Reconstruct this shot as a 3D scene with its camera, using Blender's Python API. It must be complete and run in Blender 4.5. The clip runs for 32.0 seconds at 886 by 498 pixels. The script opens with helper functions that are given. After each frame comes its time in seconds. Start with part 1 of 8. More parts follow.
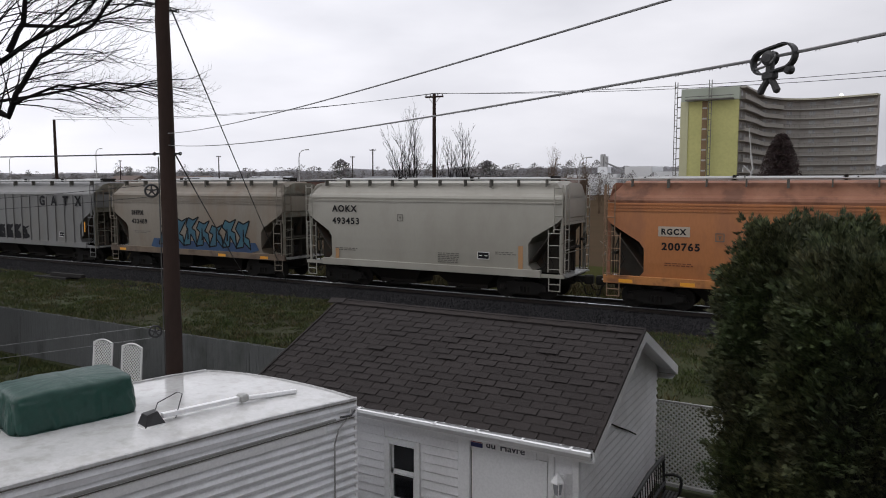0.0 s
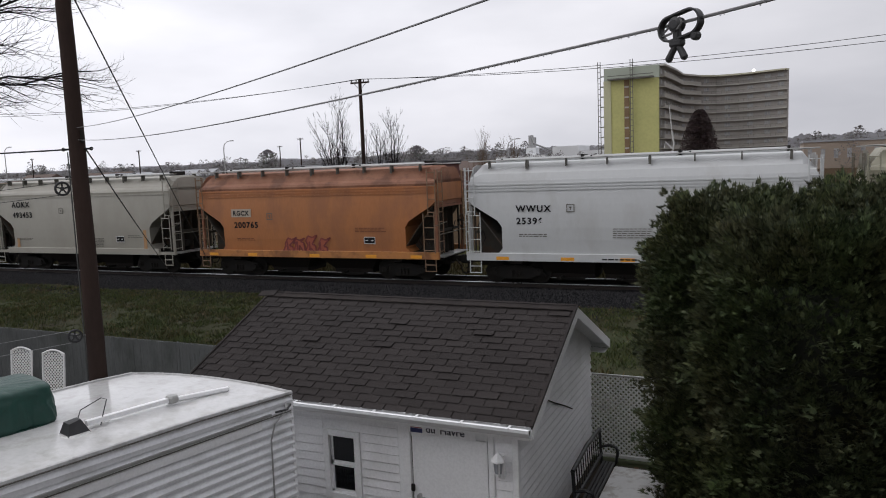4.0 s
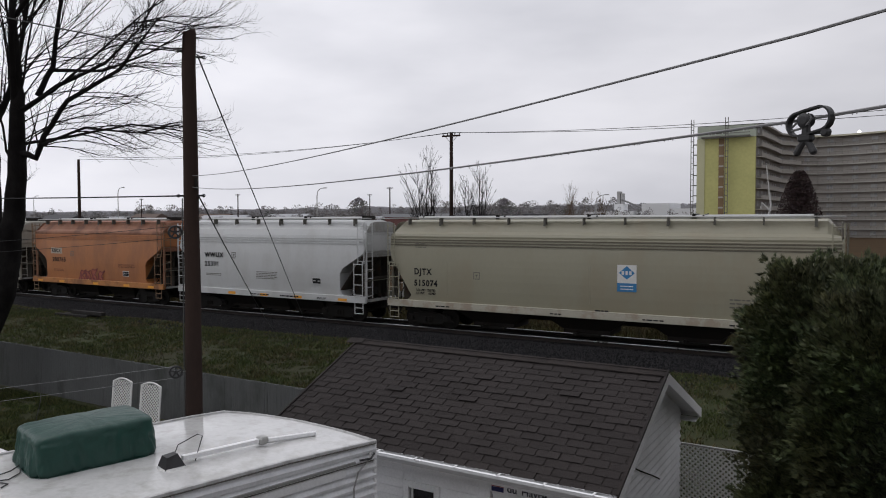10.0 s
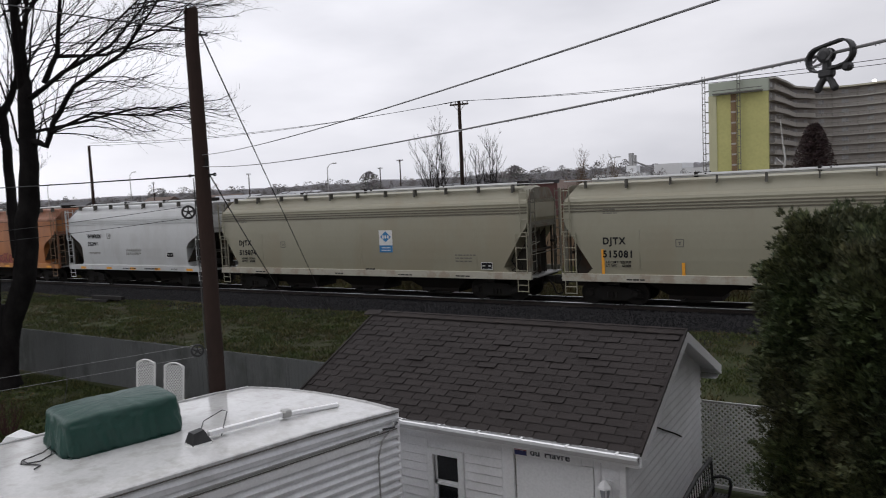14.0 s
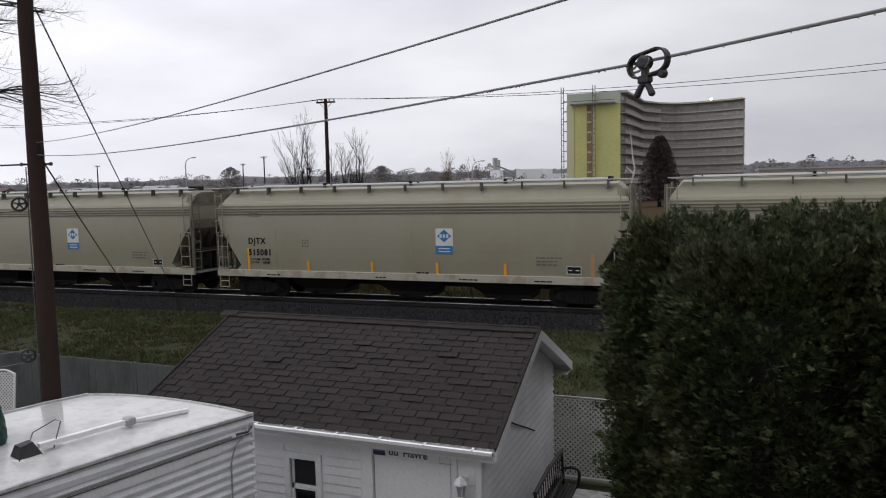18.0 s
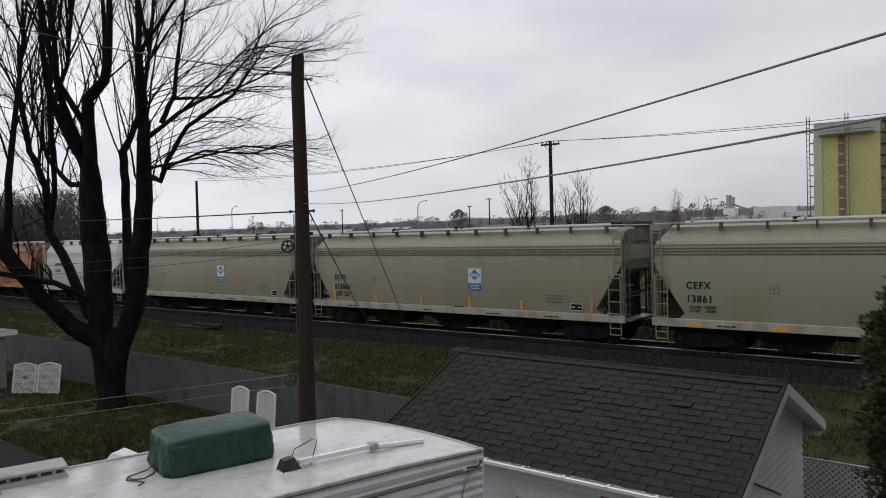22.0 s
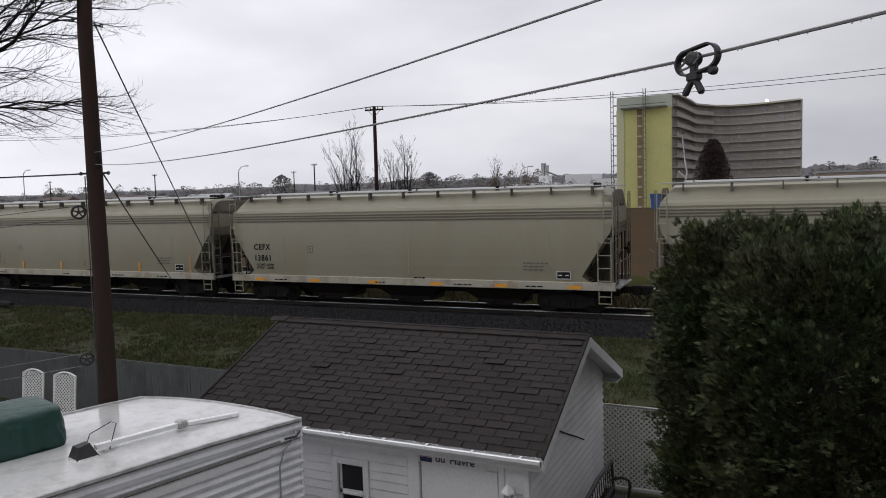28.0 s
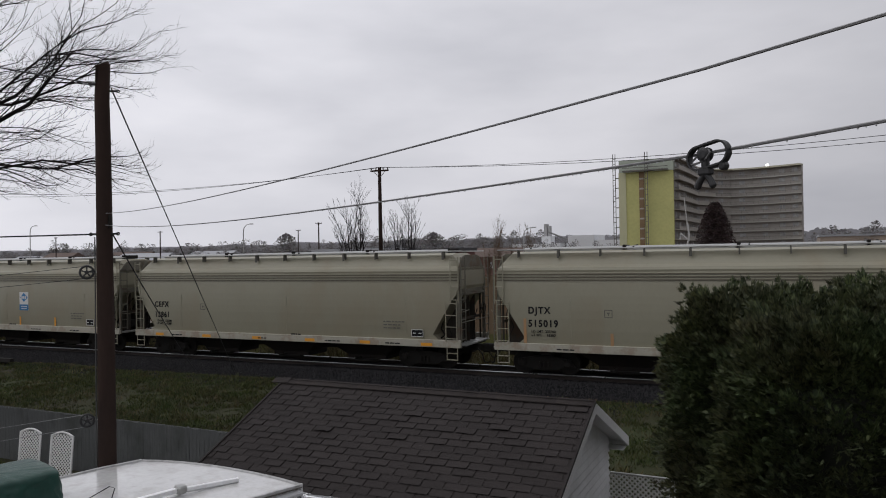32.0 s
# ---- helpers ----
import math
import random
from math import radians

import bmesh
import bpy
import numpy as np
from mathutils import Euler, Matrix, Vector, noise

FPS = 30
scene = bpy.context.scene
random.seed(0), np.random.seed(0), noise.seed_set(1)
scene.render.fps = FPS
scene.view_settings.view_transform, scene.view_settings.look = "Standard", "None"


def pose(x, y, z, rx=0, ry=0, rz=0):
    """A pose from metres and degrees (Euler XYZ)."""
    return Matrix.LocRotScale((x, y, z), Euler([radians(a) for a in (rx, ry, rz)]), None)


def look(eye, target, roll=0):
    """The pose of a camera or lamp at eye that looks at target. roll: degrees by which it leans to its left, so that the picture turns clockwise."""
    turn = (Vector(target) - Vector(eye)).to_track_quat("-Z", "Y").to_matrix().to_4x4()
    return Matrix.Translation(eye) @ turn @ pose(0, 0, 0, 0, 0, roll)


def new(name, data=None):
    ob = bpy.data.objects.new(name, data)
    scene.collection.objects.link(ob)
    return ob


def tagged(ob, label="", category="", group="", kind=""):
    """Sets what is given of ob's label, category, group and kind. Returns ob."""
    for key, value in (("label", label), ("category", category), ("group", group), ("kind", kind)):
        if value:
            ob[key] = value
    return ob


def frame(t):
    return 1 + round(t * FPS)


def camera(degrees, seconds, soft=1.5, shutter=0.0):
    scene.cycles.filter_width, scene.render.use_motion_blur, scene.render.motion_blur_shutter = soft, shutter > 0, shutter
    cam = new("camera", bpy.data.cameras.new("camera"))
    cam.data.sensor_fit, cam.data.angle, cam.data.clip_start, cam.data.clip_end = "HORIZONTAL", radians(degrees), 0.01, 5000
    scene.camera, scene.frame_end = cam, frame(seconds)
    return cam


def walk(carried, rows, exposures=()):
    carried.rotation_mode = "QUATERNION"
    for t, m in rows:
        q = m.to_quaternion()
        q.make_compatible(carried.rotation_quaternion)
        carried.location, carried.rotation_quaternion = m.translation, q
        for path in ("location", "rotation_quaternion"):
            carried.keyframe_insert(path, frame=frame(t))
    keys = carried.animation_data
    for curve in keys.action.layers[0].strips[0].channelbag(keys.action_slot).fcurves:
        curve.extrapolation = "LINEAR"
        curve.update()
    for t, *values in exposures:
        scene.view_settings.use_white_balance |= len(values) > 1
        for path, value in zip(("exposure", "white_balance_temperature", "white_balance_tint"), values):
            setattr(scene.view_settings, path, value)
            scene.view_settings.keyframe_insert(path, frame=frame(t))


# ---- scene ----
cam = camera(63.3, 32.0, soft=1.0, shutter=0.15)
METRES, EYE, TILT, LEAN, TURN = 3.5, 5.4, 0.0, 0.0, 29.8
PATH = [
    (0, (0.098, -0.135, 5.406), (-0.89, 1.594, 5.226), 0.0),
    (0.5, (0.103, -0.098, 5.407), (-0.934, 1.6, 5.201), 0.3),
    (1, (0.109, -0.124, 5.415), (-1.007, 1.523, 5.214), -0.8),
    (1.5, (0.115, -0.066, 5.412), (-0.863, 1.666, 5.206), -0.7),
    (2, (0.121, -0.051, 5.413), (-0.736, 1.747, 5.233), -1.6),
    (2.5, (0.103, -0.081, 5.408), (-0.815, 1.687, 5.228), -1.6),
    (3, (0.105, -0.085, 5.409), (-0.768, 1.703, 5.203), -1.6),
    (3.5, (0.112, -0.079, 5.407), (-0.72, 1.728, 5.2), -1.9),
    (5.5, (0.093, 0.053, 5.331), (-0.726, 1.852, 5.03), -2.8),
    (6, (0.09, -0.055, 5.413), (-0.901, 1.668, 5.195), -2.8),
    (6.5, (0.068, -0.161, 5.411), (-1.131, 1.423, 5.183), -0.3),
    (7, (0.068, -0.192, 5.445), (-1.152, 1.383, 5.275), 0.7),
    (7.5, (0.072, -0.172, 5.445), (-1.152, 1.404, 5.309), -0.1),
    (8, (0.083, -0.122, 5.458), (-1.043, 1.525, 5.325), 0.0),
    (8.5, (0.098, -0.068, 5.458), (-0.896, 1.664, 5.345), -0.9),
    (9, (0.082, -0.178, 5.453), (-0.995, 1.505, 5.367), -1.1),
    (9.5, (0.058, -0.143, 5.46), (-1.048, 1.523, 5.425), -0.6),
    (10, (0.06, -0.168, 5.46), (-0.971, 1.544, 5.383), -0.1),
    (10.5, (0.059, -0.171, 5.459), (-0.951, 1.554, 5.379), -0.0),
    (11, (0.055, -0.183, 5.448), (-0.953, 1.542, 5.356), -0.1),
    (11.5, (0.047, -0.158, 5.449), (-0.999, 1.542, 5.318), 0.4),
    (12, (0.041, -0.138, 5.437), (-0.967, 1.585, 5.321), 0.2),
    (12.5, (0.024, -0.046, 5.403), (-0.894, 1.729, 5.32), -0.7),
    (13, (0.028, 0.001, 5.377), (-0.859, 1.786, 5.218), -1.0),
    (13.5, (0.044, -0.025, 5.398), (-0.792, 1.786, 5.243), -0.9),
    (14, (0.045, -0.156, 5.428), (-1.017, 1.532, 5.27), -2.7),
    (14.5, (0.043, -0.163, 5.437), (-1.099, 1.473, 5.291), -2.1),
    (16.5, (0.051, -0.146, 5.428), (-1.004, 1.549, 5.307), -0.2),
    (17, (0.095, -0.14, 5.413), (-0.685, 1.696, 5.26), -0.3),
    (17.5, (0.103, -0.025, 5.396), (-0.528, 1.859, 5.165), -1.3),
    (18, (0.098, -0.089, 5.408), (-0.634, 1.765, 5.239), -1.2),
    (18.5, (0.074, -0.162, 5.423), (-0.804, 1.633, 5.335), -1.7),
    (19, (0.06, -0.193, 5.431), (-0.955, 1.53, 5.369), -2.2),
    (19.5, (0.066, -0.177, 5.434), (-0.972, 1.53, 5.359), -2.0),
    (20, (0.056, -0.212, 5.433), (-1.037, 1.462, 5.383), -1.8),
    (20.5, (0.052, -0.192, 5.433), (-1.035, 1.485, 5.383), -1.7),
    (21, (0.049, -0.235, 5.442), (-1.124, 1.384, 5.399), -1.3),
    (21.5, (0.057, -0.233, 5.46), (-1.187, 1.333, 5.421), -1.6),
    (22, (0.083, -0.257, 5.443), (-1.176, 1.296, 5.4), -1.5),
    (22.5, (0.085, -0.250, 5.446), (-1.200, 1.280, 5.356), -0.9),
    (23, (0.087, -0.243, 5.448), (-1.238, 1.254, 5.401), -1.1),
    (23.5, (0.081, -0.242, 5.463), (-1.232, 1.266, 5.402), -1.5),
    (24, (0.076, -0.207, 5.461), (-1.152, 1.371, 5.395), -1.6),
    (24.5, (0.055, -0.217, 5.45), (-1.164, 1.368, 5.389), -1.3),
    (26.5, (0.039, -0.163, 5.435), (-0.982, 1.556, 5.36), 0.2),
    (27, (0.079, -0.038, 5.39), (-0.881, 1.706, 5.199), -2.6),
    (27.5, (0.102, -0.01, 5.401), (-0.789, 1.774, 5.243), -2.0),
    (28, (0.1, -0.04, 5.403), (-0.755, 1.762, 5.254), -1.6),
    (28.5, (0.097, -0.077, 5.421), (-0.731, 1.739, 5.289), -0.4),
    (29, (0.072, -0.122, 5.451), (-0.867, 1.643, 5.421), 1.1),
    (29.5, (0.073, -0.132, 5.457), (-0.895, 1.618, 5.438), -1.3),
    (30, (0.073, -0.129, 5.456), (-0.807, 1.667, 5.437), -0.7),
    (30.5, (0.074, -0.09, 5.465), (-0.785, 1.715, 5.477), -0.4),
    (31, (0.083, -0.086, 5.465), (-0.808, 1.704, 5.464), -0.5),
    (31.5, (0.082, -0.054, 5.467), (-0.788, 1.747, 5.466), -0.3),
    (32, (0.083, -0.09, 5.467), (-0.778, 1.715, 5.483), -1.0),
]
EXPOSURE = [(0, 0.06), (1, 0.04), (3, 0.0), (5.5, 0.22), (6.2, 0.24), (7, 0.08), (9, -0.1), (11, -0.17), (13, -0.1), (14.3, 0.0), (16.5, -0.02), (17, 0.0), (17.5, 0.06), (18.5, -0.03), (20, -0.24),
            (22.5, -0.22), (24, -0.27), (27, -0.02), (29, -0.14), (30, -0.24), (31, -0.3), (32, -0.3)]
walk(cam, [(t, look(eye, target, roll)) for t, eye, target, roll in PATH], EXPOSURE)

# ---------------------------------------------------------------- world and light
world = bpy.data.worlds.new("overcast")
scene.world = world
world.use_nodes = True
wn = world.node_tree
wn.nodes.clear()
w_out = wn.nodes.new("ShaderNodeOutputWorld")
w_bg = wn.nodes.new("ShaderNodeBackground")
w_sky = wn.nodes.new("ShaderNodeTexSky")
w_sky.sky_type = "NISHITA"
w_sky.sun_disc = False
w_sky.sun_elevation, w_sky.sun_rotation = radians(70), radians(-40)
w_sky.air_density, w_sky.dust_density = 2.0, 6.0
w_grey = wn.nodes.new("ShaderNodeHueSaturation")
w_grey.inputs["Saturation"].default_value = 0.12
w_grey.inputs["Value"].default_value = 0.045
w_co = wn.nodes.new("ShaderNodeTexCoord")
w_map = wn.nodes.new("ShaderNodeMapping")
w_map.inputs["Scale"].default_value = (1.0, 1.0, 3.2)
w_noise = wn.nodes.new("ShaderNodeTexNoise")
w_noise.inputs["Scale"].default_value, w_noise.inputs["Detail"].default_value = 2.1, 5.0
w_ramp = wn.nodes.new("ShaderNodeValToRGB")
w_ramp.color_ramp.elements[0].position, w_ramp.color_ramp.elements[0].color = 0.30, (0.56, 0.565, 0.62, 1)
w_ramp.color_ramp.elements[1].position, w_ramp.color_ramp.elements[1].color = 0.72, (0.83, 0.825, 0.88, 1)
w_mix = wn.nodes.new("ShaderNodeMix")
w_mix.data_type = "RGBA"
w_mix.inputs["Factor"].default_value = 0.85
wn.links.new(w_co.outputs["Generated"], w_map.inputs["Vector"])
wn.links.new(w_map.outputs["Vector"], w_noise.inputs["Vector"])
wn.links.new(w_noise.outputs["Fac"], w_ramp.inputs["Fac"])
wn.links.new(w_sky.outputs["Color"], w_grey.inputs["Color"])
wn.links.new(w_grey.outputs["Color"], w_mix.inputs["A"])
wn.links.new(w_ramp.outputs["Color"], w_mix.inputs["B"])
# the cloud is thinner round the hidden sun and thicker towards the horizon
w_dot = wn.nodes.new("ShaderNodeVectorMath")
w_dot.operation = "DOT_PRODUCT"
w_dot.inputs[1].default_value = (-0.78, 0.06, 0.6)
w_glow = wn.nodes.new("ShaderNodeMapRange")
w_glow.inputs["From Min"].default_value, w_glow.inputs["From Max"].default_value = -0.15, 0.8
w_glow.inputs["To Min"].default_value, w_glow.inputs["To Max"].default_value = 0.66, 1.17
w_mul = wn.nodes.new("ShaderNodeVectorMath")
w_mul.operation = "SCALE"
wn.links.new(w_co.outputs["Generated"], w_dot.inputs[0])
wn.links.new(w_dot.outputs["Value"], w_glow.inputs["Value"])
wn.links.new(w_mix.outputs["Result"], w_mul.inputs["Vector"])
wn.links.new(w_glow.outputs["Result"], w_mul.inputs["Scale"])
# an overcast sky is brighter overhead than at the horizon
w_split = wn.nodes.new("ShaderNodeSeparateXYZ")
w_high = wn.nodes.new("ShaderNodeMapRange")
w_high.interpolation_type = "SMOOTHSTEP"
w_high.inputs["From Min"].default_value, w_high.inputs["From Max"].default_value = 0.2, 1.0
w_high.inputs["To Min"].default_value, w_high.inputs["To Max"].default_value = 1.04, 1.12
w_lift = wn.nodes.new("ShaderNodeVectorMath")
w_lift.operation = "SCALE"
wn.links.new(w_co.outputs["Generated"], w_split.inputs["Vector"])
wn.links.new(w_split.outputs["Z"], w_high.inputs["Value"])
wn.links.new(w_mul.outputs["Vector"], w_lift.inputs["Vector"])
wn.links.new(w_high.outputs["Result"], w_lift.inputs["Scale"])
wn.links.new(w_lift.outputs["Vector"], w_bg.inputs["Color"])
w_bg.inputs["Strength"].default_value = 1.28
wn.links.new(w_bg.outputs["Background"], w_out.inputs["Surface"])

sun = new("sun", bpy.data.lights.new("sun", "SUN"))
sun.data.energy, sun.data.angle, sun.data.color = 0.45, radians(50), (1.0, 0.97, 0.93)
sun.matrix_world = look((-44, -22, 70), (-8, 12, 0))


# ---------------------------------------------------------------- building blocks
class Build:
    """A mesh in the making: points and faces, put down piece by piece."""

    def __init__(self):
        self.v, self.f, self.smooth = [], [], False

    def add(self, verts, faces):
        n = len(self.v)
        self.v.extend(tuple(p) for p in verts)
        self.f.extend(tuple(n + i for i in face) for face in faces)
        return self

    def box(self, x0, y0, z0, x1, y1, z1, bevel=0.0):
        x0, x1, y0, y1, z0, z1 = min(x0, x1), max(x0, x1), min(y0, y1), max(y0, y1), min(z0, z1), max(z0, z1)
        if bevel <= 0:
            v = [(x, y, z) for z in (z0, z1) for x, y in ((x0, y0), (x1, y0), (x1, y1), (x0, y1))]
            return self.add(v, [(3, 2, 1, 0), (4, 5, 6, 7), (0, 1, 5, 4), (1, 2, 6, 5), (2, 3, 7, 6), (3, 0, 4, 7)])
        b = min(bevel, (x1 - x0) / 2.2, (y1 - y0) / 2.2, (z1 - z0) / 2.2)
        ring = lambda i, z: [(x0 + b + i, y0 + i, z), (x1 - b - i, y0 + i, z), (x1 - i, y0 + b + i, z), (x1 - i, y1 - b - i, z),
                             (x1 - b - i, y1 - i, z), (x0 + b + i, y1 - i, z), (x0 + i, y1 - b - i, z), (x0 + i, y0 + b + i, z)]
        k = b * 0.6
        v = ring(k, z0) + ring(0, z0 + b) + ring(0, z1 - b) + ring(k, z1)
        f = [tuple(range(7, -1, -1)), tuple(range(24, 32))]
        for r in range(3):
            f += [(r * 8 + i, r * 8 + (i + 1) % 8, r * 8 + 8 + (i + 1) % 8, r * 8 + 8 + i) for i in range(8)]
        return self.add(v, f)

    def tube(self, pts, radii, sides=8, caps=True):
        pts = [Vector(p) for p in pts]
        if not isinstance(radii, (list, tuple)):
            radii = [radii] * len(pts)
        v, f = [], []
        side = None
        for i, p in enumerate(pts):
            d = (pts[min(i + 1, len(pts) - 1)] - pts[max(i - 1, 0)])
            d = d.normalized() if d.length > 1e-9 else Vector((0, 0, 1))
            if side is None:
                side = d.orthogonal().normalized()
            side = side - d * side.dot(d)
            side = side.normalized() if side.length > 1e-6 else d.orthogonal().normalized()
            up = d.cross(side)
            for k in range(sides):
                a = 2 * math.pi * k / sides
                v.append(p + (side * math.cos(a) + up * math.sin(a)) * radii[i])
        for i in range(len(pts) - 1):
            for k in range(sides):
                a, b = i * sides + k, i * sides + (k + 1) % sides
                f.append((a, b, b + sides, a + sides))
        if caps:
            f.append(tuple(range(sides - 1, -1, -1)))
            f.append(tuple((len(pts) - 1) * sides + k for k in range(sides)))
        return self.add(v, f)

    def prism(self, outline, a0, a1, axis="y"):
        """An outline in the plane across the axis, pushed from a0 to a1. Outline pairs: (x, z) for y, (y, z) for x, (x, y) for z."""
        def at(p, a):
            return {"y": (p[0], a, p[1]), "x": (a, p[0], p[1]), "z": (p[0], p[1], a)}[axis]
        n = len(outline)
        v = [at(p, a0) for p in outline] + [at(p, a1) for p in outline]
        f = [tuple(range(n)), tuple(range(2 * n - 1, n - 1, -1))] + [(i, n + i, n + (i + 1) % n, (i + 1) % n) for i in range(n)]
        return self.add(v, f)

    def loft(self, rings, caps=True):
        n = len(rings[0])
        v = [p for r in rings for p in r]
        f = []
        for r in range(len(rings) - 1):
            f += [(r * n + i, r * n + (i + 1) % n, (r + 1) * n + (i + 1) % n, (r + 1) * n + i) for i in range(n)]
        if caps:
            f += [tuple(range(n - 1, -1, -1)), tuple((len(rings) - 1) * n + i for i in range(n))]
        return self.add(v, f)

    def mesh(self, name, material, smooth=False):
        me = bpy.data.meshes.new(name)
        me.from_pydata(self.v, [], self.f)
        bm = bmesh.new()
        bm.from_mesh(me)
        bmesh.ops.recalc_face_normals(bm, faces=bm.faces)
        bm.to_mesh(me)
        bm.free()
        if smooth:
            me.polygons.foreach_set("use_smooth", [True] * len(me.polygons))
        me.materials.append(material)
        return me


def part(name, build, material, parent=None, label="", smooth=False):
    """One mesh object under a thing or under a part."""
    me = build if isinstance(build, bpy.types.Mesh) else build.mesh(name, material, smooth)
    ob = new(name, me)
    if parent is not None:
        ob.parent = parent
    if label:
        ob["label"] = label
    return ob


def thing(name, at=(0, 0, 0), turn=0.0, label="", category="", group="", kind=""):
    ob = new(name)
    ob.matrix_basis = pose(*at, 0, 0, turn)
    return tagged(ob, label, category, group, kind)


def raw_mesh(name, verts, faces, material, smooth=False):
    me = bpy.data.meshes.new(name)
    me.from_pydata(verts, [], faces)
    me.materials.append(material)
    if smooth:
        me.polygons.foreach_set("use_smooth", [True] * len(me.polygons))
    return me


def fast_mesh(name, verts, corners, material):
    """A mesh of loose faces with the same number of corners each, from a table of points."""
    me = bpy.data.meshes.new(name)
    n = len(verts)
    me.vertices.add(n)
    me.vertices.foreach_set("co", np.ascontiguousarray(verts, dtype=np.float32).ravel())
    me.loops.add(n)
    me.loops.foreach_set("vertex_index", np.arange(n, dtype=np.int32))
    me.polygons.add(n // corners)
    me.polygons.foreach_set("loop_start", np.arange(0, n, corners, dtype=np.int32))
    me.update(calc_edges=True)
    me.materials.append(material)
    return me


def words(name, text, size, material, parent, at, turn=(90, 0, 0), stretch=1.0, depth=0.004, bold=0.0, space=1.0):
    """Lettering as flat raised shapes; its middle left at the given place in the parent's space."""
    me, full = None, -1.0
    # some weights leave a letter unfilled: keep the fullest of a few close ones
    for f in ((1.0, 0.82, 0.88, 0.94, 1.06, 1.12) if bold and any(c in "4689" for c in text) else (1.0,)):
        cu = bpy.data.curves.new(name, "FONT")
        cu.body, cu.size, cu.extrude, cu.offset, cu.space_character = text, size, depth, bold * f, space
        tmp = bpy.data.objects.new(name, cu)
        scene.collection.objects.link(tmp)
        trial = bpy.data.meshes.new_from_object(tmp.evaluated_get(bpy.context.evaluated_depsgraph_get()))
        bpy.data.objects.remove(tmp)
        area = sum(p.area for p in trial.polygons if abs(p.normal.z) > 0.9)
        if area > full:
            me, full = trial, area
    me.name = name
    me.materials.clear()
    me.materials.append(material)
    ob = new(name, me)
    ob.parent = parent
    ob.matrix_basis = pose(*at, *turn) @ Matrix.Diagonal((stretch, 1, 1, 1))
    return ob


# ---------------------------------------------------------------- materials
def paint(name, base, rough=0.6, second=None, scale=3.0, amount=0.35, grain=40.0, bump=0.15, metal=0.0, streak=0.0, spec=0.5,
          dirt=None, dirt_scale=0.6, dirt_amount=0.5, by_piece=0.0, fine=0.25):
    """A surface with a slow and a fine variation of tone, stains with ragged edges and a fine relief."""
    m = bpy.data.materials.new(name)
    m.use_nodes = True
    nt = m.node_tree
    b = nt.nodes["Principled BSDF"]
    b.inputs["Roughness"].default_value, b.inputs["Metallic"].default_value = rough, metal
    b.inputs["Specular IOR Level"].default_value = spec
    co = nt.nodes.new("ShaderNodeTexCoord")
    mp = nt.nodes.new("ShaderNodeMapping")
    mp.inputs["Scale"].default_value = (1, 1, 1 - 0.85 * streak)
    nt.links.new(co.outputs["Object"], mp.inputs["Vector"])
    second = second or tuple(c * 0.72 for c in base)

    def noise_at(size, detail, vec):
        n = nt.nodes.new("ShaderNodeTexNoise")
        n.inputs["Scale"].default_value, n.inputs["Detail"].default_value, n.inputs["Roughness"].default_value = size, detail, 0.62
        nt.links.new(vec, n.inputs["Vector"])
        return n.outputs["Fac"]

    def ramp(fac, lo, hi, top):
        r = nt.nodes.new("ShaderNodeMapRange")
        r.inputs["From Min"].default_value, r.inputs["From Max"].default_value, r.inputs["To Max"].default_value = lo, hi, top
        nt.links.new(fac, r.inputs["Value"])
        return r.outputs["Result"]

    def mix(fac, a, c, kind="MIX"):
        x = nt.nodes.new("ShaderNodeMix")
        x.data_type, x.blend_type = "RGBA", kind
        for key, val in (("Factor", fac), ("A", a), ("B", c)):
            if isinstance(val, bpy.types.NodeSocket):
                nt.links.new(val, x.inputs[key])
            elif key == "Factor":
                x.inputs[key].default_value = val
            else:
                x.inputs[key].default_value = (*val, 1)
        return x.outputs["Result"]

    slow = noise_at(scale, 4, mp.outputs["Vector"])
    quick = noise_at(grain, 3, mp.outputs["Vector"])
    col = mix(ramp(slow, 0.35, 0.7, amount), base, second)
    col = mix(ramp(quick, 0.4, 0.7, fine), col, tuple(c * 0.6 for c in base))
    if dirt:
        col = mix(ramp(noise_at(dirt_scale, 6, mp.outputs["Vector"]), 0.5, 0.62, dirt_amount), col, dirt)
    if by_piece:
        info = nt.nodes.new("ShaderNodeObjectInfo")
        col = mix(ramp(info.outputs["Random"], 0, 1, by_piece), col, tuple(c * 0.45 for c in base))
    nt.links.new(col, b.inputs["Base Color"])
    rr = nt.nodes.new("ShaderNodeMapRange")
    rr.inputs["To Min"].default_value, rr.inputs["To Max"].default_value = max(0.03, rough - 0.12), min(1, rough + 0.15)
    nt.links.new(slow, rr.inputs["Value"])
    nt.links.new(rr.outputs["Result"], b.inputs["Roughness"])
    if bump:
        bp = nt.nodes.new("ShaderNodeBump")
        bp.inputs["Strength"].default_value, bp.inputs["Distance"].default_value = bump, 0.01
        nt.links.new(quick, bp.inputs["Height"])
        nt.links.new(bp.outputs["Normal"], b.inputs["Normal"])
    return m


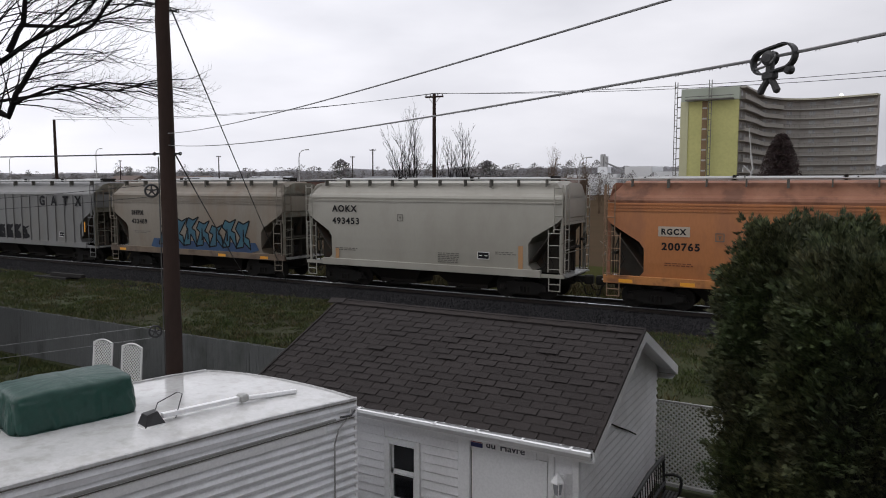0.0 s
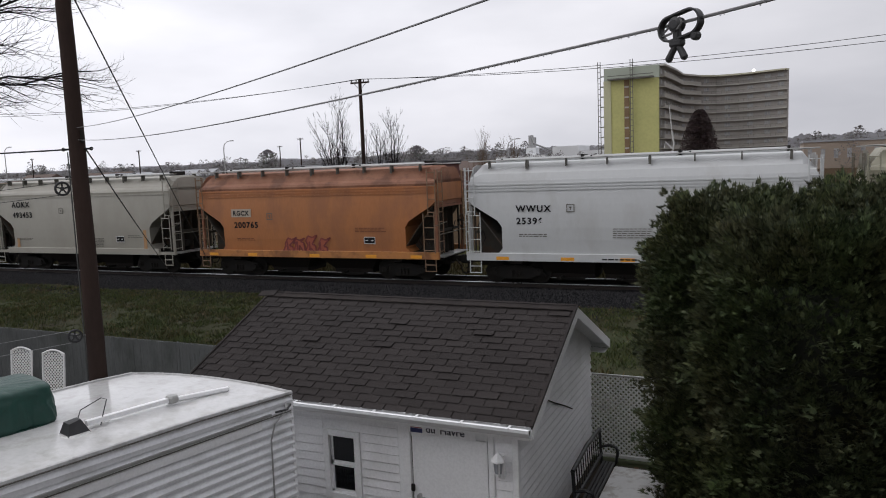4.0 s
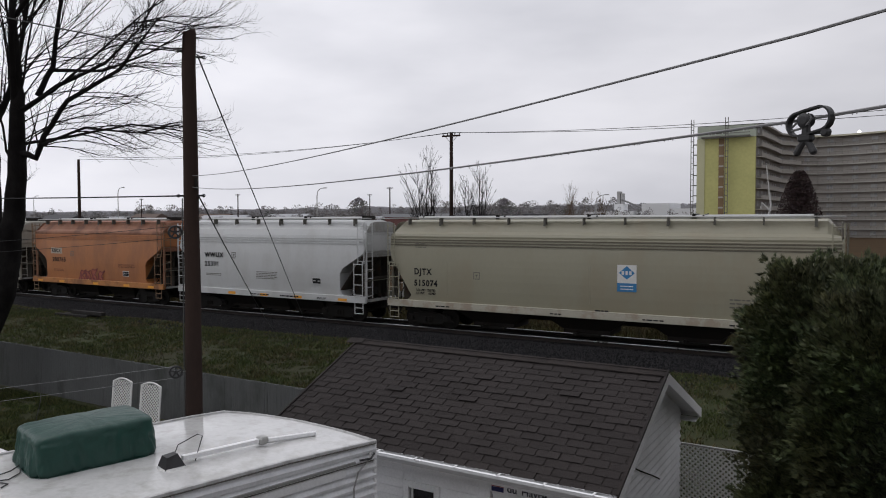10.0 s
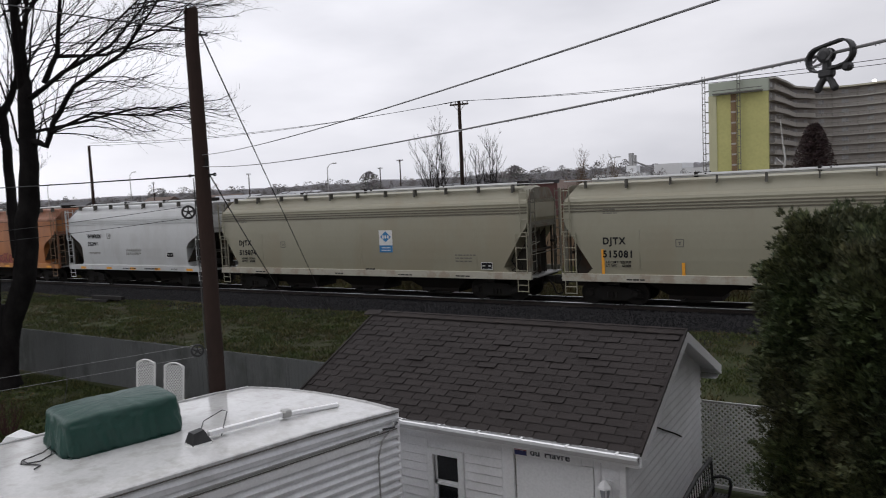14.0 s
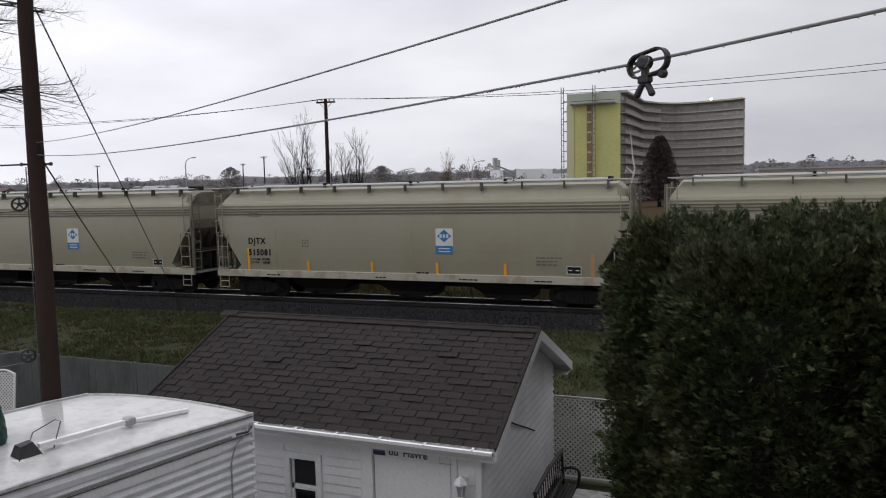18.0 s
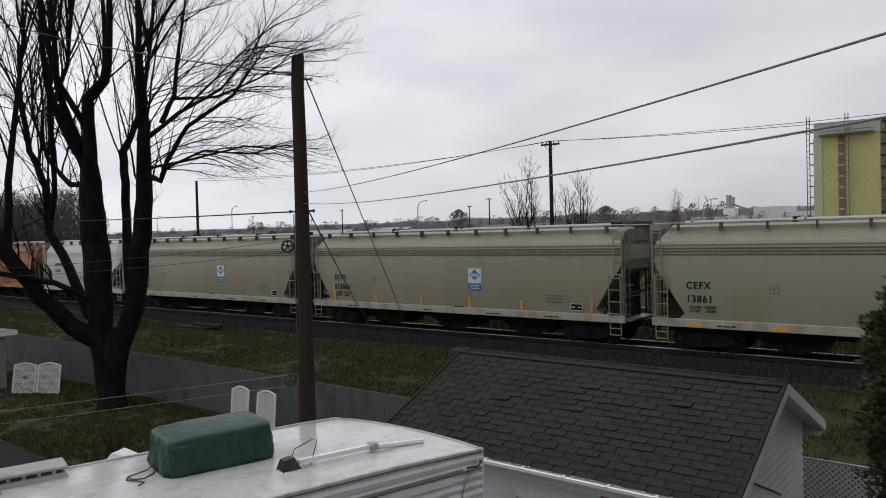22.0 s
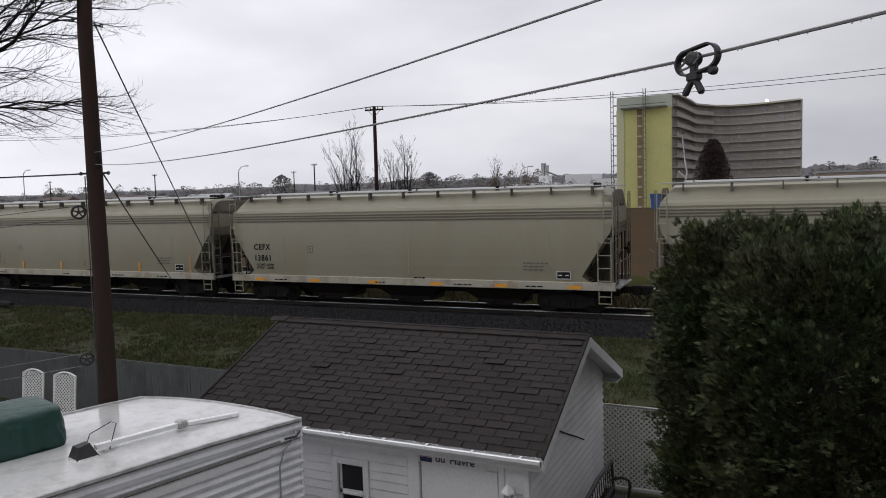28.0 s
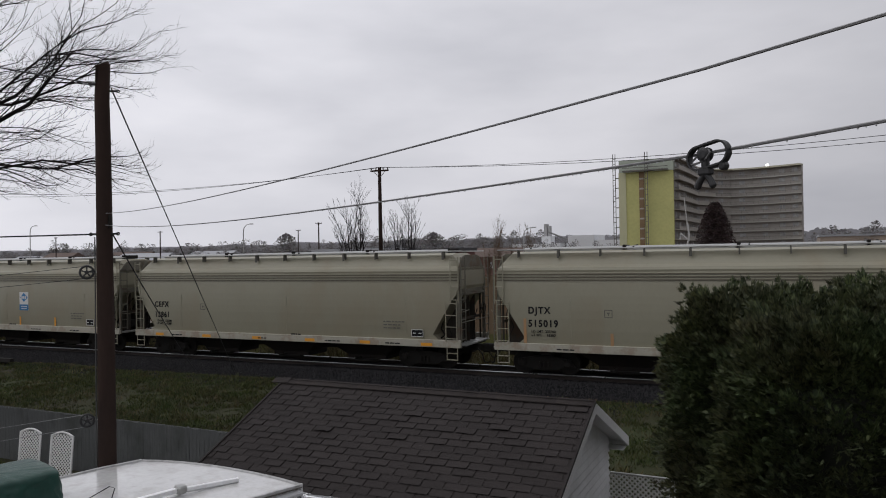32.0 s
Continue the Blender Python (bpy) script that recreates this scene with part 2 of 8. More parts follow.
def leaves(name, low, high, rough=0.7):
    """Foliage: every leaf or clump has its own tone."""
    m = bpy.data.materials.new(name)
    m.use_nodes = True
    nt = m.node_tree
    b = nt.nodes["Principled BSDF"]
    g = nt.nodes.new("ShaderNodeNewGeometry")
    r = nt.nodes.new("ShaderNodeValToRGB")
    r.color_ramp.elements[0].color, r.color_ramp.elements[1].color = (*low, 1), (*high, 1)
    nt.links.new(g.outputs["Random Per Island"], r.inputs["Fac"])
    co = nt.nodes.new("ShaderNodeTexCoord")
    n = nt.nodes.new("ShaderNodeTexNoise")
    n.inputs["Scale"].default_value, n.inputs["Detail"].default_value = 1.3, 3
    nt.links.new(co.outputs["Object"], n.inputs["Vector"])
    x = nt.nodes.new("ShaderNodeMix")
    x.data_type, x.blend_type = "RGBA", "MULTIPLY"
    x.inputs["Factor"].default_value = 0.5
    nt.links.new(r.outputs["Color"], x.inputs["A"])
    nt.links.new(n.outputs["Color"], x.inputs["B"])
    nt.links.new(x.outputs["Result"], b.inputs["Base Color"])
    b.inputs["Roughness"].default_value = rough
    b.inputs["Specular IOR Level"].default_value = 0.25
    return m


CAR_GREY = paint("car_paint_beige", (0.295, 0.28, 0.208), 0.42, (0.252, 0.238, 0.173), 0.35, 0.5, 9, 0.02, streak=0.6, dirt=(0.255, 0.21, 0.14), dirt_scale=0.4, dirt_amount=0.35, fine=0.08)
CAR_LIGHT = paint("car_paint_light_grey", (0.36, 0.345, 0.30), 0.42, (0.30, 0.285, 0.24), 0.4, 0.55, 9, 0.02, streak=0.6, dirt=(0.27, 0.25, 0.21), dirt_scale=0.5, dirt_amount=0.35, fine=0.08)
CAR_WHITE = paint("car_paint_pale_grey", (0.54, 0.55, 0.55), 0.38, (0.48, 0.49, 0.49), 0.4, 0.4, 9, 0.02, streak=0.6, dirt=(0.37, 0.36, 0.34), dirt_amount=0.3, fine=0.08)
CAR_ORANGE = paint("car_paint_orange", (0.42, 0.158, 0.05), 0.5, (0.35, 0.14, 0.055), 0.8, 0.5, 14, 0.03, streak=0.8, dirt=(0.26, 0.105, 0.05), dirt_scale=0.8, dirt_amount=0.5)
CAR_TAN = paint("car_paint_cream", (0.235, 0.205, 0.165), 0.5, (0.18, 0.155, 0.12), 0.8, 0.5, 14, 0.03, streak=0.8, dirt=(0.19, 0.14, 0.095), dirt_amount=0.6)
# under-car shade put into the colour; also serves small black fittings
CAR_SHADOW = paint("underframe_shade_steel", (0.018, 0.016, 0.015), 0.8, (0.03, 0.024, 0.019), 2.0, 0.6, 25, 0.3, spec=0.15)
TRUCK_STEEL = paint("grimy_cast_steel", (0.016, 0.015, 0.014), 0.75, (0.028, 0.023, 0.018), 3.0, 0.5, 30, 0.3, spec=0.2)
GALV = paint("galvanised_steel", (0.42, 0.42, 0.41), 0.45, (0.3, 0.3, 0.29), 4.0, 0.5, 30, 0.1, metal=0.4)
BLACK_INK = paint("black_stencil_paint", (0.012, 0.012, 0.014), 0.7, scale=5, bump=0.0, spec=0.2)
WHITE_INK = paint("white_stencil_paint", (0.72, 0.72, 0.7), 0.6, scale=5, bump=0.0)
FADED_INK = paint("faded_grey_stencil", (0.14, 0.13, 0.11), 0.6, scale=5, bump=0.0)
BLUE_INK = paint("blue_sign_paint", (0.03, 0.19, 0.42), 0.5, scale=5, bump=0.0)
REFLECT_Y = paint("yellow_reflective_tape", (0.82, 0.36, 0.03), 0.4, scale=8, amount=0.2, bump=0.0)
RUST = paint("dark_rusty_steel", (0.02, 0.015, 0.012), 0.85, (0.03, 0.022, 0.018), 5.0, 0.6, 40, 0.3)
RAIL_TOP = paint("polished_rail_steel", (0.42, 0.42, 0.43), 0.3, scale=2, metal=0.9, bump=0.02)
TIE_WOOD = paint("creosoted_tie_wood", (0.014, 0.012, 0.011), 0.9, (0.024, 0.02, 0.018), 4, 0.5, 30, 0.4, by_piece=0.4)

# ---------------------------------------------------------------- ground, ballast, rails
TRACK_Y, RAIL_Z, TRACK_SLANT = 27.6, 0.75, 0.02
TRACK_TURN = math.degrees(math.atan(TRACK_SLANT))


def track_mid(x):
    """The track's middle line, which runs at a slight angle to the yard."""
    return TRACK_Y + TRACK_SLANT * (x + 13)


GRASS = paint("wet_autumn_grass_soil", (0.034, 0.042, 0.016), 0.95, (0.036, 0.03, 0.017), 0.35, 0.7, 9, 0.6, dirt=(0.035, 0.028, 0.019), dirt_scale=0.25, dirt_amount=0.6, spec=0.2)
DIRT = paint("brown_earth", (0.045, 0.036, 0.027), 0.95, (0.03, 0.025, 0.02), 0.8, 0.6, 14, 0.7, dirt=(0.075, 0.046, 0.026), dirt_scale=1.6, dirt_amount=0.45, spec=0.2)
BALLAST = paint("dark_wet_ballast", (0.0095, 0.0095, 0.011), 0.8, (0.006, 0.006, 0.007), 1.2, 0.6, 24, 1.0, spec=0.12)
STONE = paint("loose_ballast_stone", (0.037, 0.036, 0.038), 0.7, (0.0065, 0.0062, 0.0068), 13, 1.0, 50, 0.3, spec=0.2)
WEEDS = paint("yellow_green_weeds", (0.05, 0.052, 0.02), 0.95, (0.035, 0.032, 0.016), 0.5, 0.7, 9, 0.5, spec=0.0)
FIELD = paint("dry_brown_field", (0.075, 0.052, 0.034), 0.95, (0.055, 0.045, 0.03), 0.15, 0.7, 4, 0.5, spec=0.0)


def ground_height(x, y):
    """The yard is flat; beyond the fence the land rises a little to the foot of the ballast."""
    z = 0.0
    if y > 12.6:
        z = 0.28 * min(1.0, (y - 12.6) / 8.0)
    if 13.0 < y < 24.5:
        z += 0.10 * noise.noise(Vector((x * 0.25, y * 0.35, 0.0))) + 0.04 * noise.noise(Vector((x * 1.1, y * 1.1, 3.0)))
    return z


def spread(lo, hi, step_in, a, b, step_out):
    out = list(np.arange(a, b + 0.01, step_in))
    left, right = [a], [b]
    while left[-1] > lo:
        left.append(left[-1] - max(step_in, (a - left[-1]) * 0.6 + step_out))
    while right[-1] < hi:
        right.append(right[-1] + max(step_in, (right[-1] - b) * 0.6 + step_out))
    return sorted(set(left[1:] + out + right[1:]))


def make_ground():
    xs, ys = spread(-4000, 4000, 0.8, -62, 10, 4), spread(-4000, 4500, 0.6, -2, 33, 4)
    v = [(x, y, ground_height(x, y)) for y in ys for x in xs]
    n = len(xs)
    f = [(j * n + i, j * n + i + 1, (j + 1) * n + i + 1, (j + 1) * n + i) for j in range(len(ys) - 1) for i in range(n - 1)]
    me = raw_mesh("ground", v, f, GRASS, True)
    me.materials.append(FIELD)
    me.materials.append(DIRT)
    me.materials.append(WEEDS)
    for p in me.polygons:
        cx, cy, _ = p.center
        if cy > 46:
            p.material_index = 1
        elif cy > 30:
            p.material_index = 3
        elif cy < 12.6 and (cx > -9 or cy < 8) and cx > -16:
            p.material_index = 2
    tagged(new("ground", me), "flat yard soil, rough autumn grass and brown field", "ground", kind="structure")


make_ground()


def make_ballast():
    b = Build()
    z0, z1 = 0.1, 0.585
    prof = [(TRACK_Y - 3.5, z0), (TRACK_Y - 1.75, z1), (TRACK_Y + 1.75, z1), (TRACK_Y + 3.5, z0)]
    xs = list(np.arange(-130, 40.1, 0.5))
    rings = []
    for x in xs:
        row = []
        for k in range(13):
            u = k / 12 * 3
            i = min(int(u), 2)
            y = prof[i][0] + (prof[i + 1][0] - prof[i][0]) * (u - i)
            z = prof[i][1] + (prof[i + 1][1] - prof[i][1]) * (u - i)
            wob = 0.22 if k == 0 else 0.05
            row.append((x, y + track_mid(x) - TRACK_Y + wob * noise.noise(Vector((x * 0.6, y, 7))), z + 0.05 * noise.noise(Vector((x * 1.7, y * 1.7, 2)))))
        rings.append(row)
    n = 13
    v = [p for r in rings for p in r]
    f = [(r * n + i, r * n + i + 1, (r + 1) * n + i + 1, (r + 1) * n + i) for r in range(len(rings) - 1) for i in range(n - 1)]
    tagged(new("ballast_bed", raw_mesh("ballast_bed", v, f, BALLAST, True)), "dark wet crushed-stone bed under the track", "ballast", kind="structure")
    # loose stones over the near shoulder
    rng = random.Random(4)
    v, f = [], []
    for _ in range(24000):
        x, y = rng.uniform(-50, 6), TRACK_Y - 1.3 - abs(rng.gauss(0, 1.25))
        t = max(0.0, min(1.0, (y - TRACK_Y + 3.5) / 1.75))
        z = z0 + (z1 - z0) * t if y > TRACK_Y - 3.5 else ground_height(x, y)
        r = rng.uniform(0.025, 0.06)
        o, slant = len(v), track_mid(x) - TRACK_Y
        a = rng.uniform(0, 6.28)
        for k in range(4):
            v.append((x + r * math.cos(a + k * 1.57) * rng.uniform(0.7, 1.2), slant + y + r * math.sin(a + k * 1.57) * rng.uniform(0.7, 1.2), z - 0.01))
        v.append((x, slant + y, z + 0.015 + r * rng.uniform(0.8, 1.4)))
        f += [(o, o + 1, o + 4), (o + 1, o + 2, o + 4), (o + 2, o + 3, o + 4), (o + 3, o, o + 4)]
    tagged(new("ballast_stones", raw_mesh("ballast_stones", v, f, STONE)), "loose crushed stones scattered on the track shoulder", "stones", kind="stuff")


make_ballast()


def make_track():
    track = thing("railway_track", (0, track_mid(0), 0), TRACK_TURN, label="single railway track with worn steel rails on dark wooden ties", category="track")
    for side in (-1, 1):
        y = 0.7525 * side
        b = Build()
        b.prism([(y - 0.07, RAIL_Z - 0.17), (y + 0.07, RAIL_Z - 0.17), (y + 0.07, RAIL_Z - 0.155), (y + 0.012, RAIL_Z - 0.13), (y + 0.012, RAIL_Z - 0.05), (y + 0.034, RAIL_Z - 0.04), (y + 0.034, RAIL_Z - 0.028),
                 (y - 0.034, RAIL_Z - 0.028), (y - 0.034, RAIL_Z - 0.04), (y - 0.012, RAIL_Z - 0.05), (y - 0.012, RAIL_Z - 0.13), (y - 0.07, RAIL_Z - 0.155)], -130, 40, "x")
        rail = part("rail", b, RUST, track)
        part("rail_head", Build().box(-130, y - 0.036, RAIL_Z - 0.028, 40, y + 0.036, RAIL_Z, 0.008), RAIL_TOP, rail, "shiny worn rail head")
    tie = Build().box(-0.115, -1.3, RAIL_Z - 0.32, 0.115, 1.3, RAIL_Z - 0.175, 0.01).mesh("tie", TIE_WOOD)
    for i in range(280):
        ob = new("tie", tie)
        ob.parent = track
        ob.location.x = -126 + i * 0.56


make_track()

# ---------------------------------------------------------------- the train
def truck_meshes():
    frame_b = Build()
    for s in (-1, 1):
        y = 1.0 * s
        frame_b.prism([(-1.2, 0.34), (-0.95, 0.62), (-0.3, 0.74), (0.3, 0.74), (0.95, 0.62), (1.2, 0.34), (0.85, 0.32), (0.45, 0.22), (-0.45, 0.22), (-0.85, 0.32)],
                      y - 0.07, y + 0.07, "y")
        for x in (-0.16, 0.0, 0.16):
            frame_b.tube([(x, y + 0.09 * s, 0.3), (x, y + 0.09 * s, 0.52)], 0.05, 8)
        for x in (-0.89, 0.89):
            frame_b.box(x - 0.17, y - 0.1, 0.36, x + 0.17, y + 0.1, 0.6, 0.03)
            frame_b.tube([(x, y + 0.1 * s, 0.47), (x, y + 0.17 * s, 0.47)], 0.11, 10)
    frame_b.box(-0.22, -1.05, 0.5, 0.22, 1.05, 0.74, 0.03)
    wheel_b = Build()
    for s in (-1, 1):
        y = 0.76 * s
        wheel_b.tube([(0, y - 0.07, 0), (0, y - 0.04, 0), (0, y + 0.04, 0), (0, y + 0.07, 0)], [0.43, 0.46, 0.46, 0.43], 24)
        wheel_b.tube([(0, y - 0.09, 0), (0, y + 0.09, 0)], 0.14, 12)
    wheel_b.tube([(0, -1.1, 0), (0, 1.1, 0)], 0.08, 10)
    return frame_b.mesh("truck_frame", TRUCK_STEEL), wheel_b.mesh("wheelset", TRUCK_STEEL)


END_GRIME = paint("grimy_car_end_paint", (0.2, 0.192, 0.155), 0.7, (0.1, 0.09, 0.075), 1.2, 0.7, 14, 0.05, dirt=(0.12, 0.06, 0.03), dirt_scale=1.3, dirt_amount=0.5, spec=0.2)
# shade of the car-end openings put into the tone, with rust stains
END_SHADE = paint("shade_brown_rusty_steel", (0.07, 0.064, 0.055), 0.8, (0.04, 0.034, 0.028), 1.2, 0.7, 14, 0.05, dirt=(0.085, 0.045, 0.025), dirt_scale=1.3, dirt_amount=0.5, spec=0.15)
BRACKET = paint("dull_bracket_steel", (0.13, 0.125, 0.11), 0.6, (0.08, 0.075, 0.065), 3.0, 0.5, 20, 0.05, spec=0.2)
TRUCK_FRAME, WHEELSET = truck_meshes()
END_PALE = paint("grimy_pale_end_paint", (0.36, 0.36, 0.35), 0.6, (0.26, 0.26, 0.25), 1.2, 0.7, 14, 0.05, dirt=(0.2, 0.17, 0.14), dirt_scale=1.3, dirt_amount=0.5, spec=0.2)
LADDER_BROWN = paint("dirty_tan_ladder_paint", (0.26, 0.17, 0.11), 0.6, (0.18, 0.12, 0.08), 2.0, 0.6, 20, 0.05, spec=0.2)
ALL_WHEELS = []


def ladder(b, x0, x1, y, z0, z1, rungs, axis="x"):
    for k in range(rungs):
        z = z0 + (z1 - z0) * k / max(1, rungs - 1)
        if axis == "x":
            b.tube([(x0, y, z), (x1, y, z)], 0.018, 5)
        else:
            b.tube([(y, x0, z), (y, x1, z)], 0.018, 5)
    for x in (x0, x1):
        p = (x, y) if axis == "x" else (y, x)
        b.tube([(*p, z0 - 0.12), (*p, z1 + 0.12)], 0.024, 5)


def hopper_car(name, L, body_mat, label, bays=3, band=None, ribs=0, brackets=9, stub=False, round_top=False, tapes=(), trim=None, bulge=0.0, roof_mat=None, end_mat=None, ladder_mat=None):
    """A covered hopper wagon: local x along the track, z from the rail head, near side at y = -1.6."""
    car = thing(name, (0, 0, 0), label=label, category="train car", group="cars of the freight train")
    h, W = L / 2, 1.58
    z_sill, z_break, z_top = 1.26, 4.06, 4.78
    cut, rise = 1.45, 1.95
    trim = trim or body_mat
    end_mat = end_mat or END_GRIME
    body = Build()
    We = W - bulge
    def half_width(z):
        return W - bulge * ((z - 2.3) / 1.88) ** 2
    levels = []
    # the ends are cut back round the slope sheets: a long straight slant, or a slant over an upright inner edge
    inset = ((z_sill, 0.98), (1.48, 1.24), (2.83, 0.4), (3.1, 0.2), (3.45, 0.1)) if bays == 3 and not round_top else ((z_sill, 1.3), (1.45, 1.48), (2.3, 1.48), (2.55, 1.3), (3.15, 0.3), (3.35, 0.1))
    def reach(z):
        for (za, ca), (zb, cb) in zip(inset, inset[1:]):
            if z <= zb:
                return h - (ca + (cb - ca) * (z - za) / (zb - za))
        return h - 0.1
    heights = sorted({z for z, _ in inset} | {1.8, 2.25, 2.55, 2.83, 3.1, 3.35, 3.6, 3.8, 4.0, z_break})
    for z in heights:
        xl = reach(z)
        y = half_width(z)
        levels.append([(-xl, -y, z), (xl, -y, z), (xl, y, z), (-xl, y, z)])
    body.loft(levels)
    shell = part("body", body, body_mat, car)
    if ribs:
        for k in range(ribs):
            x = -h + 0.35 + (L - 0.7) * k / (ribs - 1)
            lo = z_sill + max(0.0, (cut - (h - abs(x))) / (cut - 0.16) * rise) if h - abs(x) < cut else z_sill
            for s in (-1, 1):
                part("rib", Build().box(x - 0.05, s * W, lo, x + 0.05, s * (W + 0.055), z_break), body_mat, shell)
    # roof: a rolled eave band, then the slope up to a flat crown
    roof = Build()
    prof = [(-We - 0.03, z_break - 0.1), (-We - 0.045, z_break), (-We, z_break + 0.1), (-We + 0.16, z_break + 0.2), (-0.95, z_top - 0.08), (-0.62, z_top), (0.62, z_top),
            (0.95, z_top - 0.08), (We - 0.16, z_break + 0.2), (W, z_break + 0.1), (We + 0.045, z_break), (We + 0.03, z_break - 0.1)]
    if round_top:
        prof = [(-We - 0.03, z_break - 0.35), (-We - 0.04, z_break - 0.1), (-We + 0.03, z_break + 0.1), (-1.28, z_break + 0.28), (-0.9, z_top - 0.06), (-0.5, z_top),
                (0.5, z_top), (0.9, z_top - 0.06), (1.28, z_break + 0.28), (We - 0.03, z_break + 0.1), (We + 0.04, z_break - 0.1), (We + 0.03, z_break - 0.35)]
    e = h - 0.14
    low = [(y, min(z, z_break + 0.14)) for y, z in prof]
    roof.loft([[(x, y, z) for y, z in pr] for x, pr in ((-e, low), (-e + 0.42, prof), (e - 0.42, prof), (e, low))])
    part("roof", roof, roof_mat or body_mat, car)
    seam = Build()
    for s in (-1, 1):
        for dz in ((-0.13, -0.24, -0.35) if band else (-0.13,)):
            seam.box(-e, s * (half_width(z_break + dz) - 0.03), z_break + dz, e, s * (half_width(z_break + dz) + 0.035), z_break + dz - 0.045)
    part("eave_moulding", seam, band or body_mat, car)
    # roof walks on brackets
    for s in (-1, 1):
        walkway = Build()
        walkway.box(-h + 0.05, s * 1.02, z_top + 0.05, h - 0.05, s * 1.2, z_top + 0.085)
        walkway.tube([(-h + 0.05, s * 1.21, z_top + 0.075), (h - 0.05, s * 1.21, z_top + 0.075)], 0.022, 5)
        w = part("roof_walk", walkway, GALV, car, "galvanised roof walkway")
        for k in range(brackets):
            x = -h + 0.9 + (L - 1.8) * k / (brackets - 1)
            big = 1.5 if k % 3 == 1 else 0.8
            b = Build().box(x - 0.022 * big, s * 1.0, z_top - 0.2, x + 0.022 * big, s * 1.2, z_top + 0.05)
            b.box(x - 0.03 * big, s * 1.2, z_top - 0.18 - 0.06 * big, x + 0.03 * big, s * 1.225, z_top + 0.03)
            part("walk_bracket", b, BRACKET, w)
    # hatch covers along the crown
    count = max(3, round(L / 4.4))
    for k in range(count):
        x0 = -h + 0.9 + (L - 1.8) * k / count
        x1 = x0 + (L - 1.8) / count - 0.08
        hatch = Build().box(x0, -0.42, z_top, x1, 0.42, z_top + 0.16, 0.05)
        c = part("hatch_cover", hatch, CAR_WHITE, car, "pale roof hatch cover")
        lock = Build()
        lock.box(x1 - 0.02, -0.5, z_top + 0.02, x1 + 0.08, 0.5, z_top + 0.2, 0.02)
        part("hatch_clamp", lock, TRUCK_STEEL, c)
        part("hatch_bar", Build().tube([(x0 + 0.3, -0.5, z_top + 0.12), (x0 + 0.3, 0.5, z_top + 0.19)], 0.03, 5), TRUCK_STEEL, c)
    # side sills and end platforms
    for s in (-1, 1):
        sill = Build()
        a = h - (0.95 if stub else 0.0)
        sill.box(-a, s * (W - 0.12), 0.98, a, s * (W + 0.03), z_sill + 0.02, 0.015)
        if stub:
            for q in (-1, 1):
                sill.box(q * a, s * (W - 0.16), 1.0, q * h, s * (W - 0.02), 1.13)
        sl = part("side_sill", sill, trim, car)
        if s < 0:
            for x in tapes:
                part("reflector", Build().box(x - 0.24, -W - 0.034, 1.02, x + 0.27, -W - 0.03, 1.15), REFLECT_Y, sl, "orange-yellow reflective strip")
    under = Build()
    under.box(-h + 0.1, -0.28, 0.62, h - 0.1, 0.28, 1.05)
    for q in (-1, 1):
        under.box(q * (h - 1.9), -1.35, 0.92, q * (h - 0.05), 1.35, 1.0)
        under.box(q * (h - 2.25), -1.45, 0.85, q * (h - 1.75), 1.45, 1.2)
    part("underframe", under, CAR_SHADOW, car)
    # hopper bays, wide and near black to fill in the shade under the car
    span = L - 5.6
    for k in range(bays):
        c = -span / 2 + span * (k + 0.5) / bays
        w0, w1 = span / bays / 2 * 0.98, 0.95
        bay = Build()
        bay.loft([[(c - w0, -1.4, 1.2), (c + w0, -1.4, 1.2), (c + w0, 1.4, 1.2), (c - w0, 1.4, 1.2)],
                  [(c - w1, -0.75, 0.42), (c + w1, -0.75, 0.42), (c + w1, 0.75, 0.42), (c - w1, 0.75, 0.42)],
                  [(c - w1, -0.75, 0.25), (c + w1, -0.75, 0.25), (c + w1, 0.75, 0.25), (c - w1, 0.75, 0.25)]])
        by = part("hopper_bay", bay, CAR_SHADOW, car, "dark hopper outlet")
        gate = Build().box(c - 0.52, -0.85, 0.2, c + 0.52, 0.85, 0.26)
        gate.tube([(c - 0.3, -1.25, 0.3), (c - 0.3, -0.7, 0.3)], 0.05, 8)
        part("outlet_gate", gate, TRUCK_STEEL, by)
    # end frames, ladders, platforms, brake gear
    for q in (-1, 1):
        x = q * (h - 0.06)
        post = Build()
        for s in (-1, 1):
            post.box(q * (h - 0.2), s * (We - 0.1), 1.0, q * (h - 0.1), s * We, z_break)
        post.box(q * (h - 0.16), -We, 3.06, q * (h - 0.09), We, 3.16)
        part("end_frame", post, end_mat, car)
        sheet = Build().prism([(-We + 0.02, 3.17), (We - 0.02, 3.17), (We - 0.02, z_break + 0.1), (0.95, z_top - 0.16), (0.62, z_top - 0.08), (-0.62, z_top - 0.08), (-0.95, z_top - 0.16), (-We + 0.02, z_break + 0.1)],
                              q * (h - 0.165), q * (h - 0.14), "x")
        sh = part("end_sheet", sheet, end_mat, car, "weathered flat end sheet")
        mark = Build()
        for r in range(4):
            mark.box(q * (h - 0.14), -0.75 + 0.04 * r, 3.98 - 0.1 * r, q * (h - 0.137), -0.2 - 0.06 * (r % 2), 4.02 - 0.1 * r)
        tagged(part("stencil_block", mark, FADED_INK, sh), kind="stuff")
        foot = h - 0.25 - inset[1][1]
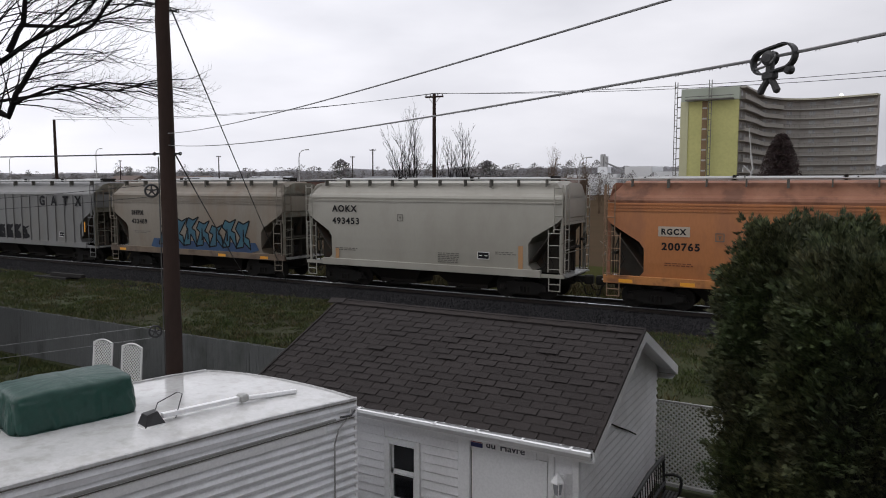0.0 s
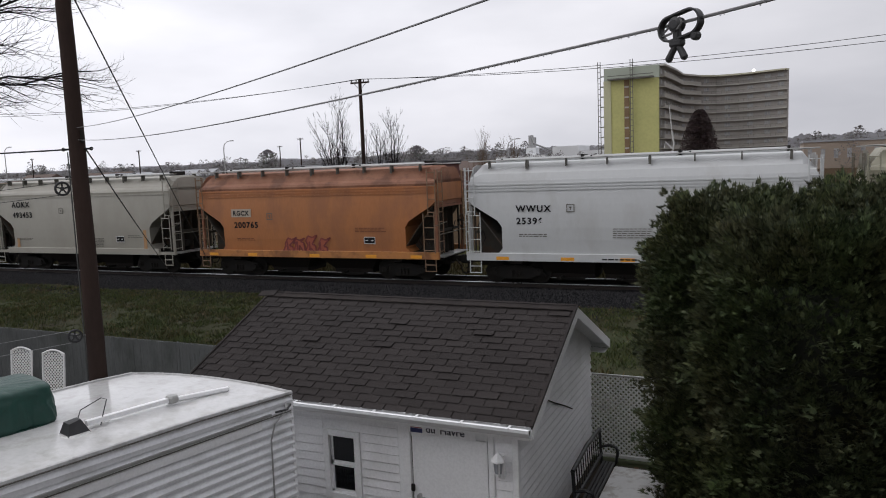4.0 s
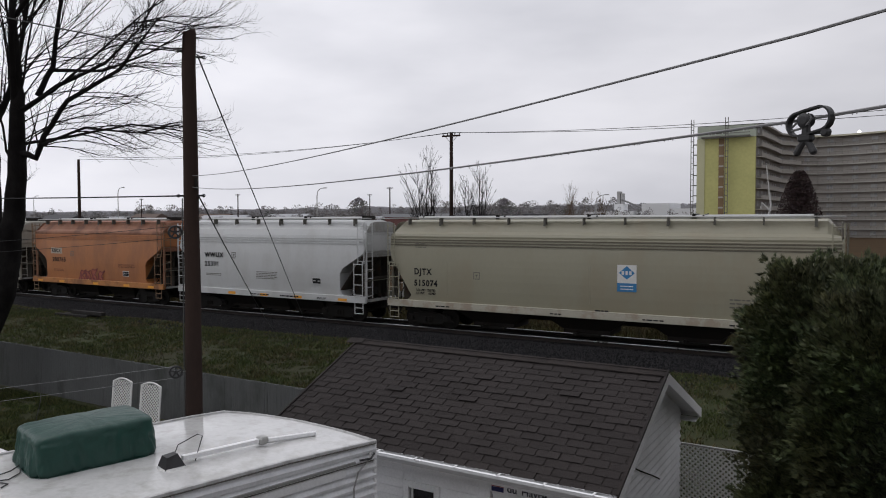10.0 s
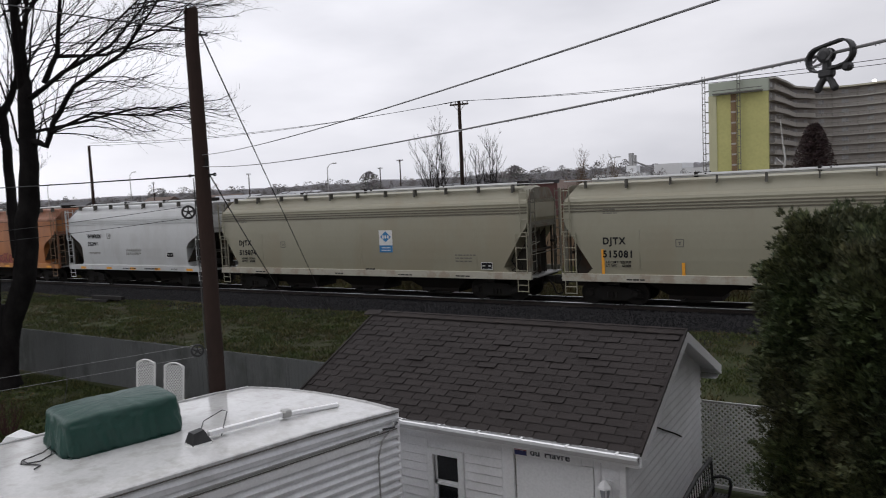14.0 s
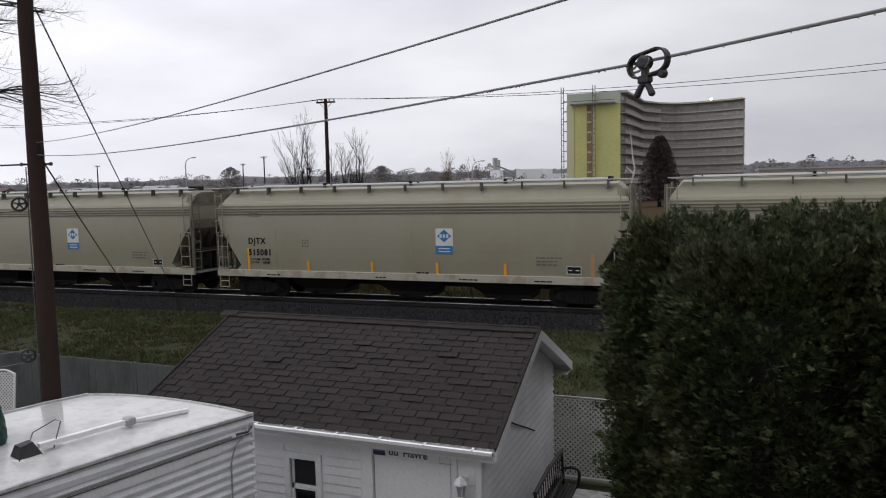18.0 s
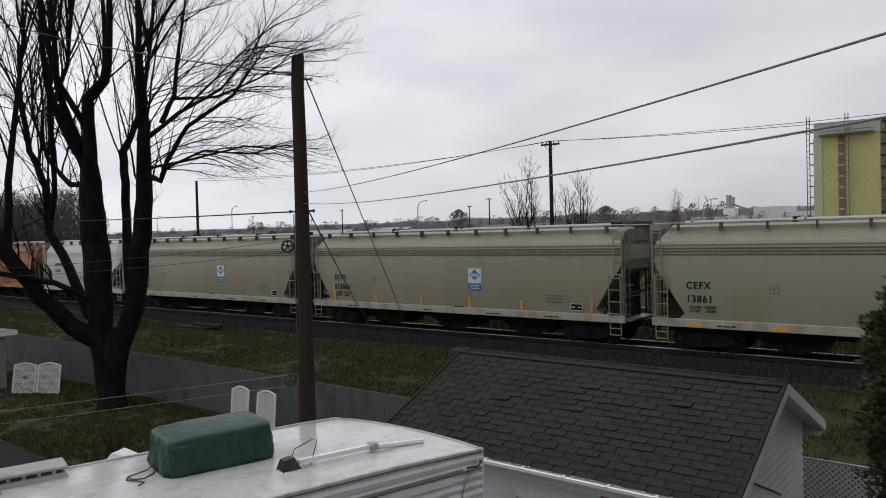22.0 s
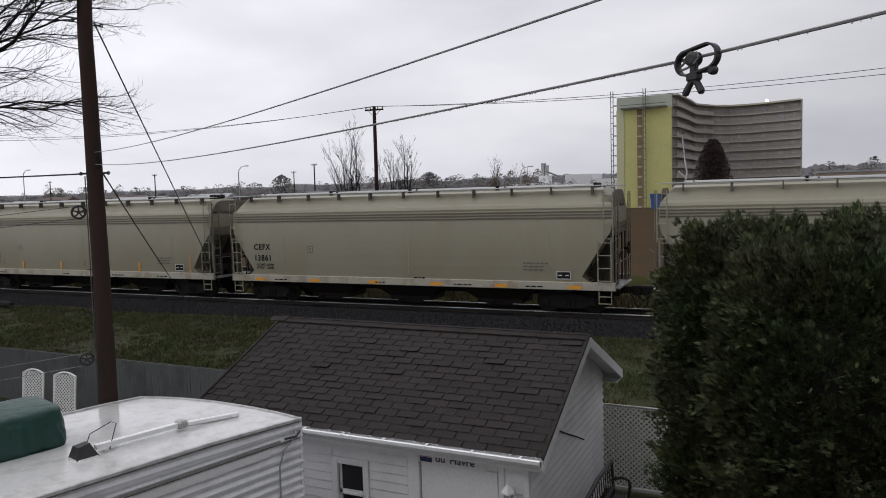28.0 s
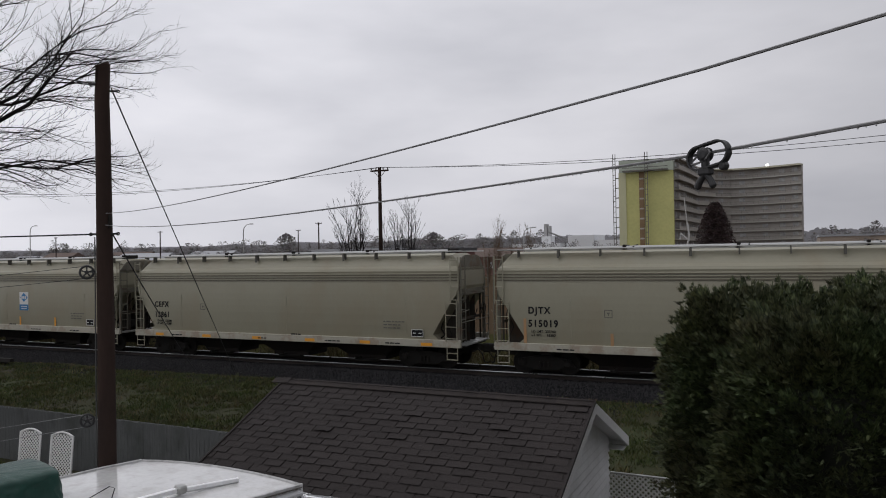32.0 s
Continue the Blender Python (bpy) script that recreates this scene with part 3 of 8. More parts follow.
        # plates close off the view; their dark tone stands for shade
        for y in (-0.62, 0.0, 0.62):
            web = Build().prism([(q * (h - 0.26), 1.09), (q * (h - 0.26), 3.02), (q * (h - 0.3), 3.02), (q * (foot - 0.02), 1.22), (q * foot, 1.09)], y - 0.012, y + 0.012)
            part("slope_gusset", web, END_SHADE, car, "upright plate under the slope sheet, darkened for shade")
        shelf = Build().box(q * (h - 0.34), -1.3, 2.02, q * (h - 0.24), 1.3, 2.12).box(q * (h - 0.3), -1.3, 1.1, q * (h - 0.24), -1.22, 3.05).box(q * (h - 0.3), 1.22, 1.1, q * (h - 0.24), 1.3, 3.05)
        part("end_brace", shelf, END_SHADE, car)
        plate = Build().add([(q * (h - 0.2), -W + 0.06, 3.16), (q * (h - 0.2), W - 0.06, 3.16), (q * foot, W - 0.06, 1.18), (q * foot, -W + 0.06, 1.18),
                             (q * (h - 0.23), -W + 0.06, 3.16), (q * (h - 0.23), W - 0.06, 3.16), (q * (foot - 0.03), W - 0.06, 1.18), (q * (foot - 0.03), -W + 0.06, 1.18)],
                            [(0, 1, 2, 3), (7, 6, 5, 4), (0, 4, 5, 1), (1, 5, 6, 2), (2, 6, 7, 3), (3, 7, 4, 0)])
        part("slope_sheet", plate, END_SHADE, car, "sloping end sheet, darkened for shade")
        gear = Build().box(q * (h - 0.5), -0.55, 1.3, q * (h - 0.28), -0.2, 1.62, 0.03).tube([(q * (h - 0.3), -0.95, 1.1), (q * (h - 0.28), -0.95, 2.3), (q * (h - 0.28), -0.4, 2.75)], 0.022, 5)
        gear.tube([(q * (h - 0.24), 0.3, 1.1), (q * (h - 0.22), 0.34, 1.9), (q * (h - 0.2), 0.75, 2.4)], 0.02, 5).tube([(q * (h - 0.6), -1.28, 1.12), (q * (h - 0.52), -1.28, 1.5), (q * (h - 0.7), -1.28, 1.85), (q * (h - 0.62), -1.28, 2.1)], 0.018, 5)
        part("brake_rigging", gear, TRUCK_STEEL, car)
        hose = Build().tube([(q * (h + 0.2), -0.3, 0.85), (q * (h + 0.42), -0.34, 0.62), (q * (h + 0.5), -0.3, 0.3), (q * (h + 0.62), -0.2, 0.24), (q * (h + 0.68), -0.1, 0.3)], 0.028, 6)
        part("air_hose", hose, TRUCK_STEEL, car)
        lad = Build()
        ladder(lad, q * (h - 0.62), q * (h - 0.14), -W - 0.06, 1.35, 2.75, 4)
        ladder(lad, q * (h - 0.4), q * (h - 0.06), -W - 0.05, 2.9, 4.5, 4)
        part("side_ladder", lad, ladder_mat or body_mat, car)
        lad = Build()
        ladder(lad, -W + 0.06, -W + 0.5, q * (h + 0.02), 1.3, 4.5, 9, "y")
        part("end_ladder", lad, ladder_mat or end_mat, car)
        lad = Build()
        ladder(lad, W - 0.5, W - 0.06, q * (h + 0.02), 1.3, 4.5, 9, "y")
        part("end_ladder", lad, ladder_mat or end_mat, car)
        step = Build()
        for dx in (0.14, 0.6):
            step.tube([(q * (h - dx), -W - 0.02, 1.0), (q * (h - dx), -W - 0.02, 0.48)], 0.02, 5)
        for z in (0.5, 0.76):
            step.tube([(q * (h - 0.14), -W - 0.02, z), (q * (h - 0.6), -W - 0.02, z)], 0.022, 5)
        part("sill_step", step, ladder_mat or body_mat, car)
        part("end_platform", Build().box(q * (h - 0.45), -1.35, 1.03, q * (h + 0.12), 1.35, 1.08), GALV, car, "steel grating platform")
        rail_b = Build()
        rail_b.tube([(q * (h + 0.05), -W + 0.02, 2.0), (q * (h + 0.05), W - 0.02, 2.0)], 0.02, 5)
        rail_b.tube([(q * (h - 0.1), -W - 0.04, 2.35), (q * (h + 0.25), -W + 0.35, 2.5)], 0.016, 5)
        part("hand_rail", rail_b, END_GRIME, car)
        cp = Build()
        cp.box(q * (h - 0.1), -0.13, 0.72, q * (h + 0.42), 0.13, 0.98, 0.03)
        cp.box(q * (h + 0.35), -0.2, 0.66, q * (h + 0.72), 0.16, 1.02, 0.06)
        cp.tube([(q * (h + 0.4), 0.28, 0.78), (q * (h + 0.6), 0.3, 0.45), (q * (h + 0.75), 0.22, 0.4)], 0.03, 6)
        part("coupler", cp, TRUCK_STEEL, car)
    part("air_tank", Build().tube([(h - 0.75, -0.5, 1.4), (h - 0.75, 0.4, 1.4)], 0.22, 12), TRUCK_STEEL, car)
    brake = Build()
    brake.tube([(h - 0.1, 0.75, 2.4), (h + 0.08, 0.75, 2.4)], 0.06, 8)
    ring_pts = [(h + 0.08, 0.75 + 0.27 * math.cos(a * math.pi / 8), 2.4 + 0.27 * math.sin(a * math.pi / 8)) for a in range(17)]
    brake.tube(ring_pts, 0.018, 5)
    for a in range(4):
        brake.tube([(h + 0.08, 0.75, 2.4), ring_pts[a * 4]], 0.014, 5)
    part("brake_wheel", brake, TRUCK_STEEL, car, "hand brake wheel")
    hose = Build().tube([(h - 0.9, -1.2, 2.1), (h - 1.0, -1.25, 1.7), (h - 0.85, -1.22, 1.45), (h - 1.05, -1.2, 1.3)], 0.03, 6)
    part("brake_pipe", hose, TRUCK_STEEL, car)
    # trucks
    for q in (-1, 1):
        tr = part("truck", TRUCK_FRAME, None, car, "grimy cast-steel wheel truck")
        tr.location = (q * (h - 1.85), 0, 0.0)
        for w in (-0.89, 0.89):
            wheel = part("wheelset", WHEELSET, None, tr)
            wheel.location = (w, 0, 0.46)
            ALL_WHEELS.append((wheel, w))
    return car


def stencil(car, x, z, lines, size, material=BLACK_INK, name="reporting_mark", stretch=1.0, bold=0.003):
    """Lines of lettering on the near side, the first at height z, read from the yard."""
    for k, line in enumerate(lines):
        words(name, line, size, material, car, (x, -1.586, z - k * size * 1.38), stretch=stretch * 0.86, bold=bold, space=1.22)


def bars(car, x, z, rows, w, h=0.035, gap=0.075, material=FADED_INK, name="stencil_block", seed=1, back=0.0):
    rng = random.Random(seed)
    b = Build()
    for k in range(rows):
        a = x
        while a < x + w * rng.uniform(0.75, 1.0):
            d = rng.uniform(0.08, 0.22)
            b.box(a, -1.585 + back, z - k * gap, min(a + d, x + w), -1.588 + back, z - k * gap + h)
            a += d + 0.04
    tagged(part(name, b, material, car), kind="stuff")


def plate_pair(car, x, z):
    """The small consolidated stencil: a black two-field panel with a white rim."""
    w, h, e = 0.54, 0.3, 0.025
    p = part("stencil_panel", Build().box(x, -1.585, z, x + w, -1.589, z + h), BLACK_INK, car)
    m = Build()
    for a, c, d, f in ((0, 0, w, e), (0, h - e, w, h), (0, 0, e, h), (w - e, 0, w, h)):
        m.box(x + a, -1.589, z + c, x + d, -1.592, z + f)
    for k in range(2):
        m.box(x + 0.07 + k * 0.26, -1.589, z + 0.13, x + 0.2 + k * 0.26, -1.592, z + 0.165)
    w = m
    part("panel_rim", w, WHITE_INK, p)


def small_square(car, x, z):
    b = Build()
    for a, c, d, e in ((0, 0, 0.3, 0.03), (0, 0.27, 0.3, 0.3), (0, 0.03, 0.03, 0.27), (0.27, 0.03, 0.3, 0.27), (0.1, 0.16, 0.2, 0.2), (0.13, 0.08, 0.17, 0.2)):
        b.box(x + a, -1.585, z + c, x + d, -1.588, z + e)
    part("inspection_square", b, FADED_INK, car)


def blue_sign(car, x, z):
    """White panel with a blue diamond above a blue block."""
    sgn = part("company_panel", Build().box(x, -1.585, z, x + 0.72, -1.59, z + 1.0), WHITE_INK, car, "white panel with a blue diamond")
    d = Build()
    d.prism([(x + 0.36, z + 0.46), (x + 0.66, z + 0.7), (x + 0.36, z + 0.96), (x + 0.06, z + 0.7)], -1.59, -1.594)
    d.box(x, -1.59, z, x + 0.72, -1.594, z + 0.32)
    part("blue_diamond", d, BLUE_INK, sgn)
    for k in range(3):
        w = Build().box(x + 0.17 + k * 0.14, -1.594, z + 0.63, x + 0.26 + k * 0.14, -1.597, z + 0.77)
        part("white_mark", w, WHITE_INK, sgn)
    for k in range(2):
        w = Build().box(x + 0.12, -1.594, z + 0.08 + k * 0.11, x + 0.6, -1.597, z + 0.115 + k * 0.11)
        part("white_bar", w, WHITE_INK, sgn)


def yellow_bars(car, L, xs, tall=(), material=REFLECT_Y):
    for x in xs:
        hgt = 1.0 if x in tall else 0.52
        part("reflector", Build().prism([(x, 1.22), (x + 0.11, 1.22), (x + 0.10, 1.22 + hgt), (x - 0.01, 1.22 + hgt)], -1.585, -1.589), material, car, "vertical yellow reflective strip")


# cars in order, with the place of their two ends when the clip begins
CAR_RIBBED = paint("car_paint_dull_grey", (0.19, 0.19, 0.187), 0.5, (0.15, 0.15, 0.147), 0.4, 0.5, 9, 0.02, streak=0.6, dirt=(0.17, 0.16, 0.14), dirt_scale=0.5, dirt_amount=0.4, fine=0.08)
CARS = {}


def place_car(key, car, x0, x1):
    CARS[key] = (car, (x0 + x1) / 2)


def build_train():
    # ribbed grey car
    L = 16.6
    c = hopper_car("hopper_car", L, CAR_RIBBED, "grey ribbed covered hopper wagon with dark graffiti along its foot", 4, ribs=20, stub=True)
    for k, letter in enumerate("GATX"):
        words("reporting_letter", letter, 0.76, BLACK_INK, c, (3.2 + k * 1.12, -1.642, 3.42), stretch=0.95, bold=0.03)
    plate_pair(c, 4.9, 1.55)
    part("reflector", Build().box(L / 2 - 1.0, -1.645, 1.9, L / 2 - 0.9, -1.65, 2.5), REFLECT_Y, c)
    graffiti(c, -1.6, 1.35, 3.6, 0.95, (BLACK_INK, BLACK_INK), 11)
    place_car("ribbed", c, -37.3 - L, -37.3)
    # cream car with blue graffiti
    L = 12.6
    c = hopper_car("hopper_car", L, CAR_TAN, "dirty cream covered hopper wagon with large blue graffiti", 2, bulge=0.13, band=CAR_TAN, brackets=8, tapes=(-5.3, 2.2, 5.0), trim=SILL_BROWN)
    stencil(c, -4.5, 3.0, ("SHPX", "432489"), 0.34, stretch=1.18, bold=0.011)
    bars(c, -4.3, 2.1, 2, 1.3, seed=3)
    graffiti(c, -3.0, 1.25, 7.7, 1.75, (BLUE_SPRAY, TEAL_SPRAY), 5)
    place_car("cream", c, -36.08, -23.48)
    # light grey car
    L = 12.6
    c = hopper_car("hopper_car", L, CAR_LIGHT, "light grey covered hopper wagon with orange corner stripes", 2, bulge=0.13, brackets=10, stub=True, end_mat=CAR_LIGHT)
    stencil(c, -4.76, 3.42, ("AOKX", "493453"), 0.40, stretch=1.22, bold=0.011)
    bars(c, -L / 2 + 1.7, 1.75, 2, 1.4, seed=5)
    bars(c, 0.75, 1.75, 6, 1.0, seed=6)
    bars(c, 3.4, 1.9, 2, 0.9, seed=7)
    small_square(c, -1.27, 3.05)
    plate_pair(c, 2.6, 1.6)
    for x, tall in ((-4.6, 0.5), (4.4, 0.95)):
        part("orange_stripe", Build().box(x, -1.585, 1.25, x + 0.2, -1.588, 1.25 + tall), ORANGE_FADED, c, "worn orange stripe")
    place_car("light", c, -22.15, -9.55)
    # orange car
    L = 12.25
    c = hopper_car("hopper_car", L, CAR_ORANGE, "faded orange covered hopper wagon with red graffiti", 2, bulge=0.15, band=CAR_ORANGE, brackets=9, tapes=(-5.3, -3.1, 0.2, 3.0, 5.1), trim=ORANGE_TRIM, roof_mat=RUST_ORANGE, end_mat=RUST_ORANGE, ladder_mat=LADDER_BROWN)
    part("mark_panel", Build().box(-4.15, -1.585, 2.78, -3.05, -1.588, 3.14), PALE_PATCH, c, "pale rectangle behind the letters")
    stencil(c, -4.05, 2.86, ("RGCX",), 0.28, stretch=1.15, bold=0.013)
    words("reporting_mark", "200765", 0.36, BLACK_INK, c, (-4.02, -1.586, 2.3), stretch=1.05, bold=0.013, space=1.2)
    bars(c, -3.9, 1.8, 2, 1.0, material=BROWN_INK, seed=8)
    bars(c, 2.3, 2.25, 3, 1.5, material=BROWN_INK, seed=9)
    plate_pair(c, 2.7, 1.6)
    small_square(c, -2.2, 2.65)
    graffiti(c, -1.7, 1.0, 2.8, 1.05, (RED_FADED, RED_SPRAY), 8, RED_DARK)
    place_car("orange", c, -8.0, 4.25)
    # white car
    L = 12.45
    c = hopper_car("hopper_car", L, CAR_WHITE, "clean pale grey covered hopper wagon", 3, band=CAR_WHITE, brackets=8, round_top=True, bulge=0.2, end_mat=END_PALE, ladder_mat=CAR_WHITE, tapes=(-4.75, -2.2, 0.0, 2.2, 4.9))
    stencil(c, -4.15, 2.88, ("WWUX", "25396"), 0.34, stretch=1.2, bold=0.011)
    bars(c, -4.05, 2.0, 2, 1.1, seed=12)
    bars(c, -0.5, 2.2, 5, 1.4, h=0.03, gap=0.08, seed=13)
    small_square(c, -2.2, 2.85)
    plate_pair(c, 3.1, 1.75)
    bars(c, -0.9, 1.07, 1, 1.3, h=0.05, material=BLACK_INK, seed=14, back=-0.03)
    bars(c, 1.1, 1.06, 1, 1.2, h=0.07, material=BLACK_INK, seed=15, back=-0.03)
    bars(c, 3.4, 1.1, 2, 0.6, h=0.03, gap=0.05, material=BLACK_INK, seed=16, back=-0.03)
    place_car("white", c, 5.45, 17.9)
    # long beige cars
    for key, x0, x1, mark, number, extras in (("a", 19.1, 36.9, "DJTX", "515074", "sign"), ("b", 38.2, 56.15, "DJTX", "515081", "sign bars"),
                                              ("c", 57.27, 74.9, "CEFX", "13861", "tape"), ("d", 76.32, 94.1, "DJTX", "515019", "bars")):
        L = x1 - x0
        tapes = (-7.2, -4.25, -1.3, 1.6, 4.4, 7.3) if extras == "tape" else ()
        c = hopper_car("hopper_car", L, CAR_GREY, {"a": "long beige covered hopper wagon with a blue and white panel", "b": "long beige covered hopper wagon with yellow strips and a blue panel",
                       "c": "long cream-beige covered hopper wagon with orange sill reflectors", "d": "long beige covered hopper wagon with plain weathered sides"}[key],
                       3, band=EAVE_DARK, brackets=11, tapes=tapes, trim=SILL_RUST, bulge=0.17)
        x = -7.3 if key == "b" else -7.5
        stencil(c, x, 2.42, (mark, number), 0.36, stretch=1.06, bold=0.011)
        words("weight_mark", "LD LMT  222700", 0.13, BLACK_INK, c, (x + 0.12, -1.586, 1.7), stretch=1.05, bold=0.002)
        words("weight_mark", "LT WT     62300", 0.13, BLACK_INK, c, (x + 0.12, -1.586, 1.56), stretch=1.05, bold=0.002)
        bars(c, L / 2 - 3.5, 1.95, 3, 1.0, h=0.05, gap=0.13, seed=22)
        bars(c, 0.6, 1.28, 1, 0.6, h=0.06, material=BLACK_INK, seed=23)
        small_square(c, -4.6, 2.3)
        plate_pair(c, 6.62, 1.38)
        if "sign" in extras:
            blue_sign(c, 1.45, 2.08)
            bars(c, x + 0.02, 3.72, 3, 0.6, seed=24, back=0.085)
        if "bars" in extras:
            xs = [-7.35, -4.38, -1.4, 1.44, 4.22, 7.5]
            if key == "d":
                yellow_bars(c, L, [-7.68, -4.38, -1.4, 1.44, 4.22], (-7.68,), ORANGE_FADED)
            else:
                yellow_bars(c, L, xs[:-1], (xs[0],))
            part("orange_stripe", Build().box(xs[-1], -1.585, 1.22, xs[-1] + 0.14, -1.588, 2.15), ORANGE_FADED, c, "worn orange stripe")
        for sx in (-0.33, 0.02, 0.36):
            part("weld_seam", Build().box(sx * L, -1.565, 1.5, sx * L + 0.025, -1.582, 3.0), body_seam, c)
        for bx, bw in ((-6.4, 0.9), (-1.2, 0.5), (2.4, 0.8), (5.4, 0.7)):
            bars(c, bx, 1.06, 1, bw, h=0.05, material=BLACK_INK, seed=30 + int(bx), back=-0.03)
        place_car("long_" + key, c, x0, x1)


body_seam = CAR_GREY
RUST_ORANGE = paint("rust_stained_orange", (0.31, 0.14, 0.08), 0.65, (0.19, 0.07, 0.035), 0.7, 0.8, 14, 0.05, dirt=(0.11, 0.045, 0.025), dirt_scale=0.9, dirt_amount=0.7)
ORANGE_TRIM = paint("worn_orange_trim", (0.48, 0.2, 0.055), 0.55, (0.34, 0.14, 0.05), 1.2, 0.7, 14, 0.05, dirt=(0.14, 0.06, 0.03), dirt_scale=1.2, dirt_amount=0.6)
SILL_RUST = paint("beige_sill_with_rust", (0.44, 0.42, 0.35), 0.5, (0.36, 0.33, 0.26), 1.2, 0.5, 18, 0.05, dirt=(0.2, 0.1, 0.045), dirt_scale=1.6, dirt_amount=0.4)
SILL_BROWN = paint("dirty_brown_sill", (0.17, 0.125, 0.085), 0.6, (0.1, 0.07, 0.05), 1.4, 0.7, 18, 0.05, dirt=(0.06, 0.04, 0.03), dirt_scale=1.1, dirt_amount=0.6)
# dark tone makes the raised eave lines read as shaded grooves
EAVE_DARK = paint("groove_dark_eave_band", (0.16, 0.145, 0.11), 0.6, (0.11, 0.098, 0.075), 2, 0.5, 18, 0.05, spec=0.2)
ORANGE_FADED = paint("faded_orange_stripe", (0.45, 0.23, 0.09), 0.6, (0.4, 0.3, 0.2), 3, 0.6)
BROWN_INK = paint("brown_stencil", (0.16, 0.05, 0.02), 0.6, bump=0.0)
BLUE_SPRAY = paint("blue_spray_paint", (0.012, 0.035, 0.1), 0.5, (0.022, 0.09, 0.19), 1.5, 0.7, bump=0.0)
TEAL_SPRAY = paint("teal_spray_paint", (0.028, 0.115, 0.155), 0.5, (0.015, 0.06, 0.12), 1.5, 0.7, bump=0.0)
PALE_PATCH = paint("faded_pale_patch", (0.47, 0.41, 0.33), 0.6, (0.36, 0.3, 0.23), 3, 0.6, bump=0.0)
RED_FADED = paint("faded_pink_spray_paint", (0.5, 0.2, 0.1), 0.5, (0.4, 0.1, 0.06), 3, 0.6, bump=0.0)
RED_DARK = paint("dark_red_spray_line", (0.16, 0.03, 0.03), 0.5, (0.3, 0.06, 0.04), 3, 0.6, bump=0.0)
RED_SPRAY = paint("brown_red_spray_paint", (0.36, 0.09, 0.045), 0.5, (0.3, 0.08, 0.05), 3, 0.6, bump=0.0)


def graffiti(car, x, z, w, h, mats, seed, outline=BLACK_INK):
    """Bubble shapes side by side over a darker ground, with black strokes between them; no letters."""
    rng = random.Random(seed)
    g = part("graffiti", Build().prism([(x, z + h * 0.05), (x + w * 0.03, z + h * 0.3), (x + w * 0.5, z + h * 0.26), (x + w * 0.97, z + h * 0.3), (x + w, z + h * 0.1), (x + w * 0.9, z - h * 0.02), (x + w * 0.1, z - h * 0.02)],
                                      -1.584, -1.587), mats[0], car, "sprayed graffiti shapes")
    n = max(4, round(w / 1.05))
    for k in range(n):
        lit, dark = Build(), Build()
        a = x + w * (0.08 + 0.84 * k / n)
        d = w * 0.84 / n
        top = z + h * rng.uniform(0.78, 1.0)
        lean = d * rng.uniform(-0.12, 0.3)
        waist = z + h * rng.uniform(0.4, 0.6)
        shape = [(a, z + h * 0.12), (a + d * 0.55, z + h * 0.16), (a + d * 0.6, waist - h * 0.1), (a + d * 1.08, z + h * 0.1), (a + d * 0.98, waist), (a + d * 0.7, waist + h * 0.06), (a + d * 1.1 + lean, top),
                 (a + d * 0.66 + lean, top - h * 0.1), (a + d * 0.3 + lean, top - h * 0.03), (a + d * 0.08 + lean, top - h * 0.24), (a + d * 0.34, waist + h * 0.03)]
        lit.prism(shape, -1.587, -1.59)
        pts = [Vector((p[0], -1.59, p[1])) for p in shape]
        for i in range(len(pts)):
            p, q = pts[i], pts[(i + 1) % len(pts)]
            nrm = Vector((-(q - p).z, 0, (q - p).x)).normalized() * 0.035
            dark.add([p - nrm, q - nrm, q + nrm, p + nrm], [(0, 1, 2, 3)])
            dark.add([v + Vector((0, -0.004, 0)) for v in (p - nrm, q - nrm, q + nrm, p + nrm)], [(0, 1, 2, 3)])
        m = a + d * rng.uniform(0.35, 0.6)
        dark.prism([(m - 0.05, z + h * 0.3), (m + 0.06, z + h * 0.32), (m + 0.03, z + h * 0.66), (m - 0.03, z + h * 0.66)], -1.59, -1.593)
        part("graffiti_shape", lit, mats[1], g)
        tagged(part("graffiti_outline", dark, outline, g), kind="stuff")


build_train()

# ---------------------------------------------------------------- shed
WHITE_SIDING = paint("white_vinyl_siding", (0.87, 0.87, 0.88), 0.45, (0.82, 0.82, 0.83), 1.5, 0.4, 30, 0.05, dirt=(0.5, 0.5, 0.48), dirt_scale=1.2, dirt_amount=0.25)
WHITE_TRIM = paint("white_painted_trim", (0.86, 0.865, 0.87), 0.4, (0.8, 0.8, 0.8), 2, 0.4, 30, 0.05)
SHINGLE = paint("brown_black_asphalt_shingle", (0.042, 0.036, 0.0345), 0.9, (0.026, 0.0225, 0.022), 0.9, 0.7, 60, 1.0, by_piece=0.42, dirt=(0.062, 0.05, 0.044), dirt_scale=1.3, dirt_amount=0.4, spec=0.2)
GUTTER = paint("wet_white_aluminium", (0.85, 0.86, 0.87), 0.22, (0.75, 0.76, 0.77), 3, 0.4, 20, 0.02, metal=0.25, fine=0.1)
# near-black tone for the shade inside the gutter
GUTTER_SHADE = paint("gutter_shade_dark", (0.014, 0.012, 0.010), 0.6, (0.03, 0.022, 0.015), 6, 0.6, 40, 0.5)
GLASS_DARK = paint("dark_window_glass", (0.012, 0.013, 0.015), 0.08, scale=2, amount=0.2, bump=0.0, fine=0.0)

SHED = dict(x0=-8.2, x1=-2.52, y0=8.14, y1=12.86, ridge=10.5, z_eave=2.2, z_ridge=3.25)


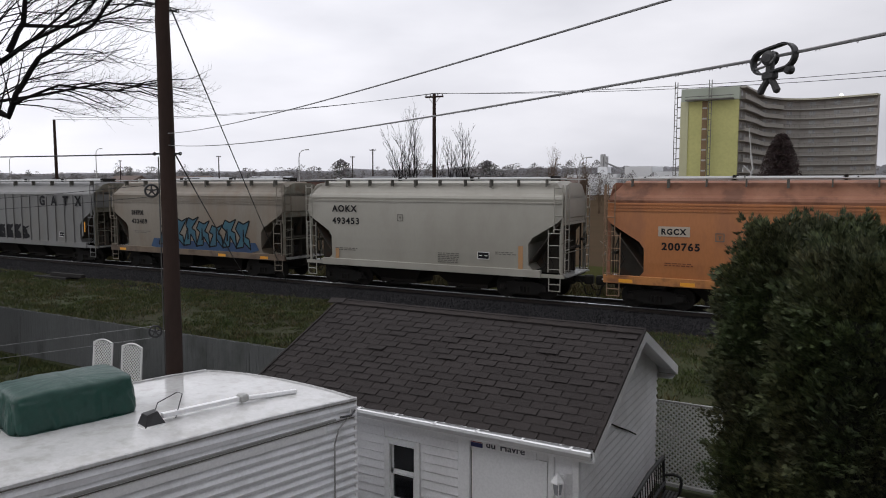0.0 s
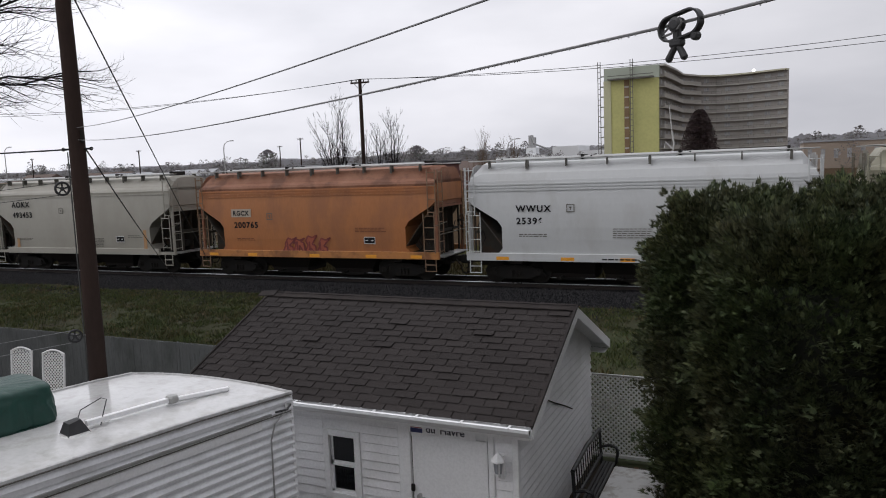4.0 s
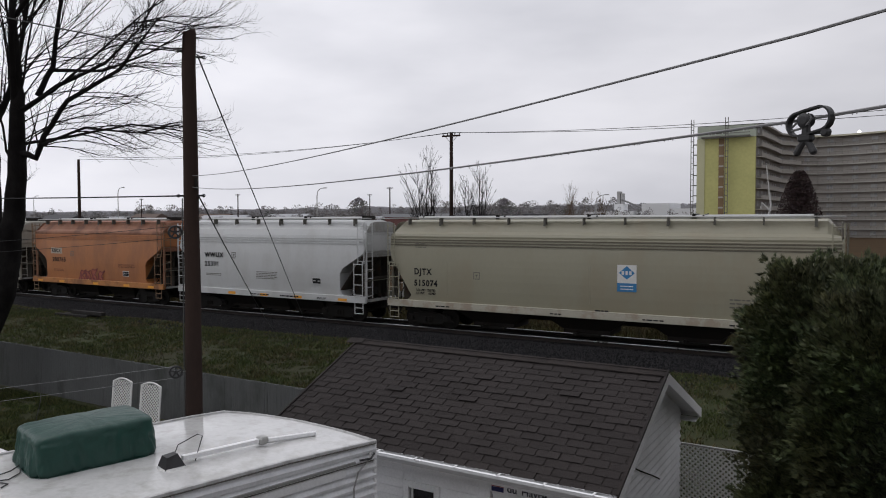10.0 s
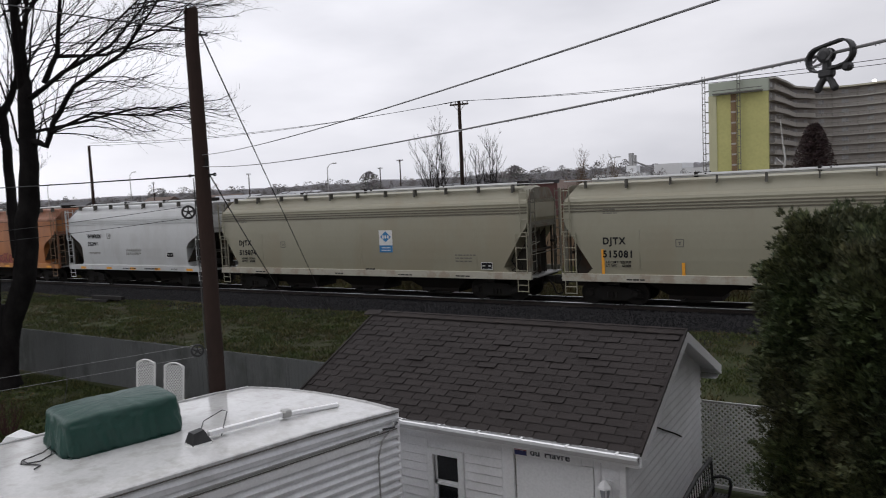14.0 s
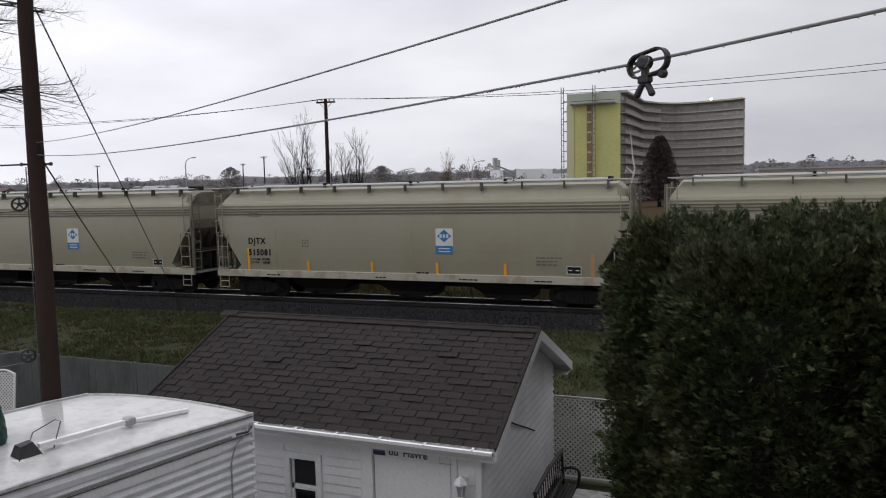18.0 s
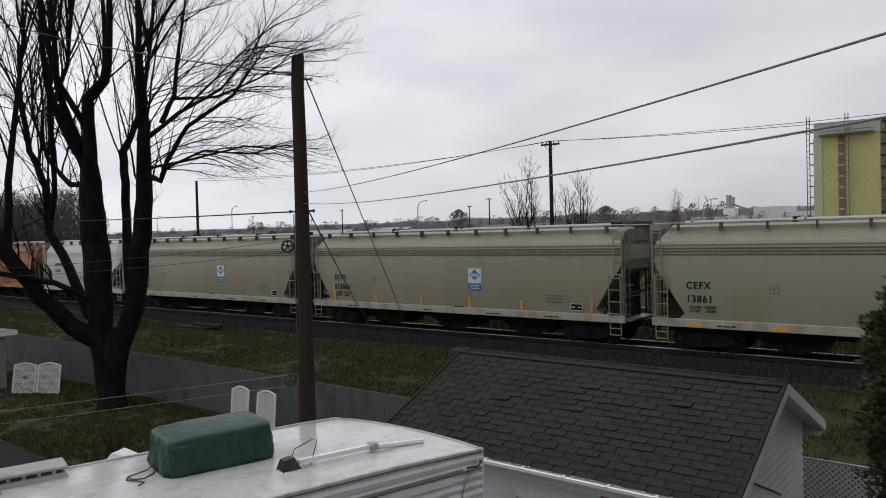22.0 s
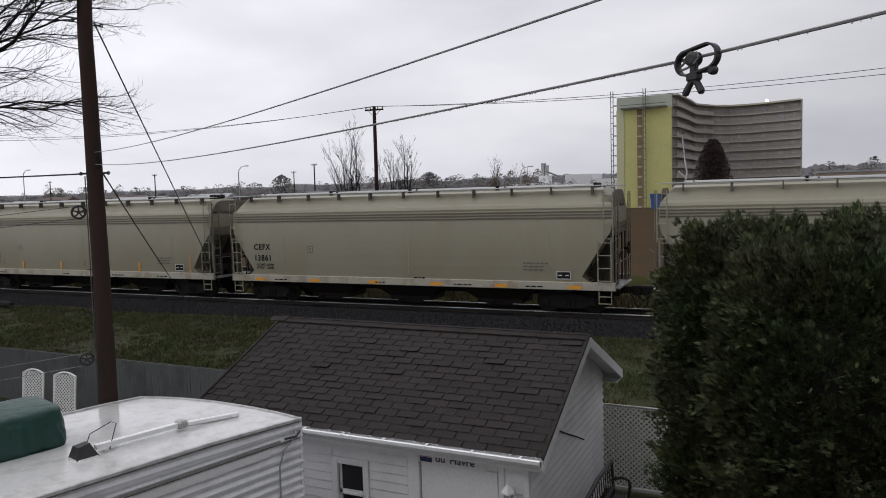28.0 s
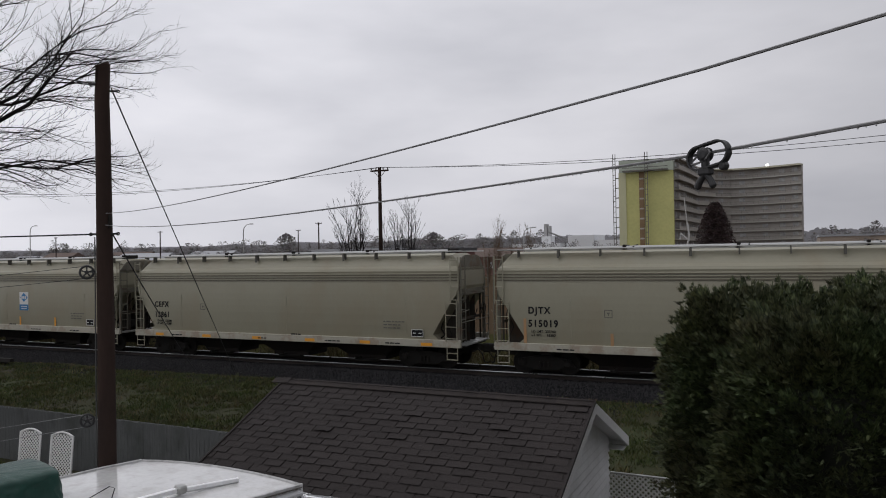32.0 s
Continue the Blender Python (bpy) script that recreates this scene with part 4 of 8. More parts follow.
def make_shed():
    s = SHED
    wall_x0, wall_x1, wall_y0, wall_y1 = s["x0"] + 0.3, s["x1"] - 0.3, s["y0"] + 0.28, s["y1"] - 0.28
    shed = thing("garden_shed", (0, 0, 0), label="white vinyl-sided garden shed with a dark shingled gable roof", category="shed")
    slope = (s["z_ridge"] - s["z_eave"]) / (s["ridge"] - s["y0"])
    zr = lambda y: s["z_eave"] + slope * (min(y, 2 * s["ridge"] - y) - s["y0"])
    walls = Build()
    door_x0, door_x1, door_z = -4.43, -3.2, 1.82
    win = (-5.68, -5.25, 0.75, 1.61)
    # front wall in pieces round the door and the window
    y0, y1 = wall_y0, wall_y0 + 0.1
    zt = zr(wall_y0) - 0.04
    for a, b, c, d in ((wall_x0, win[0], 0, zt), (win[0], win[1], 0, win[2]), (win[0], win[1], win[3], zt), (win[1], door_x0, 0, zt), (door_x0, door_x1, door_z, zt), (door_x1, wall_x1, 0, zt)):
        walls.box(a, y0, c, b, y1, d)
    part("front_wall", walls, WHITE_SIDING, shed)
    w = Build().box(wall_x0, wall_y1 - 0.1, 0, wall_x1, wall_y1, zt)
    part("back_wall", w, WHITE_SIDING, shed)
    for x0, x1 in ((wall_x0, wall_x0 + 0.1), (wall_x1 - 0.1, wall_x1)):
        g = Build().prism([(wall_y0 + 0.1, 0), (wall_y1 - 0.1, 0), (wall_y1 - 0.1, zt), (s["ridge"], s["z_ridge"] - 0.07), (wall_y0 + 0.1, zt)], x0, x1, "x")
        part("gable_wall", g, WHITE_SIDING, shed)
    # siding courses
    course = 0.13
    k = 0
    while k * course < zt - 0.02:
        z, z2 = k * course, min((k + 1) * course, zt)
        spans = [(wall_x0, wall_x1)]
        def cut(spans, a, b):
            out = []
            for p, q in spans:
                if b <= p or a >= q:
                    out.append((p, q))
                else:
                    if a > p:
                        out.append((p, a))
                    if b < q:
                        out.append((b, q))
            return out
        if z < door_z + 0.06:
            spans = cut(spans, door_x0 - 0.1, door_x1 + 0.1)
        if z2 > win[2] - 0.1 and z < win[3] + 0.1:
            spans = cut(spans, win[0] - 0.1, win[1] + 0.1)
        for p, q in spans:
            b = Build().prism([(wall_y0, z + 0.012), (wall_y0 - 0.024, z + 0.012), (wall_y0 - 0.024, z + 0.024), (wall_y0 - 0.006, z2), (wall_y0, z2)], p, q, "x")
            part("siding_board", b, WHITE_SIDING, shed)
        k += 1
    k = 0
    while k * course < s["z_ridge"] - 0.2:
        z, z2 = k * course, (k + 1) * course
        half = min(wall_y1 - s["ridge"], (s["z_ridge"] - 0.09 - z2) / slope)
        if half > 0.1:
            a, c = s["ridge"] - half, s["ridge"] + half
            b = Build().prism([(wall_x1, z + 0.012), (wall_x1 + 0.036, z + 0.014), (wall_x1 + 0.036, z + 0.03), (wall_x1 + 0.006, z2), (wall_x1, z2)], a, c, "y")
            part("siding_board", b, WHITE_SIDING, shed)
        k += 1
    # corner posts
    for x in (wall_x0, wall_x1):
        part("corner_trim", Build().box(x - 0.05, wall_y0 - 0.035, 0, x + 0.035, wall_y0 + 0.06, zt, 0.006), WHITE_TRIM, shed)
    # door with frame
    door = part("door", Build().box(door_x0 + 0.1, wall_y0 - 0.01, 0.05, door_x1 - 0.02, wall_y0 + 0.04, door_z - 0.02, 0.005), WHITE_TRIM, shed, "plain white door")
    jamb = Build().box(door_x0 - 0.1, wall_y0 - 0.04, 0, door_x0 + 0.08, wall_y0 + 0.03, door_z + 0.1, 0.008).box(door_x1, wall_y0 - 0.04, 0, door_x1 + 0.08, wall_y0 + 0.03, door_z + 0.1, 0.008)
    jamb.box(door_x0 + 0.08, wall_y0 - 0.04, door_z, door_x1, wall_y0 + 0.03, door_z + 0.1, 0.008)
    part("door_frame", jamb, WHITE_TRIM, shed)
    hd = Build().tube([(door_x0 + 0.2, wall_y0 - 0.07, 0.92), (door_x0 + 0.2, wall_y0 - 0.01, 0.92)], 0.03, 10)
    hd.tube([(door_x0 + 0.2, wall_y0 - 0.06, 0.92), (door_x0 + 0.33, wall_y0 - 0.06, 0.9)], 0.013, 8)
    part("door_handle", hd, GALV, door, "small metal door handle")
    lock = Build().box(door_x0 + 0.085, wall_y0 - 0.07, 0.98, door_x0 + 0.14, wall_y0 - 0.03, 1.08, 0.01)
    part("padlock", lock, CAR_SHADOW, shed)
    # window
    wf = Build()
    for a, b, c, d in ((win[0] - 0.09, win[0], win[2] - 0.09, win[3] + 0.09), (win[1], win[1] + 0.09, win[2] - 0.09, win[3] + 0.09), (win[0], win[1], win[3], win[3] + 0.09), (win[0], win[1], win[2] - 0.09, win[2])):
        wf.box(a, wall_y0 - 0.045, c, b, wall_y0 + 0.04, d, 0.006)
    window = part("window", wf, WHITE_TRIM, shed, "white sash window")
    mid = (win[2] + win[3]) / 2
    sash = Build()
    for c, d, y in ((win[2], mid, -0.0), (mid, win[3], 0.02)):
        for p in ((win[0], win[0] + 0.04, c, d), (win[1] - 0.04, win[1], c, d), (win[0], win[1], c, c + 0.04), (win[0], win[1], d - 0.03, d)):
            sash.box(p[0], wall_y0 + y, p[2], p[1], wall_y0 + y + 0.03, p[3])
    part("sash", sash, WHITE_TRIM, window)
    for c, d in ((win[2] + 0.04, mid - 0.03), (mid + 0.04, win[3] - 0.03)):
        part("pane", Build().box(win[0] + 0.04, wall_y0 + 0.03, c, win[1] - 0.04, wall_y0 + 0.036, d), GLASS_DARK, window)
    # roof boards, fascia, gutter
    for a, b in ((s["y0"], s["ridge"]), (2 * s["ridge"] - s["y0"], s["ridge"])):
        deck = Build().add([(s["x0"], a, s["z_eave"] - 0.05), (s["x1"], a, s["z_eave"] - 0.05), (s["x1"], b, s["z_ridge"] - 0.05), (s["x0"], b, s["z_ridge"] - 0.05),
                            (s["x0"], a, s["z_eave"] - 0.015), (s["x1"], a, s["z_eave"] - 0.015), (s["x1"], b, s["z_ridge"] - 0.015), (s["x0"], b, s["z_ridge"] - 0.015)],
                           [(0, 1, 2, 3), (4, 5, 6, 7), (0, 1, 5, 4), (1, 2, 6, 5), (2, 3, 7, 6), (3, 0, 4, 7)])
        part("roof_deck", deck, SHINGLE, shed)
    for x in (s["x0"], s["x1"]):
        d = 0.02 if x == s["x1"] else -0.02
        barge = Build()
        for sgn in (-1, 1):
            ye = s["ridge"] + sgn * (s["ridge"] - s["y0"])
            barge.add([(x, ye, s["z_eave"] - 0.18), (x, s["ridge"], s["z_ridge"] - 0.18), (x, s["ridge"], s["z_ridge"] - 0.02), (x, ye, s["z_eave"] - 0.02),
                       (x + d, ye, s["z_eave"] - 0.18), (x + d, s["ridge"], s["z_ridge"] - 0.18), (x + d, s["ridge"], s["z_ridge"] - 0.02), (x + d, ye, s["z_eave"] - 0.02)],
                      [(0, 1, 2, 3), (4, 5, 6, 7), (0, 1, 5, 4), (1, 2, 6, 5), (2, 3, 7, 6), (3, 0, 4, 7)])
        part("barge_board", barge, WHITE_TRIM, shed)
    for ye, sg in ((s["y0"], -1), (s["y1"], 1)):
        part("fascia", Build().box(s["x0"], ye, s["z_eave"] - 0.18, s["x1"], ye + 0.02 * sg, s["z_eave"] - 0.025), WHITE_TRIM, shed)
        part("soffit", Build().box(s["x0"] + 0.02, ye, s["z_eave"] - 0.2, s["x1"] - 0.02, ye - 0.3 * sg, s["z_eave"] - 0.185), WHITE_TRIM, shed)
    soff = Build()
    for sgn in (-1, 1):
        ye = s["ridge"] + sgn * (s["ridge"] - s["y0"])
        soff.add([(wall_x1, ye, s["z_eave"] - 0.09), (s["x1"], ye, s["z_eave"] - 0.09), (s["x1"], s["ridge"], s["z_ridge"] - 0.09), (wall_x1, s["ridge"], s["z_ridge"] - 0.09)], [(0, 1, 2, 3)])
        soff.add([(wall_x1, ye, s["z_eave"] - 0.1), (s["x1"], ye, s["z_eave"] - 0.1), (s["x1"], s["ridge"], s["z_ridge"] - 0.1), (wall_x1, s["ridge"], s["z_ridge"] - 0.1)], [(0, 1, 2, 3)])
    part("gable_soffit", soff, WHITE_TRIM, shed)
    gy, gz = s["y0"] - 0.02, s["z_eave"] - 0.04
    gut = Build().prism([(gy, gz + 0.03), (gy, gz - 0.09), (gy - 0.07, gz - 0.09), (gy - 0.115, gz - 0.02), (gy - 0.115, gz + 0.02), (gy - 0.082, gz + 0.026), (gy - 0.082, gz - 0.015), (gy - 0.065, gz - 0.075), (gy - 0.015, gz - 0.075), (gy - 0.015, gz + 0.03)],
                        s["x0"], s["x1"], "x")
    gutter = part("gutter", gut, GUTTER, shed, "white rain gutter")
    # dark fill and strip draw the shade in the trough and under the shingles
    part("gutter_silt", Build().box(s["x0"] + 0.01, gy - 0.08, gz - 0.074, s["x1"] - 0.01, gy - 0.016, gz - 0.012), GUTTER_SHADE, gutter, "dark fill standing for the shade inside the gutter")
    part("drip_shadow_strip", Build().box(s["x0"], gy - 0.012, gz - 0.01, s["x1"], gy + 0.018, gz + 0.024), GUTTER_SHADE, gutter, "dark strip for the shadow line under the shingles")
    for i in range(9):
        x = s["x0"] + 0.3 + i * 0.64
        part("gutter_strap", Build().box(x - 0.015, gy - 0.112, gz + 0.02, x + 0.015, gy, gz + 0.03), WHITE_TRIM, gutter)
    # shingles: rows of tabs lapped up the slope
    rows, tab = 18, 0.334
    ln = math.hypot(s["ridge"] - s["y0"], s["z_ridge"] - s["z_eave"])
    step = (ln + 0.04) / rows
    ang = math.degrees(math.atan(slope))
    shapes = []
    rng = random.Random(2)
    for v in range(4):
        lift = 0.0115 + 0.002 * v
        a, c = 0.005 + rng.uniform(0, 0.004), tab - 0.014 - rng.uniform(0, 0.006)
        m = Build().add([(a, 0, lift), (c, rng.uniform(-0.008, 0.008), lift + rng.uniform(-0.002, 0.004)), (c, step * 1.1, 0.004), (a, step * 1.1, 0.004),
                         (a, 0.03, 0), (c, 0.03, 0), (c, step * 1.1, 0), (a, step * 1.1, 0)],
                        [(0, 1, 2, 3), (4, 5, 6, 7), (0, 1, 5, 4), (1, 2, 6, 5), (2, 3, 7, 6), (3, 0, 4, 7)]).mesh("shingle", SHINGLE)
        shapes.append(m)
    for r in range(rows):
        d = r * step - 0.04
        y, z = s["y0"] + d * math.cos(math.radians(ang)), s["z_eave"] - 0.012 + d * math.sin(math.radians(ang))
        x = s["x0"] - 0.03 - (0.167 if r % 2 else 0.0) - rng.uniform(0, 0.04)
        while x < s["x1"] + 0.02:
            a, b = max(x, s["x0"] - 0.03), min(x + tab, s["x1"] + 0.03)
            if b - a > 0.004:
                ob = new("shingle", rng.choice(shapes))
                ob.parent = shed
                curl = rng.uniform(1.2, 4.2) if r > 8 and rng.random() < (0.16 if a > s["x0"] + 2.6 else 0.05) else 0.0
                ob.matrix_basis = pose(a, y, z + 0.004 * curl, ang - curl, rng.uniform(-0.12, 0.12), rng.uniform(-0.2, 0.2)) @ Matrix.Diagonal(((b - a) / tab, 1, 1, 1))
            x += tab
    back = Build()
    for r in range(rows):
        d = r * step - 0.03
        y, z = s["y1"] - d * math.cos(math.radians(ang)), s["z_eave"] + d * math.sin(math.radians(ang))
        back.add([(s["x0"], y, z), (s["x1"], y, z), (s["x1"], y - step * 1.2, z + step * 0.48), (s["x0"], y - step * 1.2, z + step * 0.48)], [(0, 1, 2, 3)])
        back.add([(s["x0"], y, z - 0.012), (s["x1"], y, z - 0.012), (s["x1"], y, z), (s["x0"], y, z)], [(0, 1, 2, 3)])
    tagged(part("back_shingles", back, SHINGLE, shed), kind="stuff")
    # the last course of shingle bent over each rake
    for x, d in ((s["x1"] - 0.012, 0.034), (s["x0"] + 0.012, -0.034)):
        ye, ze = s["y0"] - 0.03, s["z_eave"] - 0.012
        rk = Build().add([(x, ye, ze - 0.022), (x, s["ridge"], s["z_ridge"] - 0.022), (x, s["ridge"], s["z_ridge"] + 0.022), (x, ye, ze + 0.022),
                          (x + d, ye, ze - 0.022), (x + d, s["ridge"], s["z_ridge"] - 0.022), (x + d, s["ridge"], s["z_ridge"] + 0.022), (x + d, ye, ze + 0.022)],
                         [(0, 1, 2, 3), (4, 5, 6, 7), (0, 1, 5, 4), (1, 2, 6, 5), (2, 3, 7, 6), (3, 0, 4, 7)])
        part("rake_edge", rk, SHINGLE, shed)
    # ridge caps
    x = s["x0"]
    cap = Build().prism([(-0.14, -0.045), (0, 0.018), (0.14, -0.045), (0.14, -0.058), (0, 0.004), (-0.14, -0.058)], 0, 0.36, "x").mesh("ridge_cap", SHINGLE)
    loose = new("ridge_cap", cap)
    loose.parent = shed
    loose.matrix_basis = pose(s["x0"] - 0.2, s["ridge"], s["z_ridge"] + 0.004, 0, -3, 0)
    while x < s["x1"] - 0.1:
        ob = new("ridge_cap", cap)
        ob.parent = shed
        ob.matrix_basis = pose(x, s["ridge"], s["z_ridge"] + 0.012, 0, rng.uniform(0.5, 2.0), 0) @ Matrix.Diagonal((min(1, (s["x1"] - x) / 0.36), 1, 1, 1))
        x += 0.32
    # thin cable tacked to the gable wall
    part("wall_cable", Build().tube([(wall_x1 + 0.03, 9.44, 1.9), (wall_x1 + 0.03, 9.46, 2.06), (wall_x1 + 0.04, 9.54, 2.08), (wall_x1 + 0.04, 10.1, 1.84), (wall_x1 + 0.03, 10.75, 1.58), (wall_x1 + 0.03, 11.16, 1.4)], 0.012, 6), CAR_SHADOW, shed, "thin dark cable drooping along the wall")


make_shed()


def make_shed_fittings():
    y = SHED["y0"] + 0.28 - 0.05
    sign = thing("wall_sign", (-4.33, y - 0.012, 1.825), label="small white lettered sign with blue emblem over the shed door", category="sign")
    part("board", Build().box(0, -0.012, 0.0, 0.98, 0.0, 0.15, 0.004), WHITE_TRIM, sign)
    part("emblem", Build().box(0.02, -0.016, 0.015, 0.2, -0.012, 0.075), SIGN_BLUE, sign, "blue emblem block")
    part("emblem", Build().box(0.02, -0.016, 0.08, 0.2, -0.012, 0.14), SIGN_RED, sign, "red emblem block")
    words("word", "du", 0.14, SIGN_INK, sign, (0.25, -0.016, 0.035), stretch=1.05, depth=0.002, bold=0.002)
    words("word", "Havre", 0.14, SIGN_INK, sign, (0.46, -0.016, 0.035), stretch=1.05, depth=0.002, bold=0.002)
    lamp = thing("wall_lantern", (-3.02, y, 1.57), label="white lantern lamp on the shed wall", category="lamp")
    part("back_plate", Build().box(-0.05, 0.0, -0.22, 0.05, 0.045, 0.1, 0.01), WHITE_TRIM, lamp)
    arm = Build().tube([(0, 0.0, -0.12), (0, -0.06, -0.17), (0, -0.11, -0.13), (0, -0.11, -0.09)], 0.012, 6)
    part("arm", arm, WHITE_TRIM, lamp)
    cage = Build()
    for k in range(6):
        a = k * math.pi / 3
        cage.tube([(0.06 * math.cos(a), -0.11 + 0.06 * math.sin(a), -0.1), (0.085 * math.cos(a), -0.11 + 0.085 * math.sin(a), 0.06)], 0.007, 4)
    cage.tube([(0, -0.11, -0.12), (0, -0.11, -0.1)], [0.03, 0.065], 6)
    part("cage", cage, WHITE_TRIM, lamp)
    part("pane", Build().tube([(0, -0.11, -0.095), (0, -0.11, 0.055)], [0.052, 0.076], 6), LAMP_GLASS, lamp, "clear lantern glass")
    part("cap", Build().tube([(0, -0.11, 0.06), (0, -0.11, 0.085), (0, -0.11, 0.13), (0, -0.11, 0.16), (0, -0.11, 0.2)], [0.1, 0.095, 0.05, 0.02, 0.008], 6), WHITE_TRIM, lamp)


SIGN_BLUE = paint("sign_blue", (0.03, 0.035, 0.13), 0.5, bump=0.0)
SIGN_RED = paint("sign_red", (0.28, 0.03, 0.04), 0.5, bump=0.0)
SIGN_INK = paint("sign_dark_ink", (0.03, 0.03, 0.05), 0.5, bump=0.0)
LAMP_GLASS = paint("milky_lantern_glass", (0.35, 0.36, 0.38), 0.1, bump=0.0)
make_shed_fittings()

# ---------------------------------------------------------------- travel trailer
TRAILER_SIDE = paint("white_ribbed_aluminium", (0.80, 0.81, 0.83), 0.35, (0.72, 0.73, 0.74), 1.2, 0.4, 30, 0.05, dirt=(0.42, 0.42, 0.41), dirt_scale=1.5, dirt_amount=0.35)
EDGE_ALU = paint("dull_edge_aluminium", (0.5, 0.5, 0.5), 0.35, (0.34, 0.34, 0.335), 5, 0.7, 30, 0.1, dirt=(0.2, 0.195, 0.18), dirt_scale=6, dirt_amount=0.5)
TRAILER_ROOF = paint("wet_white_roof_membrane", (0.62, 0.62, 0.615), 0.13, (0.54, 0.54, 0.53), 1.6, 0.8, 15, 0.07, dirt=(0.38, 0.37, 0.34), dirt_scale=3.0, dirt_amount=0.5, fine=0.25, spec=1.0)
GREEN_COVER = paint("dark_green_fabric", (0.006, 0.052, 0.038), 0.4, (0.003, 0.034, 0.026), 5, 0.6, 26, 0.35)
BLACK_PLASTIC = paint("black_plastic", (0.02, 0.02, 0.022), 0.45, (0.05, 0.05, 0.05), 6, 0.3, 40, 0.1)

PALE_PLASTIC = paint("weathered_pale_plastic", (0.42, 0.41, 0.38), 0.5, (0.32, 0.31, 0.29), 3.0, 0.6, 30, 0.08, dirt=(0.2, 0.19, 0.17), dirt_scale=4.0, dirt_amount=0.5)
TRAILER_AT, TRAILER_TURN, TRAILER_L, TRAILER_W = (-5.46, 7.28), -15.0, 7.6, 2.62


def trailer_front(u):
    """The front edge draws back towards the far side."""
    return -0.75 * max(0.0, u) ** 1.7


def trailer_roof_z(u, v):
    """Roof height: u across from the near long side (0) to the far one (1), v from the front end (0) backwards in metres."""
    crown = 0.05 * (1 - (2 * u - 1) ** 2)
    return 2.6 + crown * min(1.0, 0.3 + v) + 0.05 * min(1.0, v / 1.3)


def make_trailer():
    tr = thing("travel_trailer", (*TRAILER_AT, 0), TRAILER_TURN, "white ribbed travel trailer with a wet rounded roof", "trailer")
    L, W = TRAILER_L, TRAILER_W
    nu, nv = 13, 19
    v, f = [], []
    for j in range(nv):
        for i in range(nu):
            u = i / (nu - 1)
            d = -trailer_front(u) + (L + trailer_front(u)) * (j / (nv - 1)) ** 1.4
            v.append((-W * u, -d, trailer_roof_z(u, d) + 0.006 * noise.noise(Vector((u * 6, d * 2, 1)))))
    n = nu
    f = [(j * n + i, j * n + i + 1, (j + 1) * n + i + 1, (j + 1) * n + i) for j in range(nv - 1) for i in range(nu - 1)]
    part("roof", raw_mesh("roof", v, f, TRAILER_ROOF, True), None, tr, "shiny wet white roof")
    # side walls: corrugated
    for x, sg in ((0.0, 1), (-W, -1)):
        prof = []
        z = 0.55
        while z < 2.58:
            prof += [(x, z), (x + 0.03 * sg, z + 0.014), (x + 0.036 * sg, z + 0.05), (x + 0.01 * sg, z + 0.092)]
            z += 0.113
        prof += [(x, 2.62), (x - 0.04 * sg, 2.62), (x - 0.04 * sg, 0.55)]
        b = Build()
        n = len(prof)
        b.add([(p[0], 0, p[1]) for p in prof] + [(p[0], -L, p[1] + (0.07 if p[1] > 2.5 else 0)) for p in prof], [(i, n + i, n + (i + 1) % n, (i + 1) % n) for i in range(n)])
        if sg < 0:
            b.v = [(p[0], min(p[1], -0.75), p[2]) for p in b.v]
        part("side_wall", b, TRAILER_SIDE, tr, "ribbed white side wall")
    for y in (0.0, -L):
        e = Build()
        for k in range(12):
            a, c = k / 12, (k + 1) / 12
            ya, yc = (trailer_front(a), trailer_front(c)) if y == 0 else (y, y)
            e.add([(-W * a, ya, 0.55), (-W * c, yc, 0.55), (-W * c, yc, trailer_roof_z(c, -yc) - 0.004), (-W * a, ya, trailer_roof_z(a, -ya) - 0.004)], [(0, 1, 2, 3)])
        part("end_wall", e, TRAILER_SIDE, tr)
    trim = Build()
    trim.tube([(0.012, 0.0, 2.61), (0.012, -1.3, 2.65), (0.012, -L, 2.655)], 0.028, 6)
    trim.tube([(-W, -0.75, 2.63), (-W, -1.3, 2.65), (-W, -L, 2.655)], 0.028, 6)
    trim.tube([(-W * k / 12, trailer_front(k / 12) + 0.01, trailer_roof_z(k / 12, -trailer_front(k / 12))) for k in range(13)], 0.022, 6)
    part("edge_trim", trim, EDGE_ALU, tr, "dull grey aluminium edge trim")
    part("edge_seal", Build().tube([(0.036, -0.02, 2.592), (0.036, -1.3, 2.632), (0.036, -L, 2.637)], 0.008, 5), BRACKET, tr, "dark sealant line under the trim")
    rail_b = Build().box(0.012, -0.35, 2.4, 0.05, -L, 2.43)
    part("awning_rail", rail_b, GALV, tr)
    part("light_band", Build().box(0.03, -0.5, 2.27, 0.042, -L, 2.372), WHITE_TRIM, tr, "smooth white band under the awning rail")
    part("corner_strip", Build().box(-0.01, 0.004, 0.6, 0.028, -0.035, 2.6, 0.004), WHITE_TRIM, tr)
    part("awning_groove", Build().box(0.05, -0.06, 2.384, 0.056, -L, 2.396), BRACKET, tr, "dark groove of the awning rail")
    # awning arm at the corner
    arm = Build().tube([(0.05, -0.12, 2.5), (0.08, -0.14, 2.44), (0.075, -0.2, 2.4)], 0.014, 6)
    arm.tube([(0.06, -0.2, 2.38), (0.075, -0.33, 2.3), (0.05, -0.38, 2.1), (0.04, -0.38, 0.9)], 0.012, 6)
    part("awning_arm", arm, GALV, tr)
